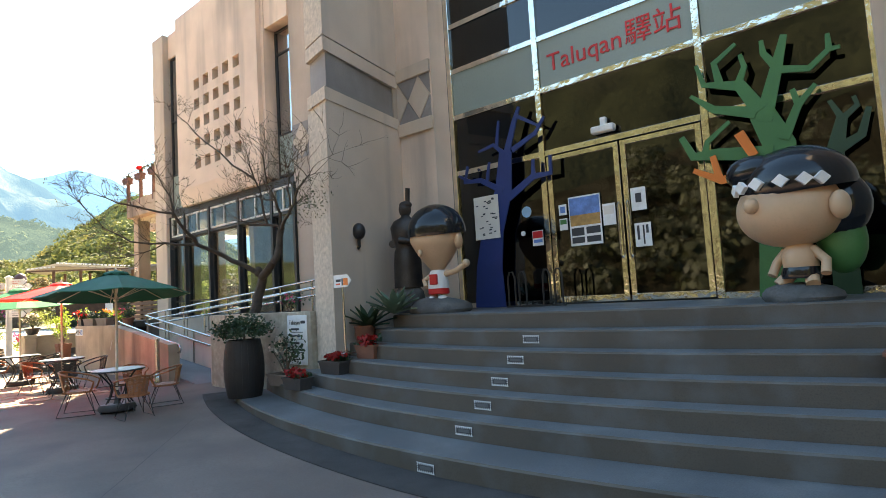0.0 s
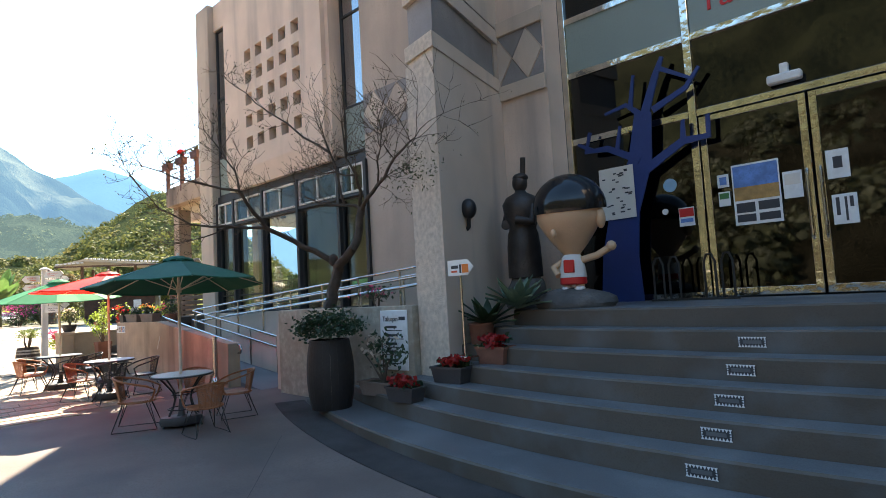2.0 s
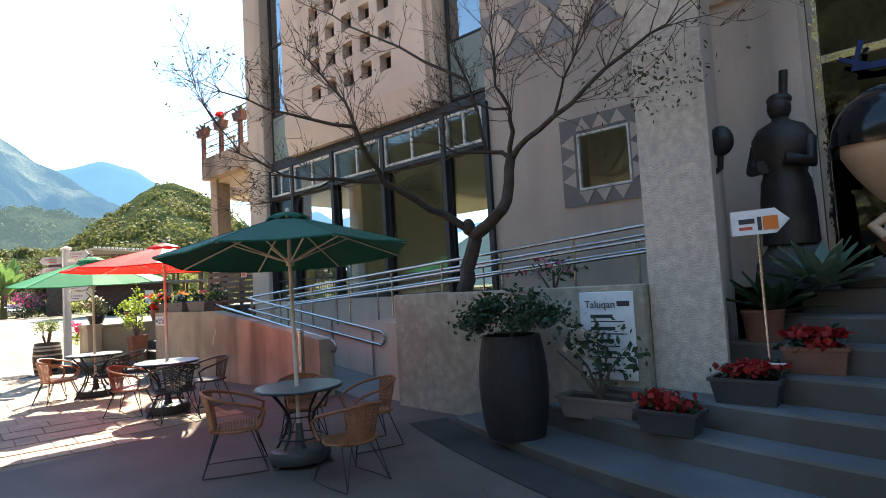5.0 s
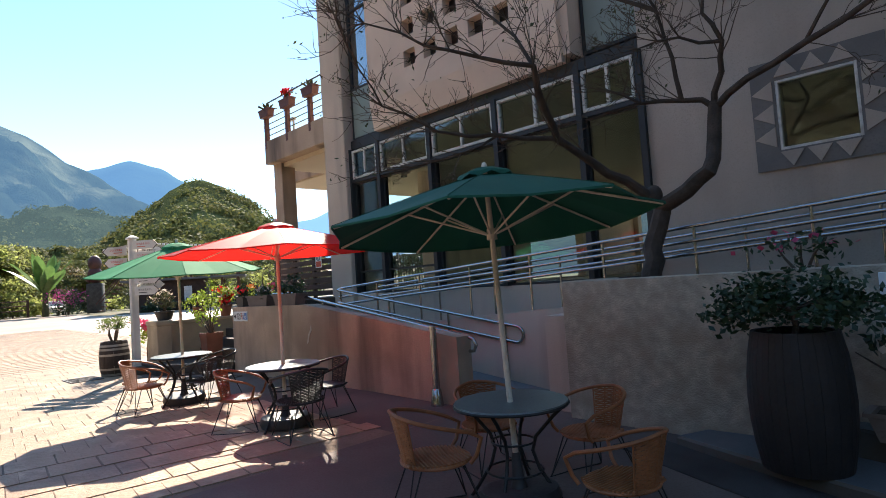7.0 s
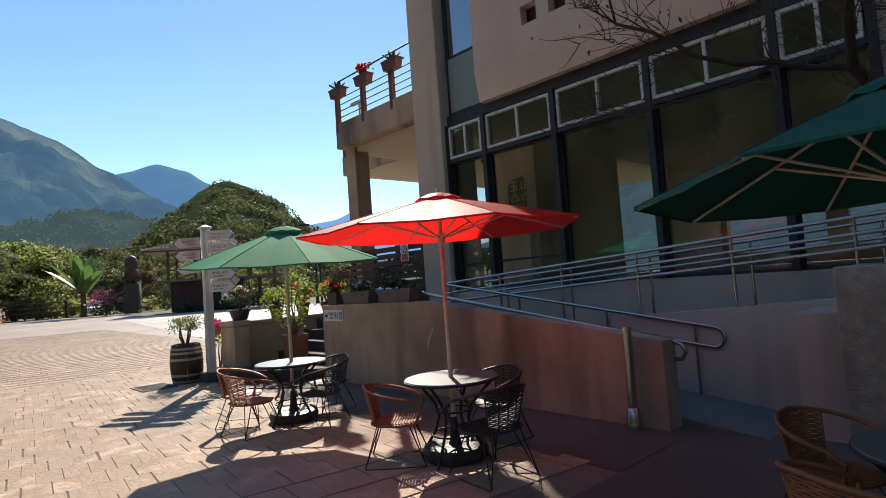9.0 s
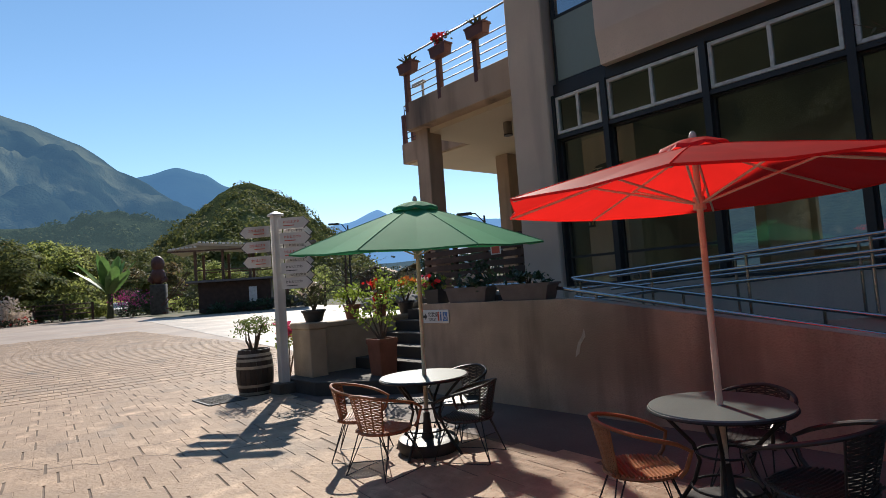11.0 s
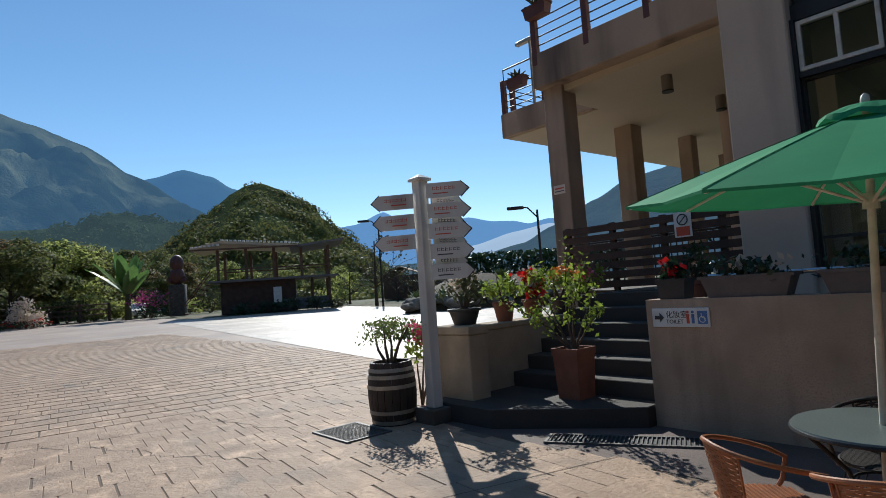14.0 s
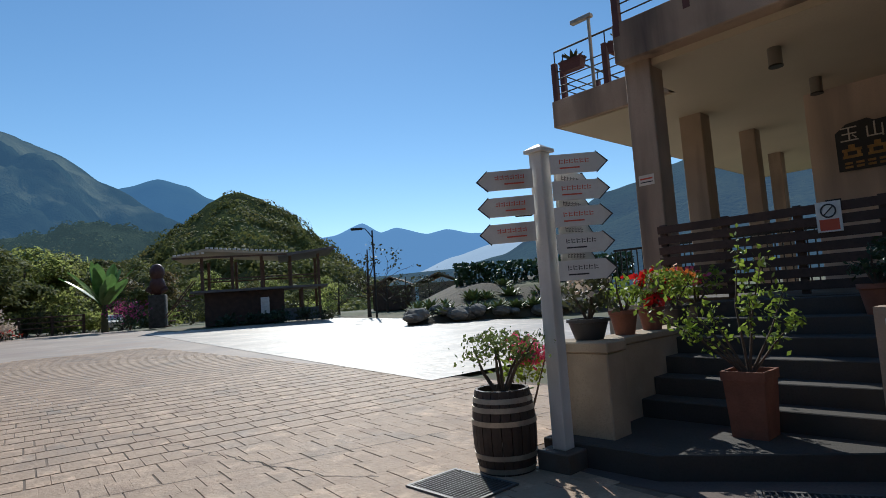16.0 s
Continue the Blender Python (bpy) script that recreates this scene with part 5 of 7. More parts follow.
# ---- entrance: lettering, cut-out trees, papers ----
th = thing("entrance_lettering", "red raised lettering on the teal panel over the doors", "sign", (-4.98, YE - 0.012, 5.28))
sheet_text("letters", "Taluqan", 0.44, pose(0, 0, 0) @ FACE_S, M_LETTER, th, 0.012)
sheet_text("letters", "驛站", 0.46, pose(1.42, 0, 0.02) @ FACE_S, M_LETTER, th, 0.012)


def branch(bm, pts, w0, w1, y, t=0.03):
    """A flat cut-out branch along (x, z) points."""
    n = len(pts) - 1
    left, right = [], []
    for i, p in enumerate(pts):
        a, b = Vector(pts[max(0, i - 1)]), Vector(pts[min(n, i + 1)])
        d = (b - a).normalized()
        w = (w0 + (w1 - w0) * i / n) / 2
        left.append((p[0] - d.y * w, p[1] + d.x * w))
        right.append((p[0] + d.y * w, p[1] - d.x * w))
    prism(bm, left + right[::-1], t, Matrix.Translation((0, y, 0)) @ FACE_S)


th = thing("blue_cutout_tree", "cobalt blue flat cut-out tree standing before the glass", "decoration")
bm = bmesh.new()
branch(bm, [(-6.4, 1.2), (-6.38, 1.9), (-6.25, 2.6), (-5.95, 3.3), (-5.85, 4.0)], 0.68, 0.26, 8.66)
part("trunk", bm, M_BLUETREE, th)
for i, (pts, w0, w1) in enumerate(([[(-5.85, 3.9), (-5.62, 4.5), (-5.5, 4.75)], 0.2, 0.07], [[(-5.7, 4.0), (-5.2, 4.2), (-5.0, 4.45)], 0.14, 0.06], [[(-5.95, 3.1), (-5.3, 3.45), (-4.95, 3.45), (-4.94, 3.75)], 0.2, 0.07],
                              [[(-5.3, 3.42), (-5.28, 3.75)], 0.12, 0.06], [[(-5.95, 3.3), (-6.45, 3.58), (-6.82, 3.6), (-6.73, 3.9)], 0.16, 0.07], [[(-6.3, 3.5), (-6.22, 3.88)], 0.1, 0.05],
                              [[(-5.85, 3.95), (-6.1, 4.18), (-6.45, 4.12)], 0.13, 0.05], [[(-6.03, 4.13), (-5.95, 4.6)], 0.1, 0.05], [[(-5.57, 4.6), (-5.1, 4.3)], 0.1, 0.05], [[(-6.7, 3.6), (-6.95, 3.75)], 0.1, 0.05])):
    bm = bmesh.new()
    branch(bm, pts, w0 * 0.72, w1 * 0.8, 8.655 - 0.0012 * i)
    part("branch", bm, M_BLUETREE, th)
th = thing("green_cutout_tree", "green flat cut-out tree standing before the glass", "decoration")
bm = bmesh.new()
branch(bm, [(-1.66, 1.2), (-1.6, 2.4), (-1.52, 3.2), (-1.72, 3.75)], 0.55, 0.3, 8.66)
part("trunk", bm, M_GREENTREE, th)
for i, (pts, w0, w1) in enumerate(([[(-1.68, 3.55), (-1.47, 4.2), (-1.34, 4.63)], 0.22, 0.08], [[(-1.47, 4.24), (-1.6, 4.46), (-1.61, 4.64)], 0.11, 0.05], [[(-1.45, 4.19), (-1.1, 4.1), (-0.87, 4.28), (-0.75, 4.27)], 0.1, 0.05], [[(-0.87, 4.26), (-0.87, 4.48)], 0.08, 0.05],
                              [[(-1.7, 3.7), (-1.92, 4.11), (-2.17, 4.18), (-2.22, 4.51), (-1.92, 4.7)], 0.2, 0.05], [[(-1.93, 4.14), (-1.84, 4.35), (-1.88, 4.53)], 0.1, 0.05], [[(-2.15, 4.18), (-2.38, 4.24), (-2.46, 4.55)], 0.1, 0.05],
                              [[(-1.75, 3.68), (-2.28, 3.86), (-2.57, 4.13)], 0.16, 0.05], [[(-1.46, 3.25), (-1.26, 3.67), (-1.31, 3.88)], 0.13, 0.06], [[(-1.26, 3.66), (-1.05, 3.88)], 0.09, 0.05],
                              [[(-1.6, 3.1), (-2.3, 3.22), (-2.61, 3.25), (-2.75, 3.56)], 0.2, 0.08], [[(-2.45, 3.24), (-2.4, 3.42), (-2.09, 3.64)], 0.1, 0.05])):
    bm = bmesh.new()
    branch(bm, pts, w0, w1, 8.655 - 0.0012 * i)
    part("branch", bm, M_GREENTREE, th)
th = thing("orange_cutout_twigs", "orange flat cut-out twigs beside the green tree", "decoration")
for pts, w0, w1 in (([(-1.9, 2.88), (-2.26, 2.84), (-2.61, 3.04)], 0.15, 0.07), ([(-2.27, 2.84), (-2.34, 3.2)], 0.1, 0.08), ([(-1.82, 3.1), (-1.98, 3.45)], 0.12, 0.13)):
    bm = bmesh.new()
    branch(bm, pts, w0, w1, 8.6 + 0.002 * len(pts))
    part("twig", bm, M_ORANGE, th)
th = thing("dark_green_cutout_tree", "small dark green flat cut-out tree before the glass", "decoration")
M_DKGREEN = mat("dark_green_board", (0.02, 0.06, 0.025), 0.5, vary=0.12, bump=0.03)
for i, (pts, w0, w1) in enumerate(([[(-0.96, 1.2), (-0.94, 2.95), (-0.82, 3.4)], 0.3, 0.12], [[(-0.82, 3.38), (-0.93, 3.64)], 0.08, 0.05], [[(-0.82, 3.38), (-0.65, 3.51), (-0.68, 3.63)], 0.08, 0.05], [[(-0.91, 3.0), (-0.64, 3.14), (-0.54, 3.46)], 0.14, 0.06])):
    bm = bmesh.new()
    branch(bm, pts, w0, w1, 8.7 - 0.0012 * i)
    part("branch", bm, M_DKGREEN, th)


def flat(name, label, x0, x1, z0, z1, y, m, bars=(), category="notice"):
    th = thing(name, label, category, (x0, y, z0))
    w, h = x1 - x0, z1 - z0
    part("sheet", boxes(((0, -0.006, 0), (w, 0.0, h)), bevel=0.001), m, th)
    for a, b, c, d, bmat in bars:
        part("print_bar", boxes(((a * w, -0.009, c * h), (b * w, -0.0055, d * h))), bmat, th)
    return th


rb = random.Random(3)
flat("paper_map", "pale paper map with small dark marks on the blue tree", -6.62, -6.06, 2.46, 3.26, 8.61, M_PAPER, [(x, x + 0.09, z, z + 0.025, M_INK) for x, z in [(rb.uniform(0.08, 0.85), rb.uniform(0.06, 0.92)) for _ in range(34)]], "map")
flat("poster", "landscape poster with blue sky on the glass door", -4.76, -4.18, 2.17, 3.0, YE - 0.035, M_SIGN, [(0.03, 0.97, 0.62, 0.97, M_BLUEP), (0.03, 0.97, 0.4, 0.62, M_OCHRE), (0.05, 0.45, 0.2, 0.36, M_INK), (0.52, 0.95, 0.22, 0.36, M_INK), (0.05, 0.45, 0.05, 0.17, M_INK), (0.52, 0.95, 0.05, 0.17, M_INK)], "poster")
flat("notice", "small white notice on the glass door", -4.15, -3.93, 2.45, 2.8, YE - 0.035, M_SIGN, [(0.1, 0.9, 0.5, 0.9, M_PAPER)])
flat("notice", "white notice with a dark drawing on the door", -3.66, -3.42, 2.62, 2.98, YE - 0.035, M_SIGN, [(0.3, 0.7, 0.35, 0.75, M_INK)])
flat("notice", "white notice with dark columns of print on the door", -3.64, -3.38, 2.05, 2.42, YE - 0.035, M_SIGN, [(0.15, 0.3, 0.3, 0.9, M_INK), (0.5, 0.6, 0.1, 0.9, M_INK), (0.7, 0.85, 0.55, 0.9, M_INK)])
flat("notice", "small pale blue notice on the door", -4.95, -4.8, 2.72, 2.9, YE - 0.035, M_SIGN, [(0.2, 0.8, 0.2, 0.8, M_BLUEP)])
flat("notice", "small green and white notice on the door", -4.95, -4.8, 2.46, 2.66, YE - 0.035, M_SIGN, [(0.1, 0.9, 0.5, 0.9, M_GREENTREE)])
flat("notice", "red and white notice on the entrance glass", -5.52, -5.3, 2.25, 2.52, YE - 0.02, M_SIGN, [(0.04, 0.96, 0.5, 0.95, M_LETTER), (0.1, 0.9, 0.2, 0.4, M_BLUEP)])
for x, z, r, m, w in ((-5.62, 2.88, 0.1, M_BLUEP, "round pale blue sticker on the glass"), (-5.72, 2.5, 0.045, M_SIGN, "small round white sticker on the glass")):
    tagged(part("sticker", made(cyl, (x, YE - 0.012, z), (x, YE - 0.002, z), r, n=24), mat("sticker_blue", (0.3, 0.5, 0.65), 0.5, vary=0.1) if m is M_BLUEP else m), w, "sticker")


# ---- statues: plain shapes, one mesh each ----
def statue_mesh(name, label, at, rz, builders):
    """One mesh whose slots hold the paint colours; no features."""
    bm = bmesh.new()
    mats = []
    for fn, m in builders:
        old = set(bm.faces)
        fn(bm)
        if m not in mats:
            mats.append(m)
        for f in bm.faces:
            if f not in old:
                f.material_index = mats.index(m)
    me = bpy.data.meshes.new(name)
    bmesh.ops.recalc_face_normals(bm, faces=bm.faces)
    bm.to_mesh(me)
    bm.free()
    for m in mats:
        me.materials.append(m)
    for p in me.polygons:
        p.use_smooth = True
    me.set_sharp_from_angle(angle=radians(45))
    ob = new(name, me)
    ob.matrix_world = pose(*at, 0, 0, rz)
    return tagged(ob, label, "statue")


def rock(bm, rx, ry, h):
    for v in ball(bm, (0, 0, h * 0.2), 1, rx, ry, h * 0.8, 20, 10):
        v.co += v.co.normalized() * noise.noise(v.co * 4) * 0.05
        v.co.z = max(0.0, v.co.z)


def egg(bm, c, rx, ry, rz, taper, u=28, v=18):
    """A rounded head that narrows downwards."""
    for w in ball(bm, (0, 0, 0), 1, 1, 1, 1, u, v):
        k = 1 - taper * max(0, -w.co.z)
        w.co = Vector((c[0] + w.co.x * rx * k, c[1] + w.co.y * ry * k, c[2] + w.co.z * rz))


def hair(bm, c, rx, ry, rz, cut):
    """The upper cap of an egg, closed below."""
    e = bmesh.new()
    egg(e, c, rx, ry, rz, 0)
    bmesh.ops.bisect_plane(e, geom=e.verts[:] + e.edges[:] + e.faces[:], plane_co=(c[0], c[1], c[2] + cut), plane_no=(0, -0.12, 1), clear_inner=True)
    bmesh.ops.holes_fill(e, edges=[x for x in e.edges if x.is_boundary])
    me = bpy.data.meshes.new("cap")
    e.to_mesh(me)
    e.free()
    bm.from_mesh(me)
    bpy.data.meshes.remove(me)


F1 = [(lambda b: rock(b, 0.55, 0.4, 0.26), M_ROCK),
      (lambda b: egg(b, (0.0, 0, 1.2), 0.44, 0.42, 0.55, 0.5), M_SKIN),
      (lambda b: [ball(b, (0.43, -0.04, 1.16), 0.13, 0.5, 0.8, 1.1), ball(b, (-0.12, -0.36, 0.98), 0.055, 0.7, 0.8, 1.1)], M_SKIN),
      (lambda b: hair(b, (0.0, 0.04, 1.34), 0.5, 0.48, 0.47, -0.04), M_HAIR),
      (lambda b: lathe(b, [(0.15, 0.37), (0.18, 0.4), (0.17, 0.52), (0.13, 0.68), (0.08, 0.72)], 18), M_CLOTHWHITE),
      (lambda b: [box(b, (-0.07, -0.19, 0.46), (0.07, -0.14, 0.63), 0.01), lathe(b, [(0.16, 0.3), (0.18, 0.32), (0.175, 0.4)], 18)], M_LETTER),
      (lambda b: [cyl(b, (s * 0.09, 0, 0.22), (s * 0.09, 0, 0.36), 0.06, n=12) for s in (-1, 1)], M_SKIN),
      (lambda b: [ball(b, (s * 0.09, -0.04, 0.24), 0.08, 0.9, 1.4, 0.6) for s in (-1, 1)], M_CLOTHWHITE),
      (lambda b: [tube(b, [(0.12, 0, 0.62), (0.34, 0.0, 0.67), (0.5, -0.02, 0.75)], 0.05, 10), ball(b, (0.54, -0.03, 0.78), 0.066), tube(b, [(-0.13, 0, 0.62), (-0.25, -0.03, 0.54), (-0.17, -0.1, 0.43)], 0.045, 10)], M_SKIN)]
statue_mesh("statue_boy", "large-headed painted figure with glossy black hair on a rock", (-6.4, 7.22, 1.2), 14, F1)
F2 = [(lambda b: rock(b, 0.42, 0.34, 0.2), M_ROCK),
      (lambda b: egg(b, (-0.06, 0, 1.0), 0.54, 0.5, 0.42, -0.05), M_SKIN),
      (lambda b: [ball(b, (-0.16, -0.5, 1.04), 0.085), ball(b, (0.52, -0.1, 0.96), 0.15, 0.6, 0.8, 1.0)], M_SKIN),
      (lambda b: [hair(b, (0.0, 0.08, 1.25), 0.57, 0.56, 0.44, -0.06), ball(b, (0.26, 0.26, 1.0), 0.36, 1, 0.8, 1.05), ball(b, (-0.3, -0.2, 1.45), 0.24, 1.3, 1, 0.8)], M_HAIR),
      (lambda b: [prism(b, [(-0.08, 0), (0, -0.07), (0.08, 0), (0, 0.07)], 0.05, Matrix.Rotation(radians(a), 4, "Z") @ Matrix.Translation((0, -0.63 + 0.002 * abs(a), 1.24)) @ FACE_S) for a in (-38, -18, 2, 22, 42, 60)], M_CLOTHWHITE),
      (lambda b: [lathe(b, [(0.13, 0.28), (0.17, 0.34), (0.18, 0.5), (0.12, 0.62)], 16), tube(b, [(0.14, 0, 0.55), (0.27, 0, 0.42), (0.3, -0.08, 0.28)], 0.05, 10), tube(b, [(-0.14, 0, 0.55), (-0.25, -0.02, 0.42), (-0.27, -0.1, 0.28)], 0.05, 10), tube(b, [(-0.1, 0, 0.3), (-0.2, -0.1, 0.17)], 0.07, 10), tube(b, [(0.1, 0, 0.3), (0.17, -0.1, 0.17)], 0.07, 10)], M_SKIN),
      (lambda b: lathe(b, [(0.19, 0.24), (0.2, 0.3), (0.18, 0.36)], 16), M_HAIR),
      (lambda b: ball(b, (0.28, 0.3, 0.62), 0.3, 0.8, 0.7, 1.2), M_GREENTREE)]
statue_mesh("statue_figure", "large-headed painted figure with black hair and a white diamond headband", (-1.2, 7.28, 1.2), -22, F2)
FB = [(lambda b: rock(b, 0.34, 0.3, 0.55), M_ROCK),
      (lambda b: lathe(b, [(0.26, 0.45), (0.25, 0.9), (0.23, 1.1), (0.2, 1.18), (0.26, 1.35), (0.285, 1.55), (0.22, 1.66), (0.09, 1.73), (0.07, 1.78)], 20), M_BRONZE),
      (lambda b: [ball(b, (0, 0, 1.87), 0.125, 0.9, 0.95, 1.15), ball(b, (0, 0.02, 1.96), 0.12, 1, 1, 0.6), tube(b, [(-0.25, 0, 1.5), (-0.28, -0.08, 1.25), (-0.1, -0.24, 1.25)], 0.07, 10), tube(b, [(0.25, 0, 1.5), (0.28, -0.08, 1.25), (0.1, -0.24, 1.3)], 0.07, 10), cyl(b, (0.03, 0.04, 1.95), (0.06, 0.04, 2.26), 0.042, n=12)], M_BRONZE)]
statue_mesh("statue_bronze", "weathered dark bronze standing figure beside the entrance", (-7.36, 7.5, 1.2), -10, FB)
th = thing("wall_lamp", "dark round wall lamp on the fin's side", "lamp", (-7.8, 6.7, 2.62))
part("globe", made(ball, (0.09, -0.02, 0.06), 0.13, 0.9, 0.9, 1.15), M_BLACK, th, smooth=True)
part("bracket", made(tube, [(-0.03, 0.02, -0.25), (0.06, 0, -0.2), (0.08, -0.02, -0.06)], 0.03, 8), M_IRON, th, smooth=True)

# iron rack and small fittings at the entrance
th = thing("iron_rack", "black iron hoop rack standing before the entrance glass", "rack", (-5.75, 8.3, 1.2))
for i in range(4):
    x = 0.22 * i + (0.25 if i > 1 else 0)
    part("hoop", made(tube, [(x, 0, 0.02), (x, 0, 0.5), (x + 0.04, 0, 0.6), (x + 0.1, 0, 0.6), (x + 0.14, 0, 0.5), (x + 0.14, 0, 0.02)], 0.017, 8), M_IRON, th, smooth=True)
part("rail", boxes(((-0.05, -0.02, 0.0), (1.1, 0.02, 0.03))), M_IRON, th)
th = thing("security_camera", "small white device above the glass doors", "camera", (-4.0, YE - 0.1, 3.95))
part("body", boxes(((-0.2, -0.06, 0), (0.2, 0.06, 0.12)), bevel=0.02), M_SIGN, th)
part("bracket", boxes(((-0.05, 0.0, 0.1), (0.05, 0.08, 0.26)), bevel=0.01), M_SIGN, th)

# decals on the step risers
for i in range(6):
    r = RADII[i] + 0.004
    x = -4.08 + 0.02 * i
    a = math.asin((x - CX) / r)
    z = -0.28 + RISE * i + (0.1 if i else 0.075)
    th = thing("step_decal", "small dark decal with a white zigzag border on a step riser", "decal", (CX + r * math.sin(a), CY - r * math.cos(a), z), math.degrees(a), "decals on the steps")
    part("backing", boxes(((-0.12, -0.002, -0.05), (0.12, 0.004, 0.05))), M_INK, th)
    bm = bmesh.new()
    for k in range(9):
        xx = -0.108 + 0.027 * k
        for s in (-1, 1):
            prism(bm, [(xx - 0.0135, s * 0.048), (xx + 0.0135, s * 0.048), (xx, s * 0.022)], 0.002, Matrix.Translation((0, -0.002, 0)) @ FACE_S)
    for s in (-1, 1):
        for k in range(3):
            zz = -0.02 + 0.02 * k
            prism(bm, [(s * 0.115, zz - 0.008), (s * 0.115, zz + 0.008), (s * 0.098, zz)], 0.002, Matrix.Translation((0, -0.002, 0)) @ FACE_S)
    part("zigzag", bm, M_SIGN, th)["kind"] = "stuff"
    part("plate", boxes(((-0.078, -0.004, -0.016), (0.078, 0.0, 0.016))), M_TREAD, th)

# ---- terrace: fence, signs, lamps, pots ----
th = thing("slat_fence", "dark brown horizontal slat fence at the terrace edge", "fence", (-22.2, 8.3, 1.24))
for i in range(4):
    part("post", boxes(((0.02 + i * 0.86, 0.02, 0), (0.11 + i * 0.86, 0.09, 1.08)), bevel=0.004), M_WOOD, th)
for k in range(7):
    part("slat", boxes(((0, -0.012, 0.05 + 0.15 * k), (2.95, 0.018, 0.16 + 0.15 * k)), bevel=0.003), M_WOOD, th)
th = thing("no_smoking_sign", "small white no-smoking sign on the slat fence", "sign", (-20.2, 8.27, 1.95))
part("panel", boxes(((0, -0.008, 0), (0.26, 0.0, 0.36)), bevel=0.003), M_SIGN, th)
bm = made(tube, [(0.13 + 0.075 * math.cos(a), -0.011, 0.25 + 0.075 * math.sin(a)) for a in [2 * math.pi * i / 20 for i in range(20)]], 0.009, 5, True)
tube(bm, [(0.08, -0.011, 0.2), (0.18, -0.011, 0.3)], 0.007, 5)
part("symbol", bm, M_INK, th)
part("print_bar", boxes(((0.03, -0.011, 0.02), (0.23, -0.007, 0.15))), M_INKRED, th)
th = thing("wall_sign", "dark wooden wall sign with yellow and ochre characters at the terrace", "sign", (-20.86, 12.77, 3.24))
bm = bmesh.new()
prism(bm, [(0, 0.02), (1.55, 0.0), (1.56, 0.74), (1.1, 0.86), (0.6, 0.84), (0.5, 0.9), (0.18, 0.86), (0, 0.72)], 0.05, FACE_S)
part("panel", bm, M_INK, th)
for k, ch in enumerate("玉山"):
    sheet_text("character", ch, 0.31, pose(0.06 + 0.38 * k, -0.054, 0.56) @ FACE_S, M_PAPER, th, 0.004)
for x in (0.08, 0.46, 0.84):
    part("mark", boxes(((x, -0.058, 0.24), (x + 0.3, -0.049, 0.29)), ((x, -0.058, 0.36), (x + 0.3, -0.049, 0.41)), ((x + 0.02, -0.058, 0.29), (x + 0.08, -0.049, 0.36)), ((x + 0.22, -0.058, 0.29), (x + 0.28, -0.049, 0.36)), ((x + 0.1, -0.058, 0.41), (x + 0.2, -0.049, 0.48)), bevel=0.004), M_OCHRE, th)
for k in range(7):
    part("mark", boxes(((0.1 + 0.17 * k, -0.058, 0.06), (0.22 + 0.17 * k, -0.049, 0.1)), ((0.1 + 0.17 * k, -0.058, 0.13), (0.22 + 0.17 * k, -0.049, 0.17)), bevel=0.003), M_OCHRE, th)
flat("small_notice", "small dark notice under the wall sign", -21.15, -20.9, 2.62, 2.8, 12.79, M_INK, [(0.15, 0.4, 0.3, 0.7, M_PAPER), (0.6, 0.85, 0.3, 0.7, M_OCHRE)])
flat("column_notice", "small pale notice on the terrace column", -22.6, -22.35, 3.0, 3.16, 8.665, M_PAPER, [(0.1, 0.9, 0.55, 0.7, M_INKRED), (0.1, 0.9, 0.25, 0.35, M_INK)])
M_LAMPGREY = mat("lamp_grey", (0.2, 0.17, 0.14), 0.5, vary=0.15, bump=0.03)
for x, y, z in ((-20.84, 9.75, 4.85), (-20.85, 11.85, 4.85)):
    th = thing("ceiling_lamp", "grey-brown cylindrical lamp under the balcony soffit", "lamp", (x, y, z), 0, "soffit lamps")
    part("body", made(cyl, (0, 0, -0.28), (0, 0, 0.0), 0.095, n=20), M_LAMPGREY, th, smooth=True)
    part("rim", made(cyl, (0, 0, -0.3), (0, 0, -0.275), 0.1, n=20), M_IRON, th)

# balcony railing
def balcony_rail(p, q, z, label, n):
    p, q = Vector((*p, z)), Vector((*q, z))
    th = thing("balcony_railing", label, "railing")
    for k in range(n + 1):
        c = p.lerp(q, k / n)
        part("post", boxes((c + Vector((-0.055, -0.055, -0.22)), c + Vector((0.055, 0.055, 0.82))), bevel=0.008), M_REDWOOD, th)
    for h in (0.16, 0.32, 0.48, 0.64, 1.08):
        part("bar", made(tube, [p + Vector((0, 0.03, h)), q + Vector((0, 0.03, h))], 0.013 if h < 1 else 0.02, 6), M_IRON, th)
    for k in range(n + 1):
        c = p.lerp(q, k / n)
        part("stay", made(cyl, c + Vector((0, 0.03, 0.8)), c + Vector((0, 0.03, 1.08)), 0.012, n=6), M_IRON, th)


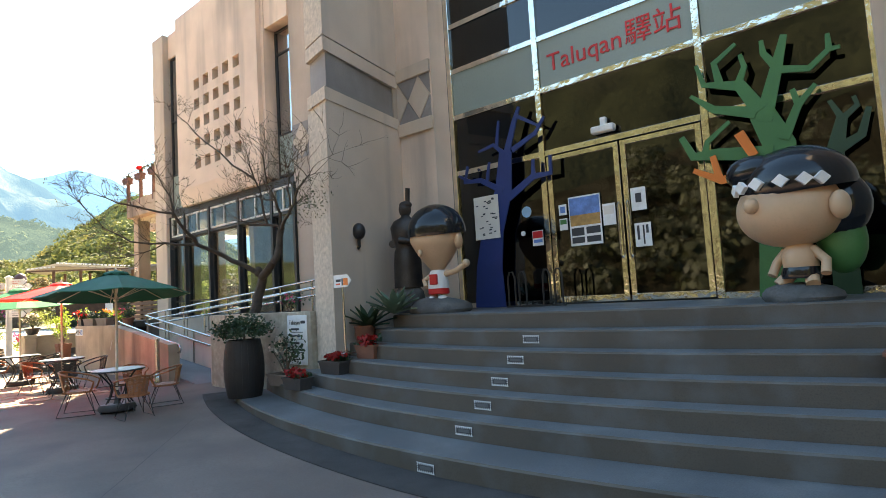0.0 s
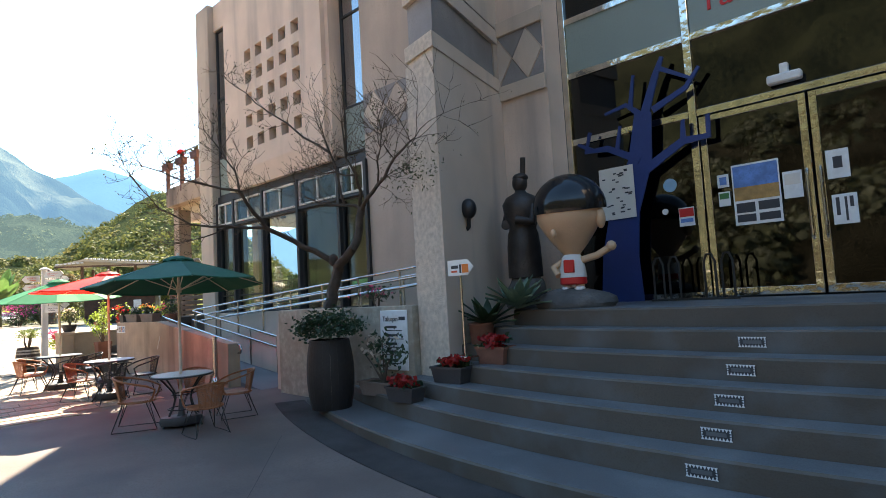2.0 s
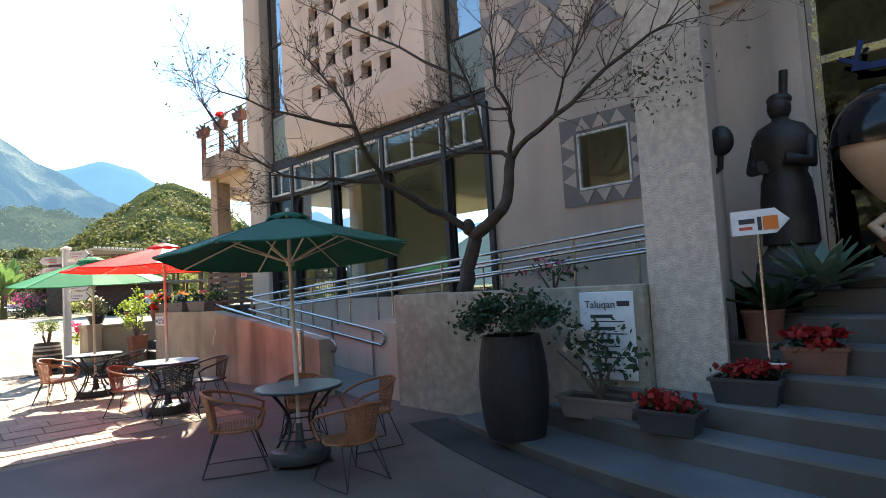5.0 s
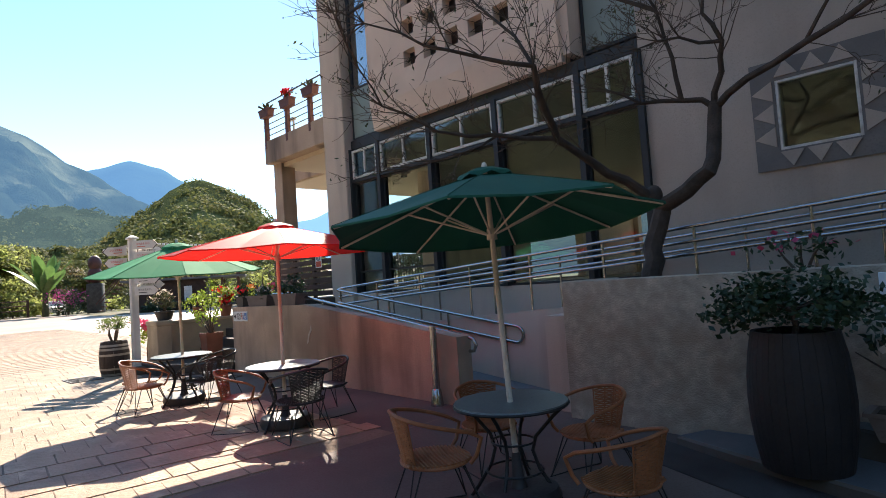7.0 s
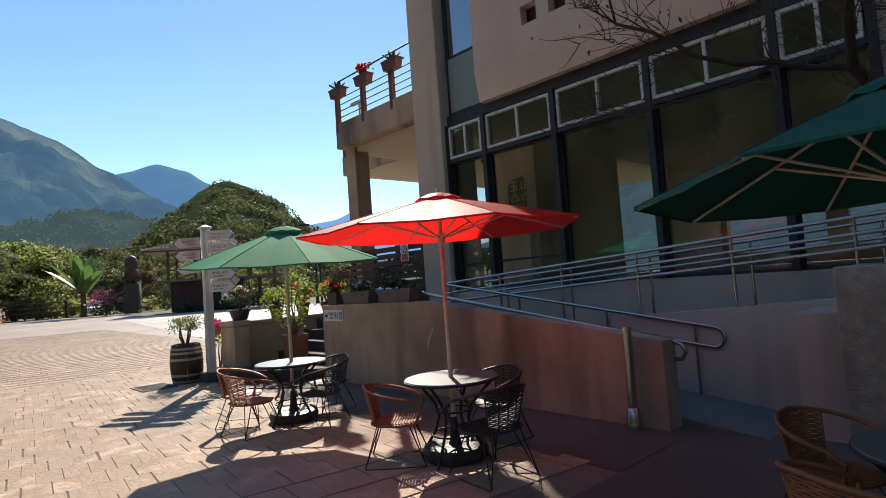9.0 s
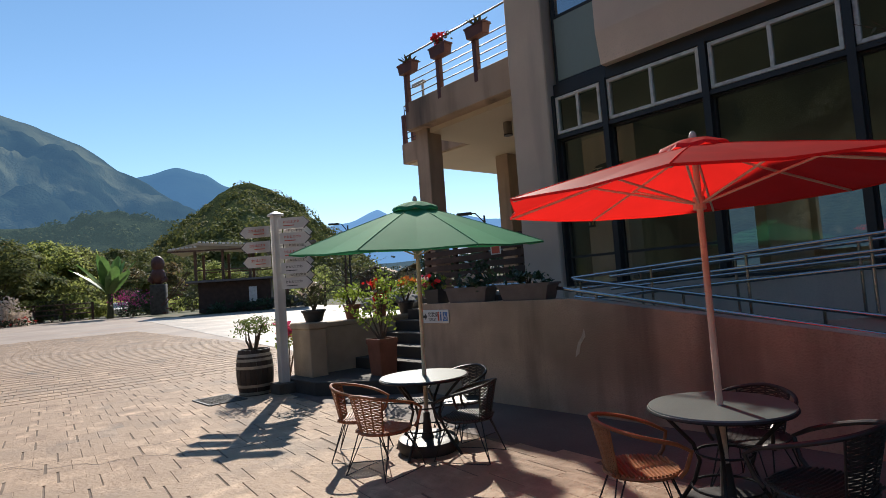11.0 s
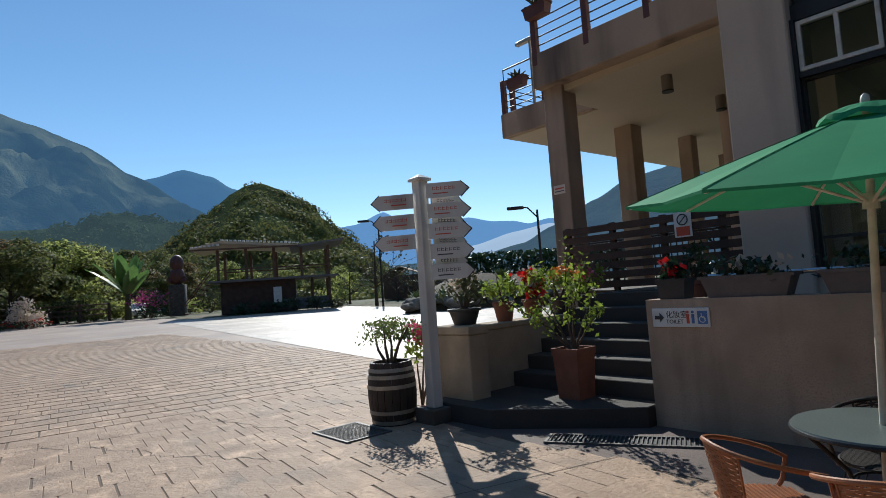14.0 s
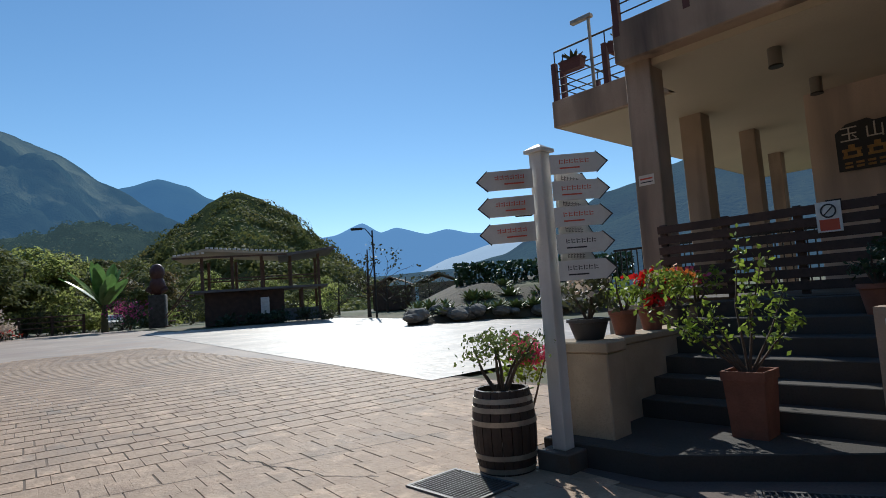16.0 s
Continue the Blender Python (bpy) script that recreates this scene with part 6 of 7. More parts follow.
balcony_rail((-22.62, 8.5), (-19.3, 8.5), 5.58, "brown posts and iron bars of the balcony railing", 3)
balcony_rail((-25.1, 10.3), (-22.7, 10.3), 5.4, "brown posts and iron bars of the far balcony railing", 2)
balcony_rail((-25.1, 10.6), (-25.1, 16), 5.4, "brown posts and iron bars of the balcony's side", 4)
for i, (x, y, z, fl) in enumerate(((-22.45, 8.44, 6.4, None), (-21.35, 8.44, 6.4, M_RED), (-20.25, 8.44, 6.4, None), (-24.6, 10.24, 6.1, None), (-23.5, 10.24, 6.1, None))):
    th = box_pot("railing_planter", "brown trough hung on the balcony railing", (x - 0.26, y - 0.13, z - 0.2), (x + 0.26, y + 0.08, z + 0.02), M_REDWOOD)
    th["group"] = "troughs on the balcony railing"
    if fl:
        plant("balcony_flowers", "red and pink flowers in a balcony trough", (x, y, z), [(0, 0, 0.2), (0.1, 0, 0.2)], (0, 0, 0.16), 0.26, 0.12, 0.13, 120, 0.035, M_LEAF_DRY, (fl, 120, 0.035))
    else:
        agave("balcony_plant", (x, y, z - 0.05), 0.3, 14, "spiky leaves in a balcony trough", M_LEAF_DRY)
th = thing("balcony_lamp", "pale floodlight on a short mast above the balcony", "lamp", (-24.2, 10.3, 5.4))
part("mast", made(cyl, (0, 0, 0), (0, 0, 1.5), 0.035, n=10), M_HOOP, th)
part("head", boxes(((-0.4, -0.06, 1.46), (0.08, 0.06, 1.54)), bevel=0.01), M_HOOP, th)

# pots along the stair wall and the ramp wall
POTS = [(-21.45, 5.2, 1.0, 0.2, 0.2, M_PLASTIC, M_LEAF_DRY, M_CREAM, "grey trough of pale cream flowers on the gate pier"),
        (-21.53, 6.0, 0.97, 0.15, 0.26, M_TERRA, M_LEAF, None, "terracotta pot of yellow-green leaves on the stair wall"),
        (-21.53, 6.6, 0.97, 0.15, 0.26, M_TERRA, M_LEAF, M_RED, "terracotta pot with red upright leaves on the stair wall"),
        (-21.53, 7.2, 0.97, 0.16, 0.24, M_PLASTIC, M_LEAF, M_ORANGEP, "dark pot of orange flowers on the stair wall"),
        (-21.53, 7.8, 0.97, 0.16, 0.24, M_PLASTIC, M_LEAF, M_PINKP, "dark pot of pink flowers on the stair wall"),
        (-19.5, 7.25, 1.048, 0.17, 0.3, M_TERRA, M_LEAF_DARK, None, "round terracotta pot on the stair")]
for x, y, z, r, h, pm, lm, fm, label in POTS:
    bm = bmesh.new()
    lathe(bm, [(r * 0.68, 0), (r * 0.95, h * 0.82), (r * 1.06, h * 0.84), (r * 1.06, h), (r * 0.9, h), (r * 0.85, h * 0.85)], 20)
    tagged(part("flower_pot", bm, pm, smooth=True), label, "plant pot", "pots on the stair wall").location = (x, y, z)
    plant("pot_plant", "leafy flowering plant growing in a pot" if fm else "dark leafy plant growing in a pot", (x, y, z + h * 0.8), [(-0.2, 0, 0.3), (0.2, 0.05, 0.35), (0, -0.1, 0.4), (0.1, 0.1, 0.25)], (0, 0, 0.3), 0.3, 0.3, 0.2, 330, 0.034, lm, (fm, 70, 0.034) if fm else None)
plant("cordyline", "upright red and white leaves above the stair wall", (-21.5, 6.6, 1.1), [(0, 0, 0.4)], (0, 0, 0.35), 0.12, 0.12, 0.2, 14, 0.11, M_RED, (M_CREAM, 8, 0.1))
M_STONE = mat("grey_brown_trough", (0.16, 0.125, 0.11), 0.7, vary=0.2, scale=5, bump=0.15)
for x0, x1, fm, label in ((-19.15, -18.85, M_RED, "black pot of red flowers on the ramp wall"), (-18.7, -17.9, M_CREAM, "grey trough of pale flowers on the ramp wall"), (-17.7, -16.9, None, "brown trough of low plants on the ramp wall")):
    box_pot("flower_trough", label, (x0, 5.74, 1.2), (x1, 5.96, 1.4), M_PLASTIC if x0 < -19 else M_STONE, "flower box")
    c = (x0 + x1) / 2
    plant("trough_flowers", "blooms over dark leaves in a trough" if fm else "low dark leaves in a trough", (c, 5.85, 1.36), [(0, 0, 0.15), (0.1, 0, 0.15)], (0, 0, 0.12), (x1 - x0) / 2, 0.15, 0.12, 240, 0.035, M_LEAF_DARK, (fm, 20, 0.05) if fm else None)

# drain grates
M_GRATE = mat("worn_grate_steel", (0.14, 0.13, 0.125), 0.6, 0.4, vary=0.25, scale=9, bump=0.2)
for x0, y0, x1, y1, rz, label in ((-22.2, 3.42, -21.45, 4.0, 0, "square steel drain grate beside the barrel"), (-19.95, 4.9, -18.45, 5.22, 27, "long steel drain grate before the stair")):
    th = thing("drain_grate", label, "grate", ((x0 + x1) / 2, (y0 + y1) / 2, gz(x0) + 0.004), rz)
    w, d = (x1 - x0) / 2, (y1 - y0) / 2
    # flat black plate stands for the shade down under the bars
    part("pit", boxes(((-w, -d, -0.008), (w, d, 0.003))), M_INK, th)
    part("frame", boxes(((-w, -d, 0), (w, -d + 0.03, 0.02)), ((-w, d - 0.03, 0), (w, d, 0.02)), ((-w, -d + 0.03, 0), (-w + 0.03, d - 0.03, 0.02)), ((w - 0.03, -d + 0.03, 0), (w, d - 0.03, 0.02))), M_GRATE, th)
    n = int(2 * w / 0.04)
    for i in range(n - 1):
        part("bar", boxes(((-w + 0.04 + 0.04 * i, -d + 0.03, 0.004), (-w + 0.05 + 0.04 * i, d - 0.03, 0.018))), M_GRATE, th)


# ---- distance ----
def at(bearing, d, z=None):
    """A place d metres away at a bearing (degrees to the left of +y) from the square's edge."""
    x, y = -18.2 - d * math.sin(radians(bearing)), 0.33 + d * math.cos(radians(bearing))
    return Vector((x, y, gz(x, y) if z is None else z))


def smooth_profile(prof, b):
    for (a, u), (c, v) in zip(prof, prof[1:]):
        if a <= b <= c:
            f = (b - a) / (c - a)
            f = f * f * (3 - 2 * f) * 0.5 + f * 0.5
            return u + (v - u) * f
    return prof[0][1] if b < prof[0][0] else prof[-1][1]


def ridge(name, prof, d, near, material, label, rough=0.06, step=0.5, levels=14, seed=0):
    """A hill whose crest follows (bearing, slope) pairs, rising from near to d metres away."""
    bm = bmesh.new()
    b0, b1 = prof[0][0], prof[-1][0]
    n = int((b1 - b0) / step)
    g = []
    for i in range(n + 1):
        b = b0 + (b1 - b0) * i / n
        row = []
        top = smooth_profile(prof, b)
        for k in range(levels + 3):
            f = k / levels
            p = at(b, near + (d - near) * f, 0)
            q = noise.fractal(Vector((p.x, p.y, seed)) / (d * 0.09), 1.0, 2.0, 5)
            if f <= 1:
                h = d * top * f ** 1.1 * (1 + rough * q * 2.4 * (1 - f * 0.96)) + 1.0
            else:
                h = d * top * (1 - (f - 1) * 3)
            row.append(bm.verts.new((p.x, p.y, h * min(1.0, 0.02 + f * 8))))
        g.append(row)
    for p, q in zip(g, g[1:]):
        for k in range(levels + 2):
            bm.faces.new((p[k], p[k + 1], q[k + 1], q[k]))
    ob = part(name, bm, material, smooth=False)
    for p in ob.data.polygons:
        p.use_smooth = True
    return tagged(ob, label, "mountain", kind="structure")


# blue air and valley mist glow by emission in place of real haze
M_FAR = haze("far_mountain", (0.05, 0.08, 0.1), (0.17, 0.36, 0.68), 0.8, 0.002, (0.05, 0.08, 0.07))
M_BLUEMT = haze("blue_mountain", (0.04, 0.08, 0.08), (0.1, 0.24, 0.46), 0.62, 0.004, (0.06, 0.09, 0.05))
# the pale second colour paints sunlit ridges between the gullies
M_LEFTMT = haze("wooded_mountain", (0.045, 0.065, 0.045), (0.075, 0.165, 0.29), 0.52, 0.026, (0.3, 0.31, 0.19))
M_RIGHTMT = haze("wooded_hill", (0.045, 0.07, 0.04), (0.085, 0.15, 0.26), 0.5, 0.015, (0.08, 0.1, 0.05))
# mound's slope is coloured dark, as the shade between its crowns
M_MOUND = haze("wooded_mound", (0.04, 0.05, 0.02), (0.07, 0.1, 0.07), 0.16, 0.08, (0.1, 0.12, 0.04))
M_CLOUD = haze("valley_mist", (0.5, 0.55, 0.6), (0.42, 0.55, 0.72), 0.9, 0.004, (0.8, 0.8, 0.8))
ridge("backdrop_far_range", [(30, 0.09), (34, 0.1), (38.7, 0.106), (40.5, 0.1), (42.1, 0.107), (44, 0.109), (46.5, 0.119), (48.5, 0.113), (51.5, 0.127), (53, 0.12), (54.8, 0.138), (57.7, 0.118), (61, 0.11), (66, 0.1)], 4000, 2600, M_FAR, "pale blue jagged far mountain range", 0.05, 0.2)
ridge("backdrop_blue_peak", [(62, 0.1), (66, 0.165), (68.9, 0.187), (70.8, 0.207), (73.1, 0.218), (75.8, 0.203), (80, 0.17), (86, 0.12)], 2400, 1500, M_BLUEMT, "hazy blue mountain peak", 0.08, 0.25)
ridge("backdrop_left_mountain", [(66, 0.05), (68, 0.1), (72.3, 0.156), (76.7, 0.204), (80.7, 0.247), (84.5, 0.278), (90, 0.31), (97, 0.35), (105, 0.38), (115, 0.33), (122, 0.28), (140, 0.24)], 1100, 420, M_LEFTMT, "wooded mountainside with gullies, light ridges put into the colour", 0.3, 0.25, 40, 3)
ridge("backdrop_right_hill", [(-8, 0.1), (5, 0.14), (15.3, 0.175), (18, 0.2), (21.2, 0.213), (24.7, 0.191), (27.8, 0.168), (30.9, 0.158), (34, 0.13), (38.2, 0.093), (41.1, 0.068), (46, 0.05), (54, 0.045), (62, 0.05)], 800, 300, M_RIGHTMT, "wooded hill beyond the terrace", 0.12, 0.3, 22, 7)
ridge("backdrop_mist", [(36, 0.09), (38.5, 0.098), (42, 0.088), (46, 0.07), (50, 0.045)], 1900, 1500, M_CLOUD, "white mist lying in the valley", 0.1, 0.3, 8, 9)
MOUND = [(52, 0.02), (54.5, 0.04), (55.7, 0.055), (56.7, 0.072), (58.1, 0.1), (59.5, 0.118), (60.8, 0.142), (61.8, 0.164), (62.8, 0.174), (64.5, 0.189), (66.2, 0.199), (67.5, 0.195), (68.8, 0.183), (70.1, 0.164), (71.4, 0.144), (72.7, 0.118), (74, 0.1), (76, 0.09), (82, 0.085), (100, 0.08), (125, 0.08)]
SPUR = [(70, 0.1), (72, 0.12), (74.5, 0.136), (76.2, 0.142), (77.9, 0.151), (79.5, 0.146), (82, 0.13), (85, 0.125), (90, 0.12), (100, 0.11), (110, 0.1)]
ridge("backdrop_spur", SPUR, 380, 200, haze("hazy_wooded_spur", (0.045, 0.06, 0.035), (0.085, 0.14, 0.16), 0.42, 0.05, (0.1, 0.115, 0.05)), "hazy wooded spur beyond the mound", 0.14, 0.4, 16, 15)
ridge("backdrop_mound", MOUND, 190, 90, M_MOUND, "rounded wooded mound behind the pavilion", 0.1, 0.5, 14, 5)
# unseen slope, its woods coloured dark for the windows to mirror
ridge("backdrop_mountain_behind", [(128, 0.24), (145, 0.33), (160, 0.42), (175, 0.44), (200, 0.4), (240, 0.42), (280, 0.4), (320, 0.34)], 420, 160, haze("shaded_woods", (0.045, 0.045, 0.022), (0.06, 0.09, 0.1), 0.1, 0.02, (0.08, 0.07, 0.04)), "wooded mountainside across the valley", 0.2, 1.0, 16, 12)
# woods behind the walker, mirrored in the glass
# bank coloured dark, as the shade in the gaps between its crowns
ridge("backdrop_woods_behind", [(150, 0.2), (180, 0.3), (200, 0.34), (225, 0.34), (250, 0.32), (280, 0.3), (300, 0.2)], 75, 28, haze("woods_gap_shade", (0.05, 0.042, 0.027), (0.1, 0.1, 0.05), 0.02, 0.3, (0.11, 0.095, 0.065)), "sunlit wooded bank facing the building", 0.25, 1.0, 14, 2)

M_WOODLEAF = mat("woodland_leaves", (0.2, 0.215, 0.07), 0.75, vary=0.45, scale=0.22, fine=1.0, bump=0, island=0.3, translucent=0.38, second=(0.24, 0.2, 0.07), spec=0.2)
M_BELTLEAF = mat("garden_leaves", (0.38, 0.42, 0.13), 0.6, vary=0.35, scale=0.4, fine=3, bump=0, island=0.4, translucent=0.8, second=(0.23, 0.22, 0.07))


def crowns(name, places, n, size, material, label, rng):
    """Joined crowns of many leaves: each place is (x, y, z, radius)."""
    pts, norms = [], []
    for x, y, z, r in places:
        for i in range(n):
            d = Vector((rng.gauss(0, 1), rng.gauss(0, 1), abs(rng.gauss(0, 1)) * 0.9)).normalized() * r * rng.uniform(0.74, 1.0)
            pts.append(Vector((x, y, z)) + d)
            norms.append(d.normalized())
    ob = cards(name, pts, size, material, None, rng, 0.3, 0.8, norms)
    return tagged(ob, label, "woods", kind="stuff")


rng = random.Random(21)
places, spur = [], []
for i in range(900):
    b = rng.uniform(53, 104)
    f = rng.uniform(0.0, 1.02) ** 0.8
    p = at(b, 90 + 100 * f, 0)
    h = 190 * smooth_profile(MOUND, b) * f ** 1.1 + 3.2 * noise.noise(Vector((p.x, p.y, 4.0)) / 13)
    r = rng.uniform(2.2, 3.6) if rng.random() < 0.65 else rng.uniform(4.0, 6.0)
    places.append((p.x, p.y, h - 0.35 * r, r))
for i in range(230):
    b = rng.uniform(70, 100)
    f = rng.uniform(0.1, 1.0)
    p = at(b, 200 + 180 * f, 0)
    spur.append((p.x, p.y, 380 * smooth_profile(SPUR, b) * f ** 1.1 - 2, rng.uniform(4, 8)))
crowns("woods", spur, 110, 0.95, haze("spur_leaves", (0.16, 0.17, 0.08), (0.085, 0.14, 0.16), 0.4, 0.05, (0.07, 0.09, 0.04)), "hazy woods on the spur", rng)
crowns("woods", places, 300, 0.4, M_WOODLEAF, "dense mixed woods covering the mound", rng)
places = []
for i in range(220):
    b = rng.uniform(165, 290)
    f = rng.uniform(0, 1)
    p = at(b, 28 + 46 * f, 0)
    places.append((p.x, p.y, 26 * f * 0.85, rng.uniform(1.8, 3.4)))
crowns("woods", places, 150, 0.34, mat("sunny_woodland_leaves", (0.13, 0.13, 0.06), 0.6, vary=0.5, scale=0.3, fine=2, bump=0, island=0.5, translucent=0.3), "sunlit woods facing the building", rng)


def tree_model(name, label, pos, height, spread, leaves, leaf, leaf_mat, seed, group="", bare=0.0):
    """A tapered trunk with limbs and an uneven crown of small leaves."""
    rng = random.Random(seed)
    th = thing(name, label, "tree", pos, 0, group)
    bm, tips = bmesh.new(), []
    fork = height * 0.24
    tube(bm, [(0, 0, 0), (0.05 * height * rng.uniform(-0.4, 0.4), 0.02, fork * 0.6), (0.0, 0.0, fork), (0.02 * height, 0, height * 0.7)], 0.1, 8, radii=[height * 0.022, height * 0.018, height * 0.015, height * 0.006])
    for k in range(9):
        a = 2.4 * k + rng.uniform(-0.3, 0.3)
        z = fork * rng.uniform(0.75, 1.7)
        d = Vector((math.cos(a), math.sin(a), rng.uniform(0.25, 0.9))).normalized()
        grow(bm, tips, Vector((0, 0, z)), d, spread * rng.uniform(0.4, 0.62), height * 0.007, 2 if bare else 1, rng)
    part("trunk", bm, M_BARK, th)
    pts, norms = [], []
    shelves = tips if bare else [rng.choice(tips) + Vector((0, 0, rng.uniform(-0.1, 0.08) * height)) for _ in range(46)]
    for i in range(leaves):
        p = shelves[rng.randrange(len(shelves))]
        s = spread * (0.05 if bare else 0.11)
        q = Vector((rng.gauss(0, s), rng.gauss(0, s), rng.gauss(0, s * (0.6 if bare else 0.22))))
        q.z -= 0.25 * (q.x ** 2 + q.y ** 2) / max(s, 0.01) * 0.4
        pts.append(p + q)
        norms.append(Vector((q.x * 0.5 / s, q.y * 0.5 / s, 1.3)).normalized())
    cards("crown", pts, leaf, leaf_mat, th, rng, 0.3, 0.7, None if bare else norms)
    return th


t1 = tree_model("broadleaf_tree", "spreading broadleaf tree with layered yellow-green foliage", at(83, 66), 10.5, 7.0, 7600, 0.16, M_BELTLEAF, 31, "trees beyond the square")
t3 = tree_model("broadleaf_tree", "brown-tinged tree beyond the square", at(91, 63), 9.5, 6.0, 6000, 0.16, mat("autumn_leaves", (0.3, 0.2, 0.09), 0.6, vary=0.35, scale=0.4, fine=3, bump=0, island=0.6, translucent=0.6, second=(0.2, 0.2, 0.07)), 33, "trees beyond the square")
t2 = tree_model("broadleaf_tree", "dense green tree beyond the square", at(77, 72), 9.0, 6.0, 8000, 0.15, M_WOODLEAF, 32, "trees beyond the square")
rng = random.Random(8)
for b, d, s, src in ((80, 70, 0.9, t1), (86, 60, 1.05, t2), (89.5, 66, 1.1, t3), (74.5, 78, 0.85, t3), (71.5, 84, 0.75, t2), (69, 86, 0.8, t1), (66.5, 92, 0.75, t2), (63.8, 92, 0.7, t1), (61, 90, 0.62, t2), (58.6, 90, 0.6, t1), (93, 58, 1.0, t2), (97, 60, 1.2, t1), (82, 82, 1.1, t2), (101, 55, 1.1, t2)):
    copy_thing(src, Matrix.Translation(at(b, d)) @ Matrix.Rotation(rng.uniform(0, 6.28), 4, "Z") @ Matrix.Diagonal((s, s, s * rng.uniform(0.9, 1.1), 1)))
b1 = tree_model("bare_roadside_tree", "slender half-bare tree beside the square", at(54.6, 46), 7.6, 4.2, 260, 0.12, M_LEAF_DRY, 41, "half-bare trees", 1.0)
for b, d, s in ((51, 52, 0.6), (48.6, 55, 0.62), (46, 56, 0.6), (52.8, 58, 0.65), (44, 55, 0.55), (57.5, 56, 0.6)):
    copy_thing(b1, Matrix.Translation(at(b, d)) @ Matrix.Rotation(b, 4, "Z") @ Matrix.Diagonal((s * 1.3, s * 1.3, s, 1)))


def shrub(name, label, pos, rx, h, n, leaf, m, rng, flowers=None):
    th = thing(name, label, "shrub", pos)
    part("stems", stems((0, 0, 0), [(rng.uniform(-rx, rx) * 0.6, rng.uniform(-rx, rx) * 0.6, h * 0.7) for _ in range(6)], 0.02, rng), M_TWIG, th)
    cards("leaves", bush_points((0, 0, h * 0.5), rx, rx, h * 0.5, n, rng, 12), leaf, m, th, rng)
    if flowers:
        cards("blossom", bush_points((0, 0, h * 0.62), rx, rx, h * 0.4, n // 2, rng, 8), leaf * 0.9, flowers, th, rng)
    return th


rng = random.Random(14)
for b in range(58, 104, 2):
    d = 64 + rng.uniform(-3, 6)
    shrub("garden_shrub", "dark green garden shrub at the square's edge", at(b + rng.uniform(-0.6, 0.6), d), rng.uniform(1.4, 2.2), rng.uniform(1.6, 3.2), 800, 0.14, rng.choice((M_BELTLEAF, M_BELTLEAF, M_LEAF_DRY)), rng)["group"] = "shrubs along the square"
shrub("magenta_shrub", "magenta flowering bougainvillea bush", at(75.6, 54), 1.5, 2.7, 800, 0.11, M_LEAF_DARK, rng, mat("magenta_petals", (0.6, 0.08, 0.3), 0.5, vary=0.2, bump=0, island=0.3, translucent=0.3))
shrub("magenta_shrub", "purple flowering bush below the pavilion stair", at(66.8, 52), 1.2, 1.6, 320, 0.12, M_LEAF_DARK, rng, mat("mauve_petals", (0.4, 0.12, 0.25), 0.5, vary=0.2, bump=0, island=0.3, translucent=0.3))
shrub("white_shrub", "pale flowering bush at the road's edge", at(85, 53), 1.3, 2.5, 1100, 0.11, M_CREAM, rng)
shrub("red_bed", "low red flower bed at the road's edge", at(85.4, 53), 2.0, 0.8, 400, 0.1, M_LEAF_DARK, rng, M_RED)
th = thing("garden_fence", "low weathered timber rail fence along the garden", "fence")
ends = [at(b, 60 - 0.12 * (b - 79)) for b in (79, 81.2, 83.4, 85.6, 87.8, 90, 92.2, 94.4)]
for p in ends:
    part("post", boxes((p + Vector((-0.1, -0.1, -0.1)), p + Vector((0.1, 0.1, 1.7)))), M_WOOD, th)
for p, q in zip(ends, ends[1:]):
    for z in (0.7, 1.15, 1.6):
        part("rail", made(cyl, p + Vector((0, 0, z)), q + Vector((0, 0, z)), 0.06, n=6), M_PAV, th)

# banana plant
th = thing("banana_plant", "tall banana plant with broad torn green leaves", "plant", at(77.5, 56))
rng = random.Random(17)
part("stem", made(cyl, (0, 0, 0), (0.1, 0, 2.4), 0.3, 0.2, 12), M_LEAF_DRY, th)
for i in range(13):
    a = 2.4 * i
    u = Vector((math.cos(a), math.sin(a), 0))
    side = Vector((-u.y, u.x, 0))
    L = rng.uniform(3.2, 4.3)
    lean = rng.uniform(0.12, 0.7)
    bm = bmesh.new()
    rows = []
    for f, w in ((0, 0.07), (0.25, 0.5), (0.55, 0.62), (0.85, 0.42), (1, 0.05)):
        c = u * L * f * math.sin(lean) * (1 + 0.3 * f) + Vector((0, 0, 2.0 + L * f * math.cos(lean) - 0.8 * f * f * lean))
        rows.append([bm.verts.new(c - side * w), bm.verts.new(c - Vector((0, 0, 0.1 * f))), bm.verts.new(c + side * w)])
    for p, q in zip(rows, rows[1:]):
        for k in range(2):
            bm.faces.new((p[k], p[k + 1], q[k + 1], q[k]))
    part("leaf", bm, mat("banana_leaf", (0.12, 0.22, 0.06), 0.4, vary=0.25, bump=0, translucent=0.4) if i == 0 else bpy.data.materials["banana_leaf"], th)

# far statue on a pedestal
SG = [(lambda b: box(b, (-0.75, -0.6, 0), (0.75, 0.6, 2.5), 0.05), M_ROCK), (lambda b: [ball(b, (0, 0, 3.2), 0.75, 1, 0.9, 1.0), ball(b, (0, 0, 4.2), 0.68), tube(b, [(-0.5, 0, 3.2), (-0.85, -0.2, 2.9), (-0.4, -0.4, 2.7)], 0.2), tube(b, [(0.5, 0, 3.2), (0.85, -0.2, 2.9), (0.4, -0.4, 2.7)], 0.2)], M_REDWOOD)]
statue_mesh("statue_far", "round-headed brown figure on a dark stone pedestal", at(73.4, 57), 60, SG).scale = (0.9, 0.9, 1.16)

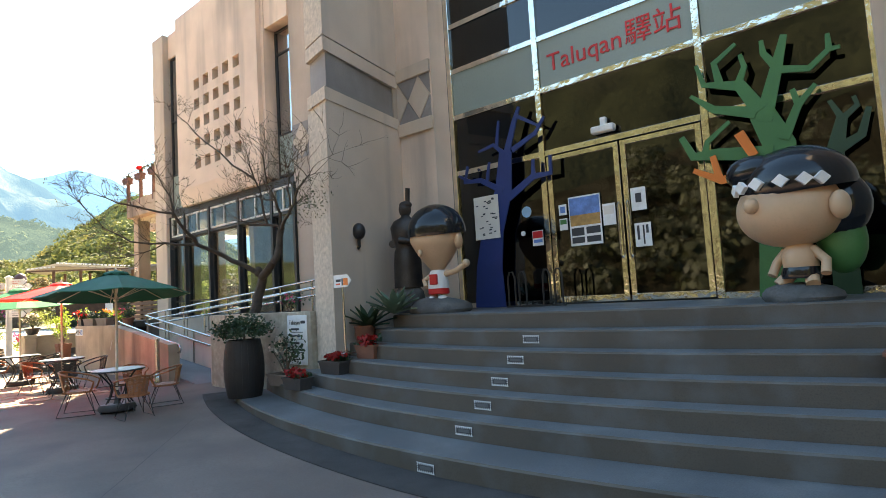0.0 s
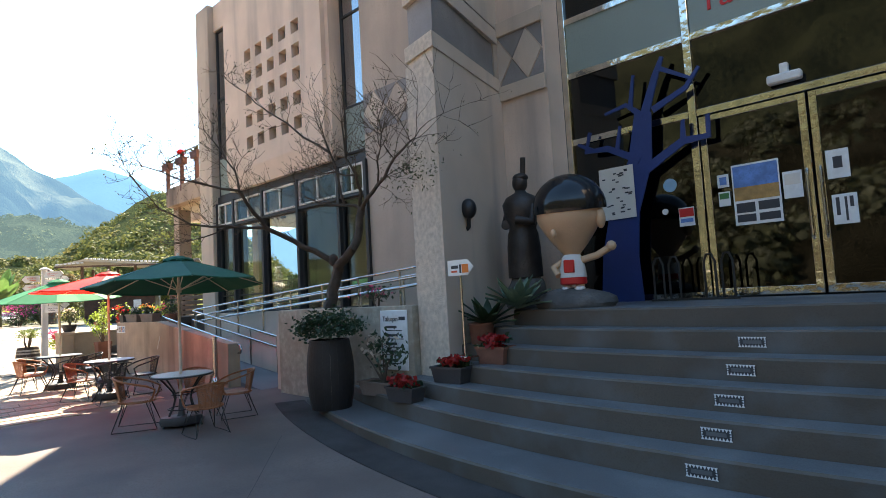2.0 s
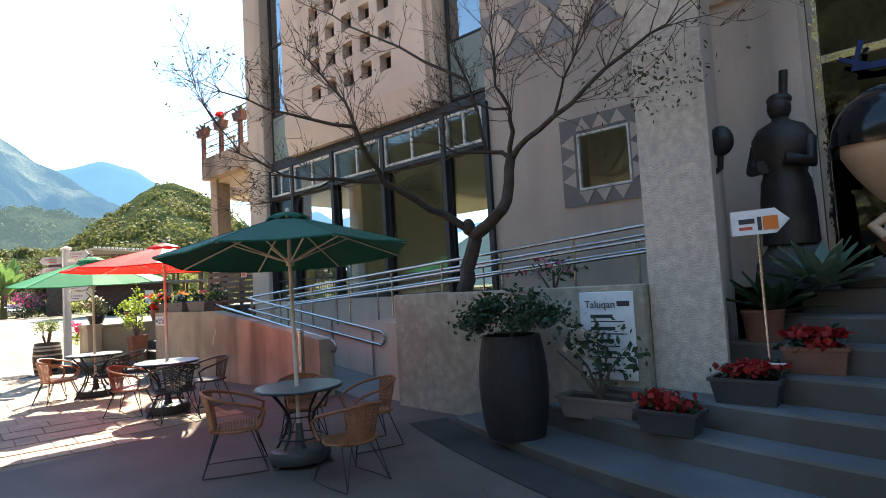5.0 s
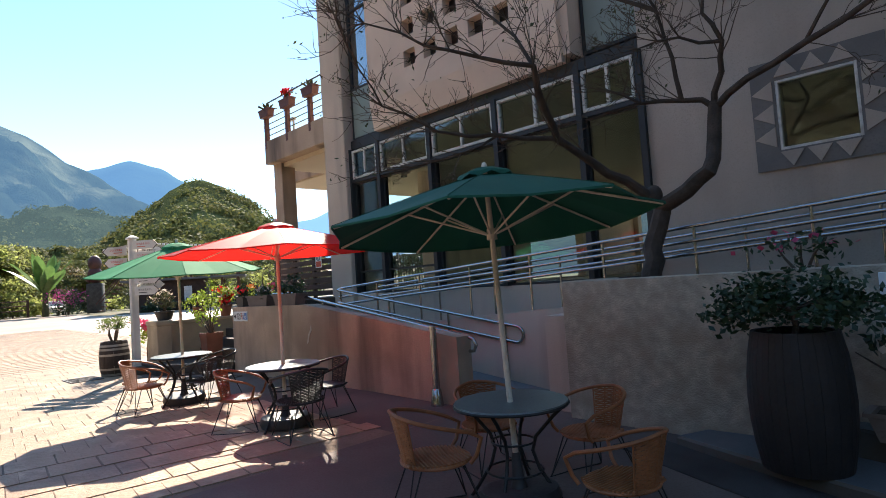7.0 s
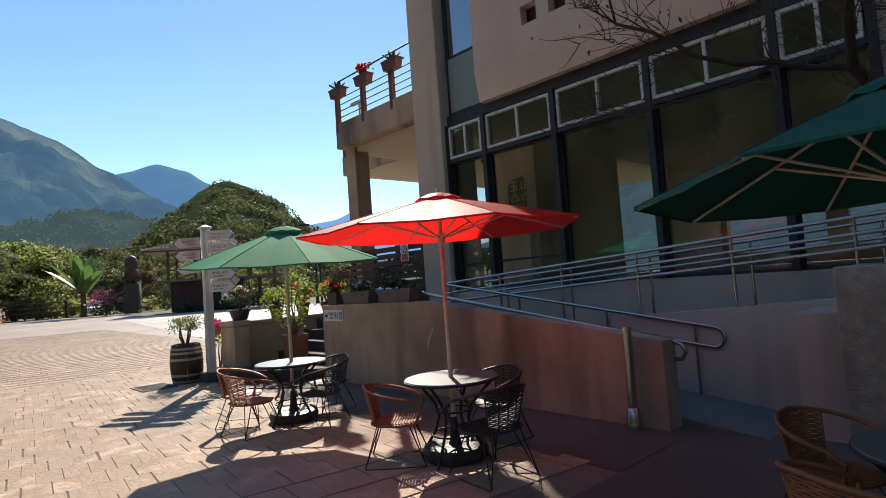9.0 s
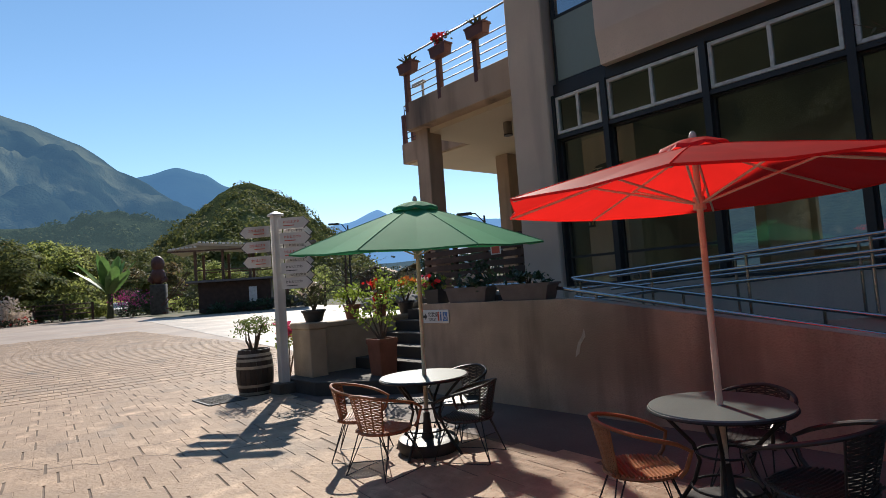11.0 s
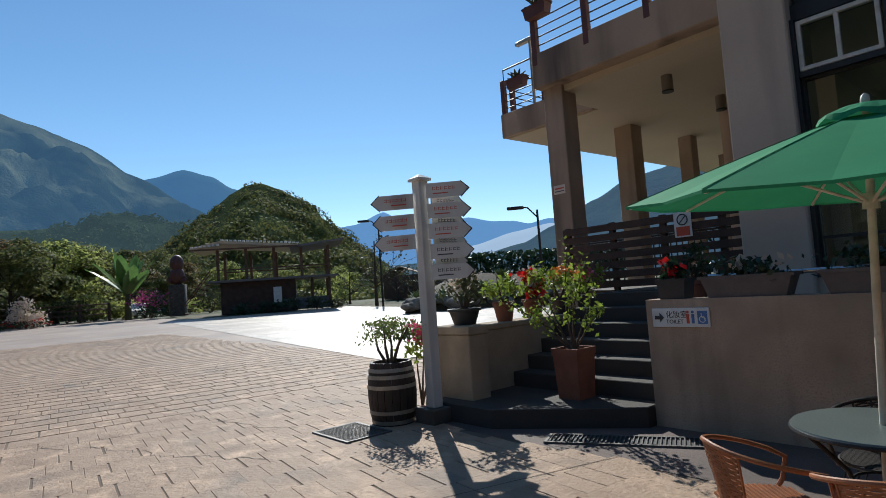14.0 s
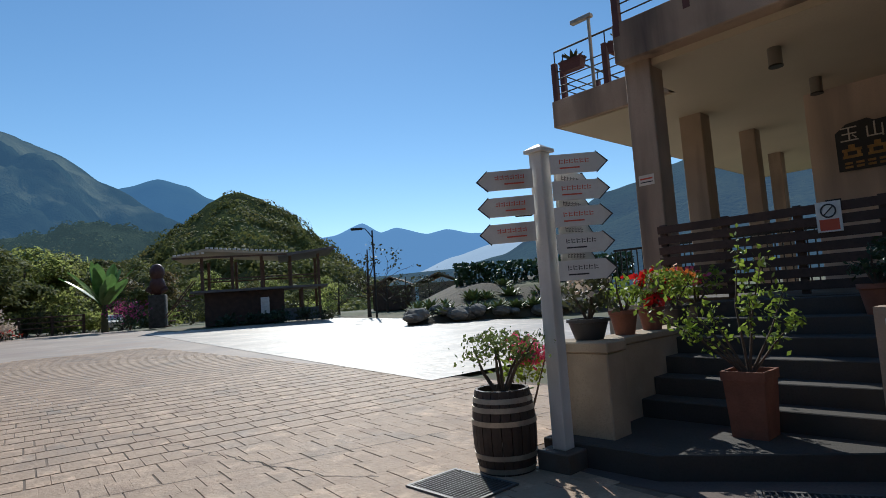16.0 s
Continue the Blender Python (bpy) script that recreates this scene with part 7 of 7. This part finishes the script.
# pavilion
PV = at(69.6, 51)
th = thing("pavilion", "open brown wooden pavilion on a dark raised base", "pavilion", (PV.x, PV.y, PV.z), 63)
th.scale = (0.82, 0.8, 1.0)
part("base", boxes(((0.3, -2.6, 0), (7.6, 3.2, 2.6)), bevel=0.03), M_WOOD, th)
part("counter", boxes(((7.6, -2.4, 0), (11.2, -2.1, 1.0)), bevel=0.02), M_DARKC, th)
for x, y in ((9.3, -2.8), (11.0, -2.8), (9.3, 2.8), (11.0, 2.8)):
    part("post", boxes(((x - 0.12, y - 0.12, 0), (x + 0.12, y + 0.12, 2.6)), bevel=0.02), M_PAV, th)
part("deck", boxes(((-0.8, -3.5, 2.6), (11.8, 3.5, 2.78)), bevel=0.02), M_DARKC, th)
for x in (0.2, 2.9, 5.6, 8.3, 11.0):
    for y in (-2.9, 2.9):
        part("post", boxes(((x - 0.14, y - 0.14, 2.78), (x + 0.14, y + 0.14, 5.3)), bevel=0.02), M_PAV, th)
for y in (-2.9, 2.9):
    part("rail", boxes(((0.2, y - 0.05, 3.6), (11.0, y + 0.05, 3.7))), M_PAV, th)
bm = bmesh.new()
prism(bm, [(-2.2, 5.45), (0.6, 5.95), (8.0, 5.4), (8.0, 5.24), (0.6, 5.75), (-2.2, 5.3)], 8.4, Matrix.Translation((0, 4.2, 0)) @ FACE_S)
roof = part("roof", bm, M_SOFFIT, th, "pale tiled roof with a low ridge")
part("fascia", boxes(((-2.2, -4.25, 5.2), (8.0, -4.2, 5.34))), M_PAV, roof)
bm = bmesh.new()
prism(bm, [(7.2, 5.3), (12.6, 5.75), (12.6, 5.6), (7.2, 5.1)], 8.4, Matrix.Translation((0, 4.2, 0)) @ FACE_S)
part("roof", bm, M_DARKC, th)
for k in range(26):
    part("roof_tile", boxes(((-2.1 + 0.4 * k, -4.24, 5.44 + (0.12 * k / 7 * 1.2 if k < 7 else 0.5 - 0.026 * (k - 7))), (-1.85 + 0.4 * k, -3.9, 5.56 + (0.12 * k / 7 * 1.2 if k < 7 else 0.5 - 0.026 * (k - 7))))), M_SIGN, th)
for i in range(7):
    part("stair_tread", boxes(((-0.6 - 0.35 * (i + 1), -3.4, 2.4 - 0.36 * i), (-0.6 - 0.35 * i, -2.0, 2.5 - 0.36 * i))), M_REDWOOD, th)
for y in (-3.4, -2.0):
    part("stair_rail", made(tube, [(-3.1, y, 0.9), (-0.5, y, 3.6)], 0.05, 6), M_REDWOOD, th)
part("notice", boxes(((5.4, -3.24, 0.7), (6.2, -3.21, 2.0))), M_SIGN, th)

rng = random.Random(61)
for b, d in ((67.5, 46), (65.2, 46), (63.2, 46), (60.6, 47), (58.5, 48)):
    shrub("pavilion_shrub", "rounded dark shrub before the pavilion base", at(b, d), 0.9, rng.uniform(0.7, 1.2), 300, 0.12, M_LEAF_DARK if b > 62 else M_LEAF_DRY, rng)["group"] = "shrubs before the pavilion"

# street lamps
def street_lamp(pos, h, label, rz):
    th = thing("street_lamp", label, "street lamp", pos, rz)
    part("pole", made(cyl, (0, 0, 0), (0, 0, h), 0.09, 0.06, 10), M_IRON, th)
    part("arm", made(tube, [(0, 0, h * 0.92), (-0.5, 0, h + 0.15), (-0.8, 0, h + 0.2)], 0.04, 6), M_IRON, th)
    part("head", boxes(((-1.6, -0.16, h + 0.1), (-0.7, 0.16, h + 0.26)), bevel=0.04), M_IRON, th)


street_lamp(at(53.9, 44), 6.6, "dark street lamp at the square's edge", 50)
street_lamp(at(36.6, 30), 5.2, "dark street lamp beyond the stair wall", 40)

# rock garden bank with agaves, hedge and low roofs
bm = bmesh.new()
n = 26
g = []
for i in range(n + 1):
    b = 51 - 20 * i / n
    row = []
    for d, z in ((30.0 + 0.25 * (51 - b), 0.0), (30.6 + 0.25 * (51 - b), 0.55), (33 + 0.2 * (51 - b), 1.1), (38, 1.9), (46, 2.2)):
        p = at(b, d)
        row.append(bm.verts.new(p + Vector((0, 0, z * min(1, 0.25 + i / 9) * (1 + 0.25 * noise.noise(p * 0.4))))))
    g.append(row)
for p, q in zip(g, g[1:]):
    for k in range(4):
        bm.faces.new((p[k], p[k + 1], q[k + 1], q[k]))
structure("rock_bank", bm, mat("planted_bank", (0.09, 0.07, 0.045), 0.95, scale=0.8, fine=8, vary=0.5, second=(0.12, 0.13, 0.05), bump=0.8, bump_dist=0.05), "planted earth bank beyond the square", category="bank")
rng = random.Random(27)
M_AG2 = mat("sunlit_agave", (0.2, 0.25, 0.09), 0.5, vary=0.25, scale=3, bump=0)
model = None
for i in range(34):
    b = rng.uniform(35, 50)
    k = rng.choice((0.5, 2.6, 3.2, 6.0))
    f = (51 - b) / 20 * n
    z = {0.5: 0.45, 2.6: 0.95, 3.2: 1.1, 6.0: 1.6}[k] * min(1, 0.25 + f / 9)
    p = at(b, 30 + 0.25 * (51 - b) + k)
    s = rng.uniform(0.7, 1.35)
    m = Matrix.Translation(p + Vector((0, 0, z))) @ Matrix.Rotation(i, 4, "Z") @ Matrix.Diagonal((s, s, s, 1))
    if model is None:
        model = agave("bank_agave", p + Vector((0, 0, z)), 0.75, 20, "yellow-green spiky agave on the planted bank", M_AG2)
        model["group"] = "agaves on the bank"
    else:
        copy_thing(model, m)
bmr = bmesh.new()
ball(bmr, (0, 0, 0), 0.5, 1.3, 0.9, 0.6, 12, 8)
for v in bmr.verts:
    v.co *= 1 + 0.25 * noise.noise(v.co * 5)
stone = tagged(part("boulder", bmr, mat("pale_boulder", (0.2, 0.18, 0.15), 0.9, vary=0.4, scale=3, bump=0.6)), "pale boulder in the planted bank", "boulder", "boulders on the bank")
stone.location = at(46, 30.9, 0.6)
for i in range(30):
    b = rng.uniform(34, 51)
    s = rng.uniform(0.4, 1.3)
    copy_thing(stone, Matrix.Translation(at(b, 29.8 + 0.25 * (51 - b) + rng.choice((0.2, 0.5, 1.8, 2.8))) + Vector((0, 0, 0.3 + 0.4 * rng.random()))) @ Matrix.Rotation(i * 1.3, 4, "Z") @ Matrix.Diagonal((s, s, s, 1)))
hp = []
for i in range(2600):
    b = rng.uniform(29, 46)
    hp.append(at(b, rng.uniform(41, 43)) + Vector((0, 0, 1.6 + 2.0 * rng.random() ** 0.7)))
tagged(cards("hedge", hp, 0.2, M_LEAF_DARK, None, rng), "clipped dark green hedge above the bank", "hedge", kind="stuff")
for b0, d, w, label in ((52, 66, 7, "low brown house with a brown tiled roof"), (47.5, 62, 9, "low tan house with a brown tiled roof")):
    p = at(b0, d)
    th = thing("house", label, "house", p, -45)
    part("wall", boxes(((-w / 2, -2, 0), (w / 2, 2, 2.6))), M_PAV if "brown house" in label else M_PIER, th)
    bm = bmesh.new()
    prism(bm, [(-2.7, 2.5), (0, 3.6), (2.7, 2.5), (2.7, 2.4), (0, 3.45), (-2.7, 2.4)], w + 0.8, Matrix.Translation((-w / 2 - 0.4, 0, 0)) @ Matrix(((0, 0, 1, 0), (1, 0, 0, 0), (0, 1, 0, 0), (0, 0, 0, 1))))
    part("roof", bm, M_PAVER2 if "brown" in label else M_SOFFIT, th)
    for k in range(3):
        part("window", boxes(((-w / 2 + w * (0.2 + 0.28 * k), -2.03, 0.9), (-w / 2 + w * (0.34 + 0.28 * k), -1.98, 2.0))), M_GLASS, th)
# terrace edge beyond the stair wall
th = thing("iron_railing", "black iron bar railing at the terrace's far edge", "railing", (-26.0, 13.5, 1.0))
part("rail", boxes(((0, -0.03, 1.35), (7.0, 0.03, 1.4)), ((0, -0.03, 0.4), (7.0, 0.03, 0.44))), M_BLACK, th)
for k in range(48):
    part("bar", boxes(((0.02 + 0.147 * k, -0.012, 0.0), (0.045 + 0.147 * k, 0.012, 1.36))), M_BLACK, th)
structure("wall_terrace_far", boxes(((-26.2, 13.3, -0.2), (-22.75, 13.7, 1.0))), M_CONC, "low concrete wall under the iron railing")
# parked car at the road's far end
th = thing("parked_car", "small white parked car at the end of the road", "car", at(76.9, 60), -15)
bm = bmesh.new()
prism(bm, [(-2, 0.35), (2, 0.35), (2.05, 0.8), (1.1, 0.95), (0.6, 1.42), (-1.1, 1.45), (-1.75, 0.98), (-2.05, 0.9)], 1.6, Matrix.Translation((0, 0.8, 0)) @ FACE_S)
bmesh.ops.bevel(bm, geom=bm.edges[:], offset=0.06, segments=1, affect="EDGES")
part("body", bm, M_WHITE, th)
for y in (-0.82, 0.8):
    part("side_window", boxes(((-1.35, y, 0.98), (0.55, y + 0.02, 1.32)), bevel=0.008), M_BLACK, th)
for y in (-0.62, 0.4):
    part("headlight", boxes(((1.98, y, 0.62), (2.07, y + 0.22, 0.76)), bevel=0.02), M_STEEL, th)
    part("tail_light", boxes(((-2.08, y, 0.66), (-1.98, y + 0.22, 0.82)), bevel=0.02), M_LETTER, th)
for x in (-1.3, 1.3):
    for y in (-0.75, 0.75):
        part("wheel", made(cyl, (x, y - 0.1, 0.32), (x, y + 0.1, 0.32), 0.32, n=16), M_BLACK, th)

# cracks and construction joints in the paving
M_CRACK = mat("crack", (0.05, 0.04, 0.035), 0.95, vary=0.2, bump=0)


def crack(name, label, p, q, w, wander, n, seed):
    rng = random.Random(seed)
    p, q = Vector((*p, 0)), Vector((*q, 0))
    side = Vector((-(q - p).y, (q - p).x, 0)).normalized()
    bm = bmesh.new()
    prev, off = None, 0.0
    for i in range(n + 1):
        off = off * 0.8 + rng.gauss(0, wander)
        c = p.lerp(q, i / n) + side * off
        ww = w * rng.uniform(0.4, 1.3)
        row = [bm.verts.new((c.x - side.x * ww, c.y - side.y * ww, gz(c.x) + 0.0105)), bm.verts.new((c.x + side.x * ww, c.y + side.y * ww, gz(c.x) + 0.0105))]
        if prev:
            bm.faces.new((prev[0], row[0], row[1], prev[1]))
        prev = row
    structure(name, bm, M_CRACK, label, category="crack")


crack("paving_crack", "jagged crack across the stamped paving", (-24.6, 1.0), (-21.6, 2.6), 0.006, 0.05, 40, 1)
crack("paving_crack", "jagged crack across the stamped paving", (-27.5, 2.6), (-22.6, 3.3), 0.006, 0.05, 50, 2)
crack("paving_crack", "long jagged crack across the stamped paving", (-20.2, 0.6), (-18.4, 3.4), 0.005, 0.04, 40, 3)
crack("paving_joint_line", "straight construction joint in the paving", (-24.9, -0.4), (-22.9, 6.6), 0.005, 0.003, 20, 4)
crack("paving_joint_line", "straight construction joint in the paving", (-21.0, -2.0), (-19.0, 4.6), 0.004, 0.003, 20, 5)
crack("apron_joint", "straight joint in the trowelled forecourt", (-9.0, 4.3), (-5.2, 1.2), 0.003, 0.002, 16, 6)
crack("apron_joint", "straight joint in the trowelled forecourt", (-6.6, 0.2), (-4.1, 3.4), 0.006, 0.002, 16, 7)

# ---- stamped paving, laid last ----
BL, BW, GX, GY = 0.44, 0.21, 0.0005, 0.0045
rng = random.Random(77)
protos = []
for k in range(6):
    bm = bmesh.new()
    j = [rng.uniform(-1, 1) for _ in range(8)]
    lo = [(sx * (BL - GX) / 2 + 0.001 * j[2 * q], sy * (BW - GY) / 2 + 0.003 * j[2 * q + 1]) for q, (sx, sy) in enumerate(((-1, -1), (1, -1), (1, 1), (-1, 1)))]
    a = [bm.verts.new((x, y, -0.02)) for x, y in lo]
    b = [bm.verts.new((x, y, 0.0035)) for x, y in lo]
    c = [bm.verts.new((x * 0.998, y * 0.965, 0.006)) for x, y in lo]
    for p, q in ((a, b), (b, c)):
        for i in range(4):
            bm.faces.new((p[i], p[(i + 1) % 4], q[(i + 1) % 4], q[i]))
    bm.faces.new(c)
    bmesh.ops.recalc_face_normals(bm, faces=bm.faces)
    me = bpy.data.meshes.new("paver")
    bm.to_mesh(me)
    bm.free()
    me.materials.append(M_PAVER)
    protos.append(me)
bed = bpy.data.objects["pavement_bed"]
verts, faces, singles = [], [], 0
LAY = Matrix.Translation((-22, 2, 0)) @ Matrix.Rotation(radians(-7), 4, "Z") @ Matrix.Translation((22, -2, 0))
ni, nj = int(32.3 / BL), int(23.5 / BW)
for i in range(-6, ni + 6):
    for j in range(-22, nj + 22):
        c = LAY @ Vector((-13.45 - BL * i, -15.6 + BW * (j + 0.5 * (i % 2) + rng.uniform(-0.06, 0.06)), 0))
        x, y = c.x, c.y
        if not (-45.6 < x < -13.25 and -15.7 < y < 8.1) or (x > -19.3 and y > 5.5) or (-21.9 < x and y > 4.5):
            continue
        if y > 8.3 + 0.16 * (-x - 27) and x < -27:
            continue
        z = gz(x) + 0.001 + rng.uniform(-0.0003, 0.0003)
        me = protos[rng.randrange(6)]
        if -23.6 < x < -19.0 and 1.4 < y < 4.5 and singles < 300:
            ob = new("paver", me)
            ob.parent = bed
            ob.matrix_local = pose(x, y, z, 0, 0, -7)
            singles += 1
        else:
            k = len(verts)
            m = pose(x, y, z, 0, 0, -7)
            verts += [m @ v.co for v in me.vertices]
            faces += [tuple(q + k for q in p.vertices) for p in me.polygons]
me = bpy.data.meshes.new("pavers")
me.from_pydata(verts, [], faces)
me.materials.append(M_PAVER2)
ob = tagged(new("pavers", me), kind="stuff")
ob.parent = bed
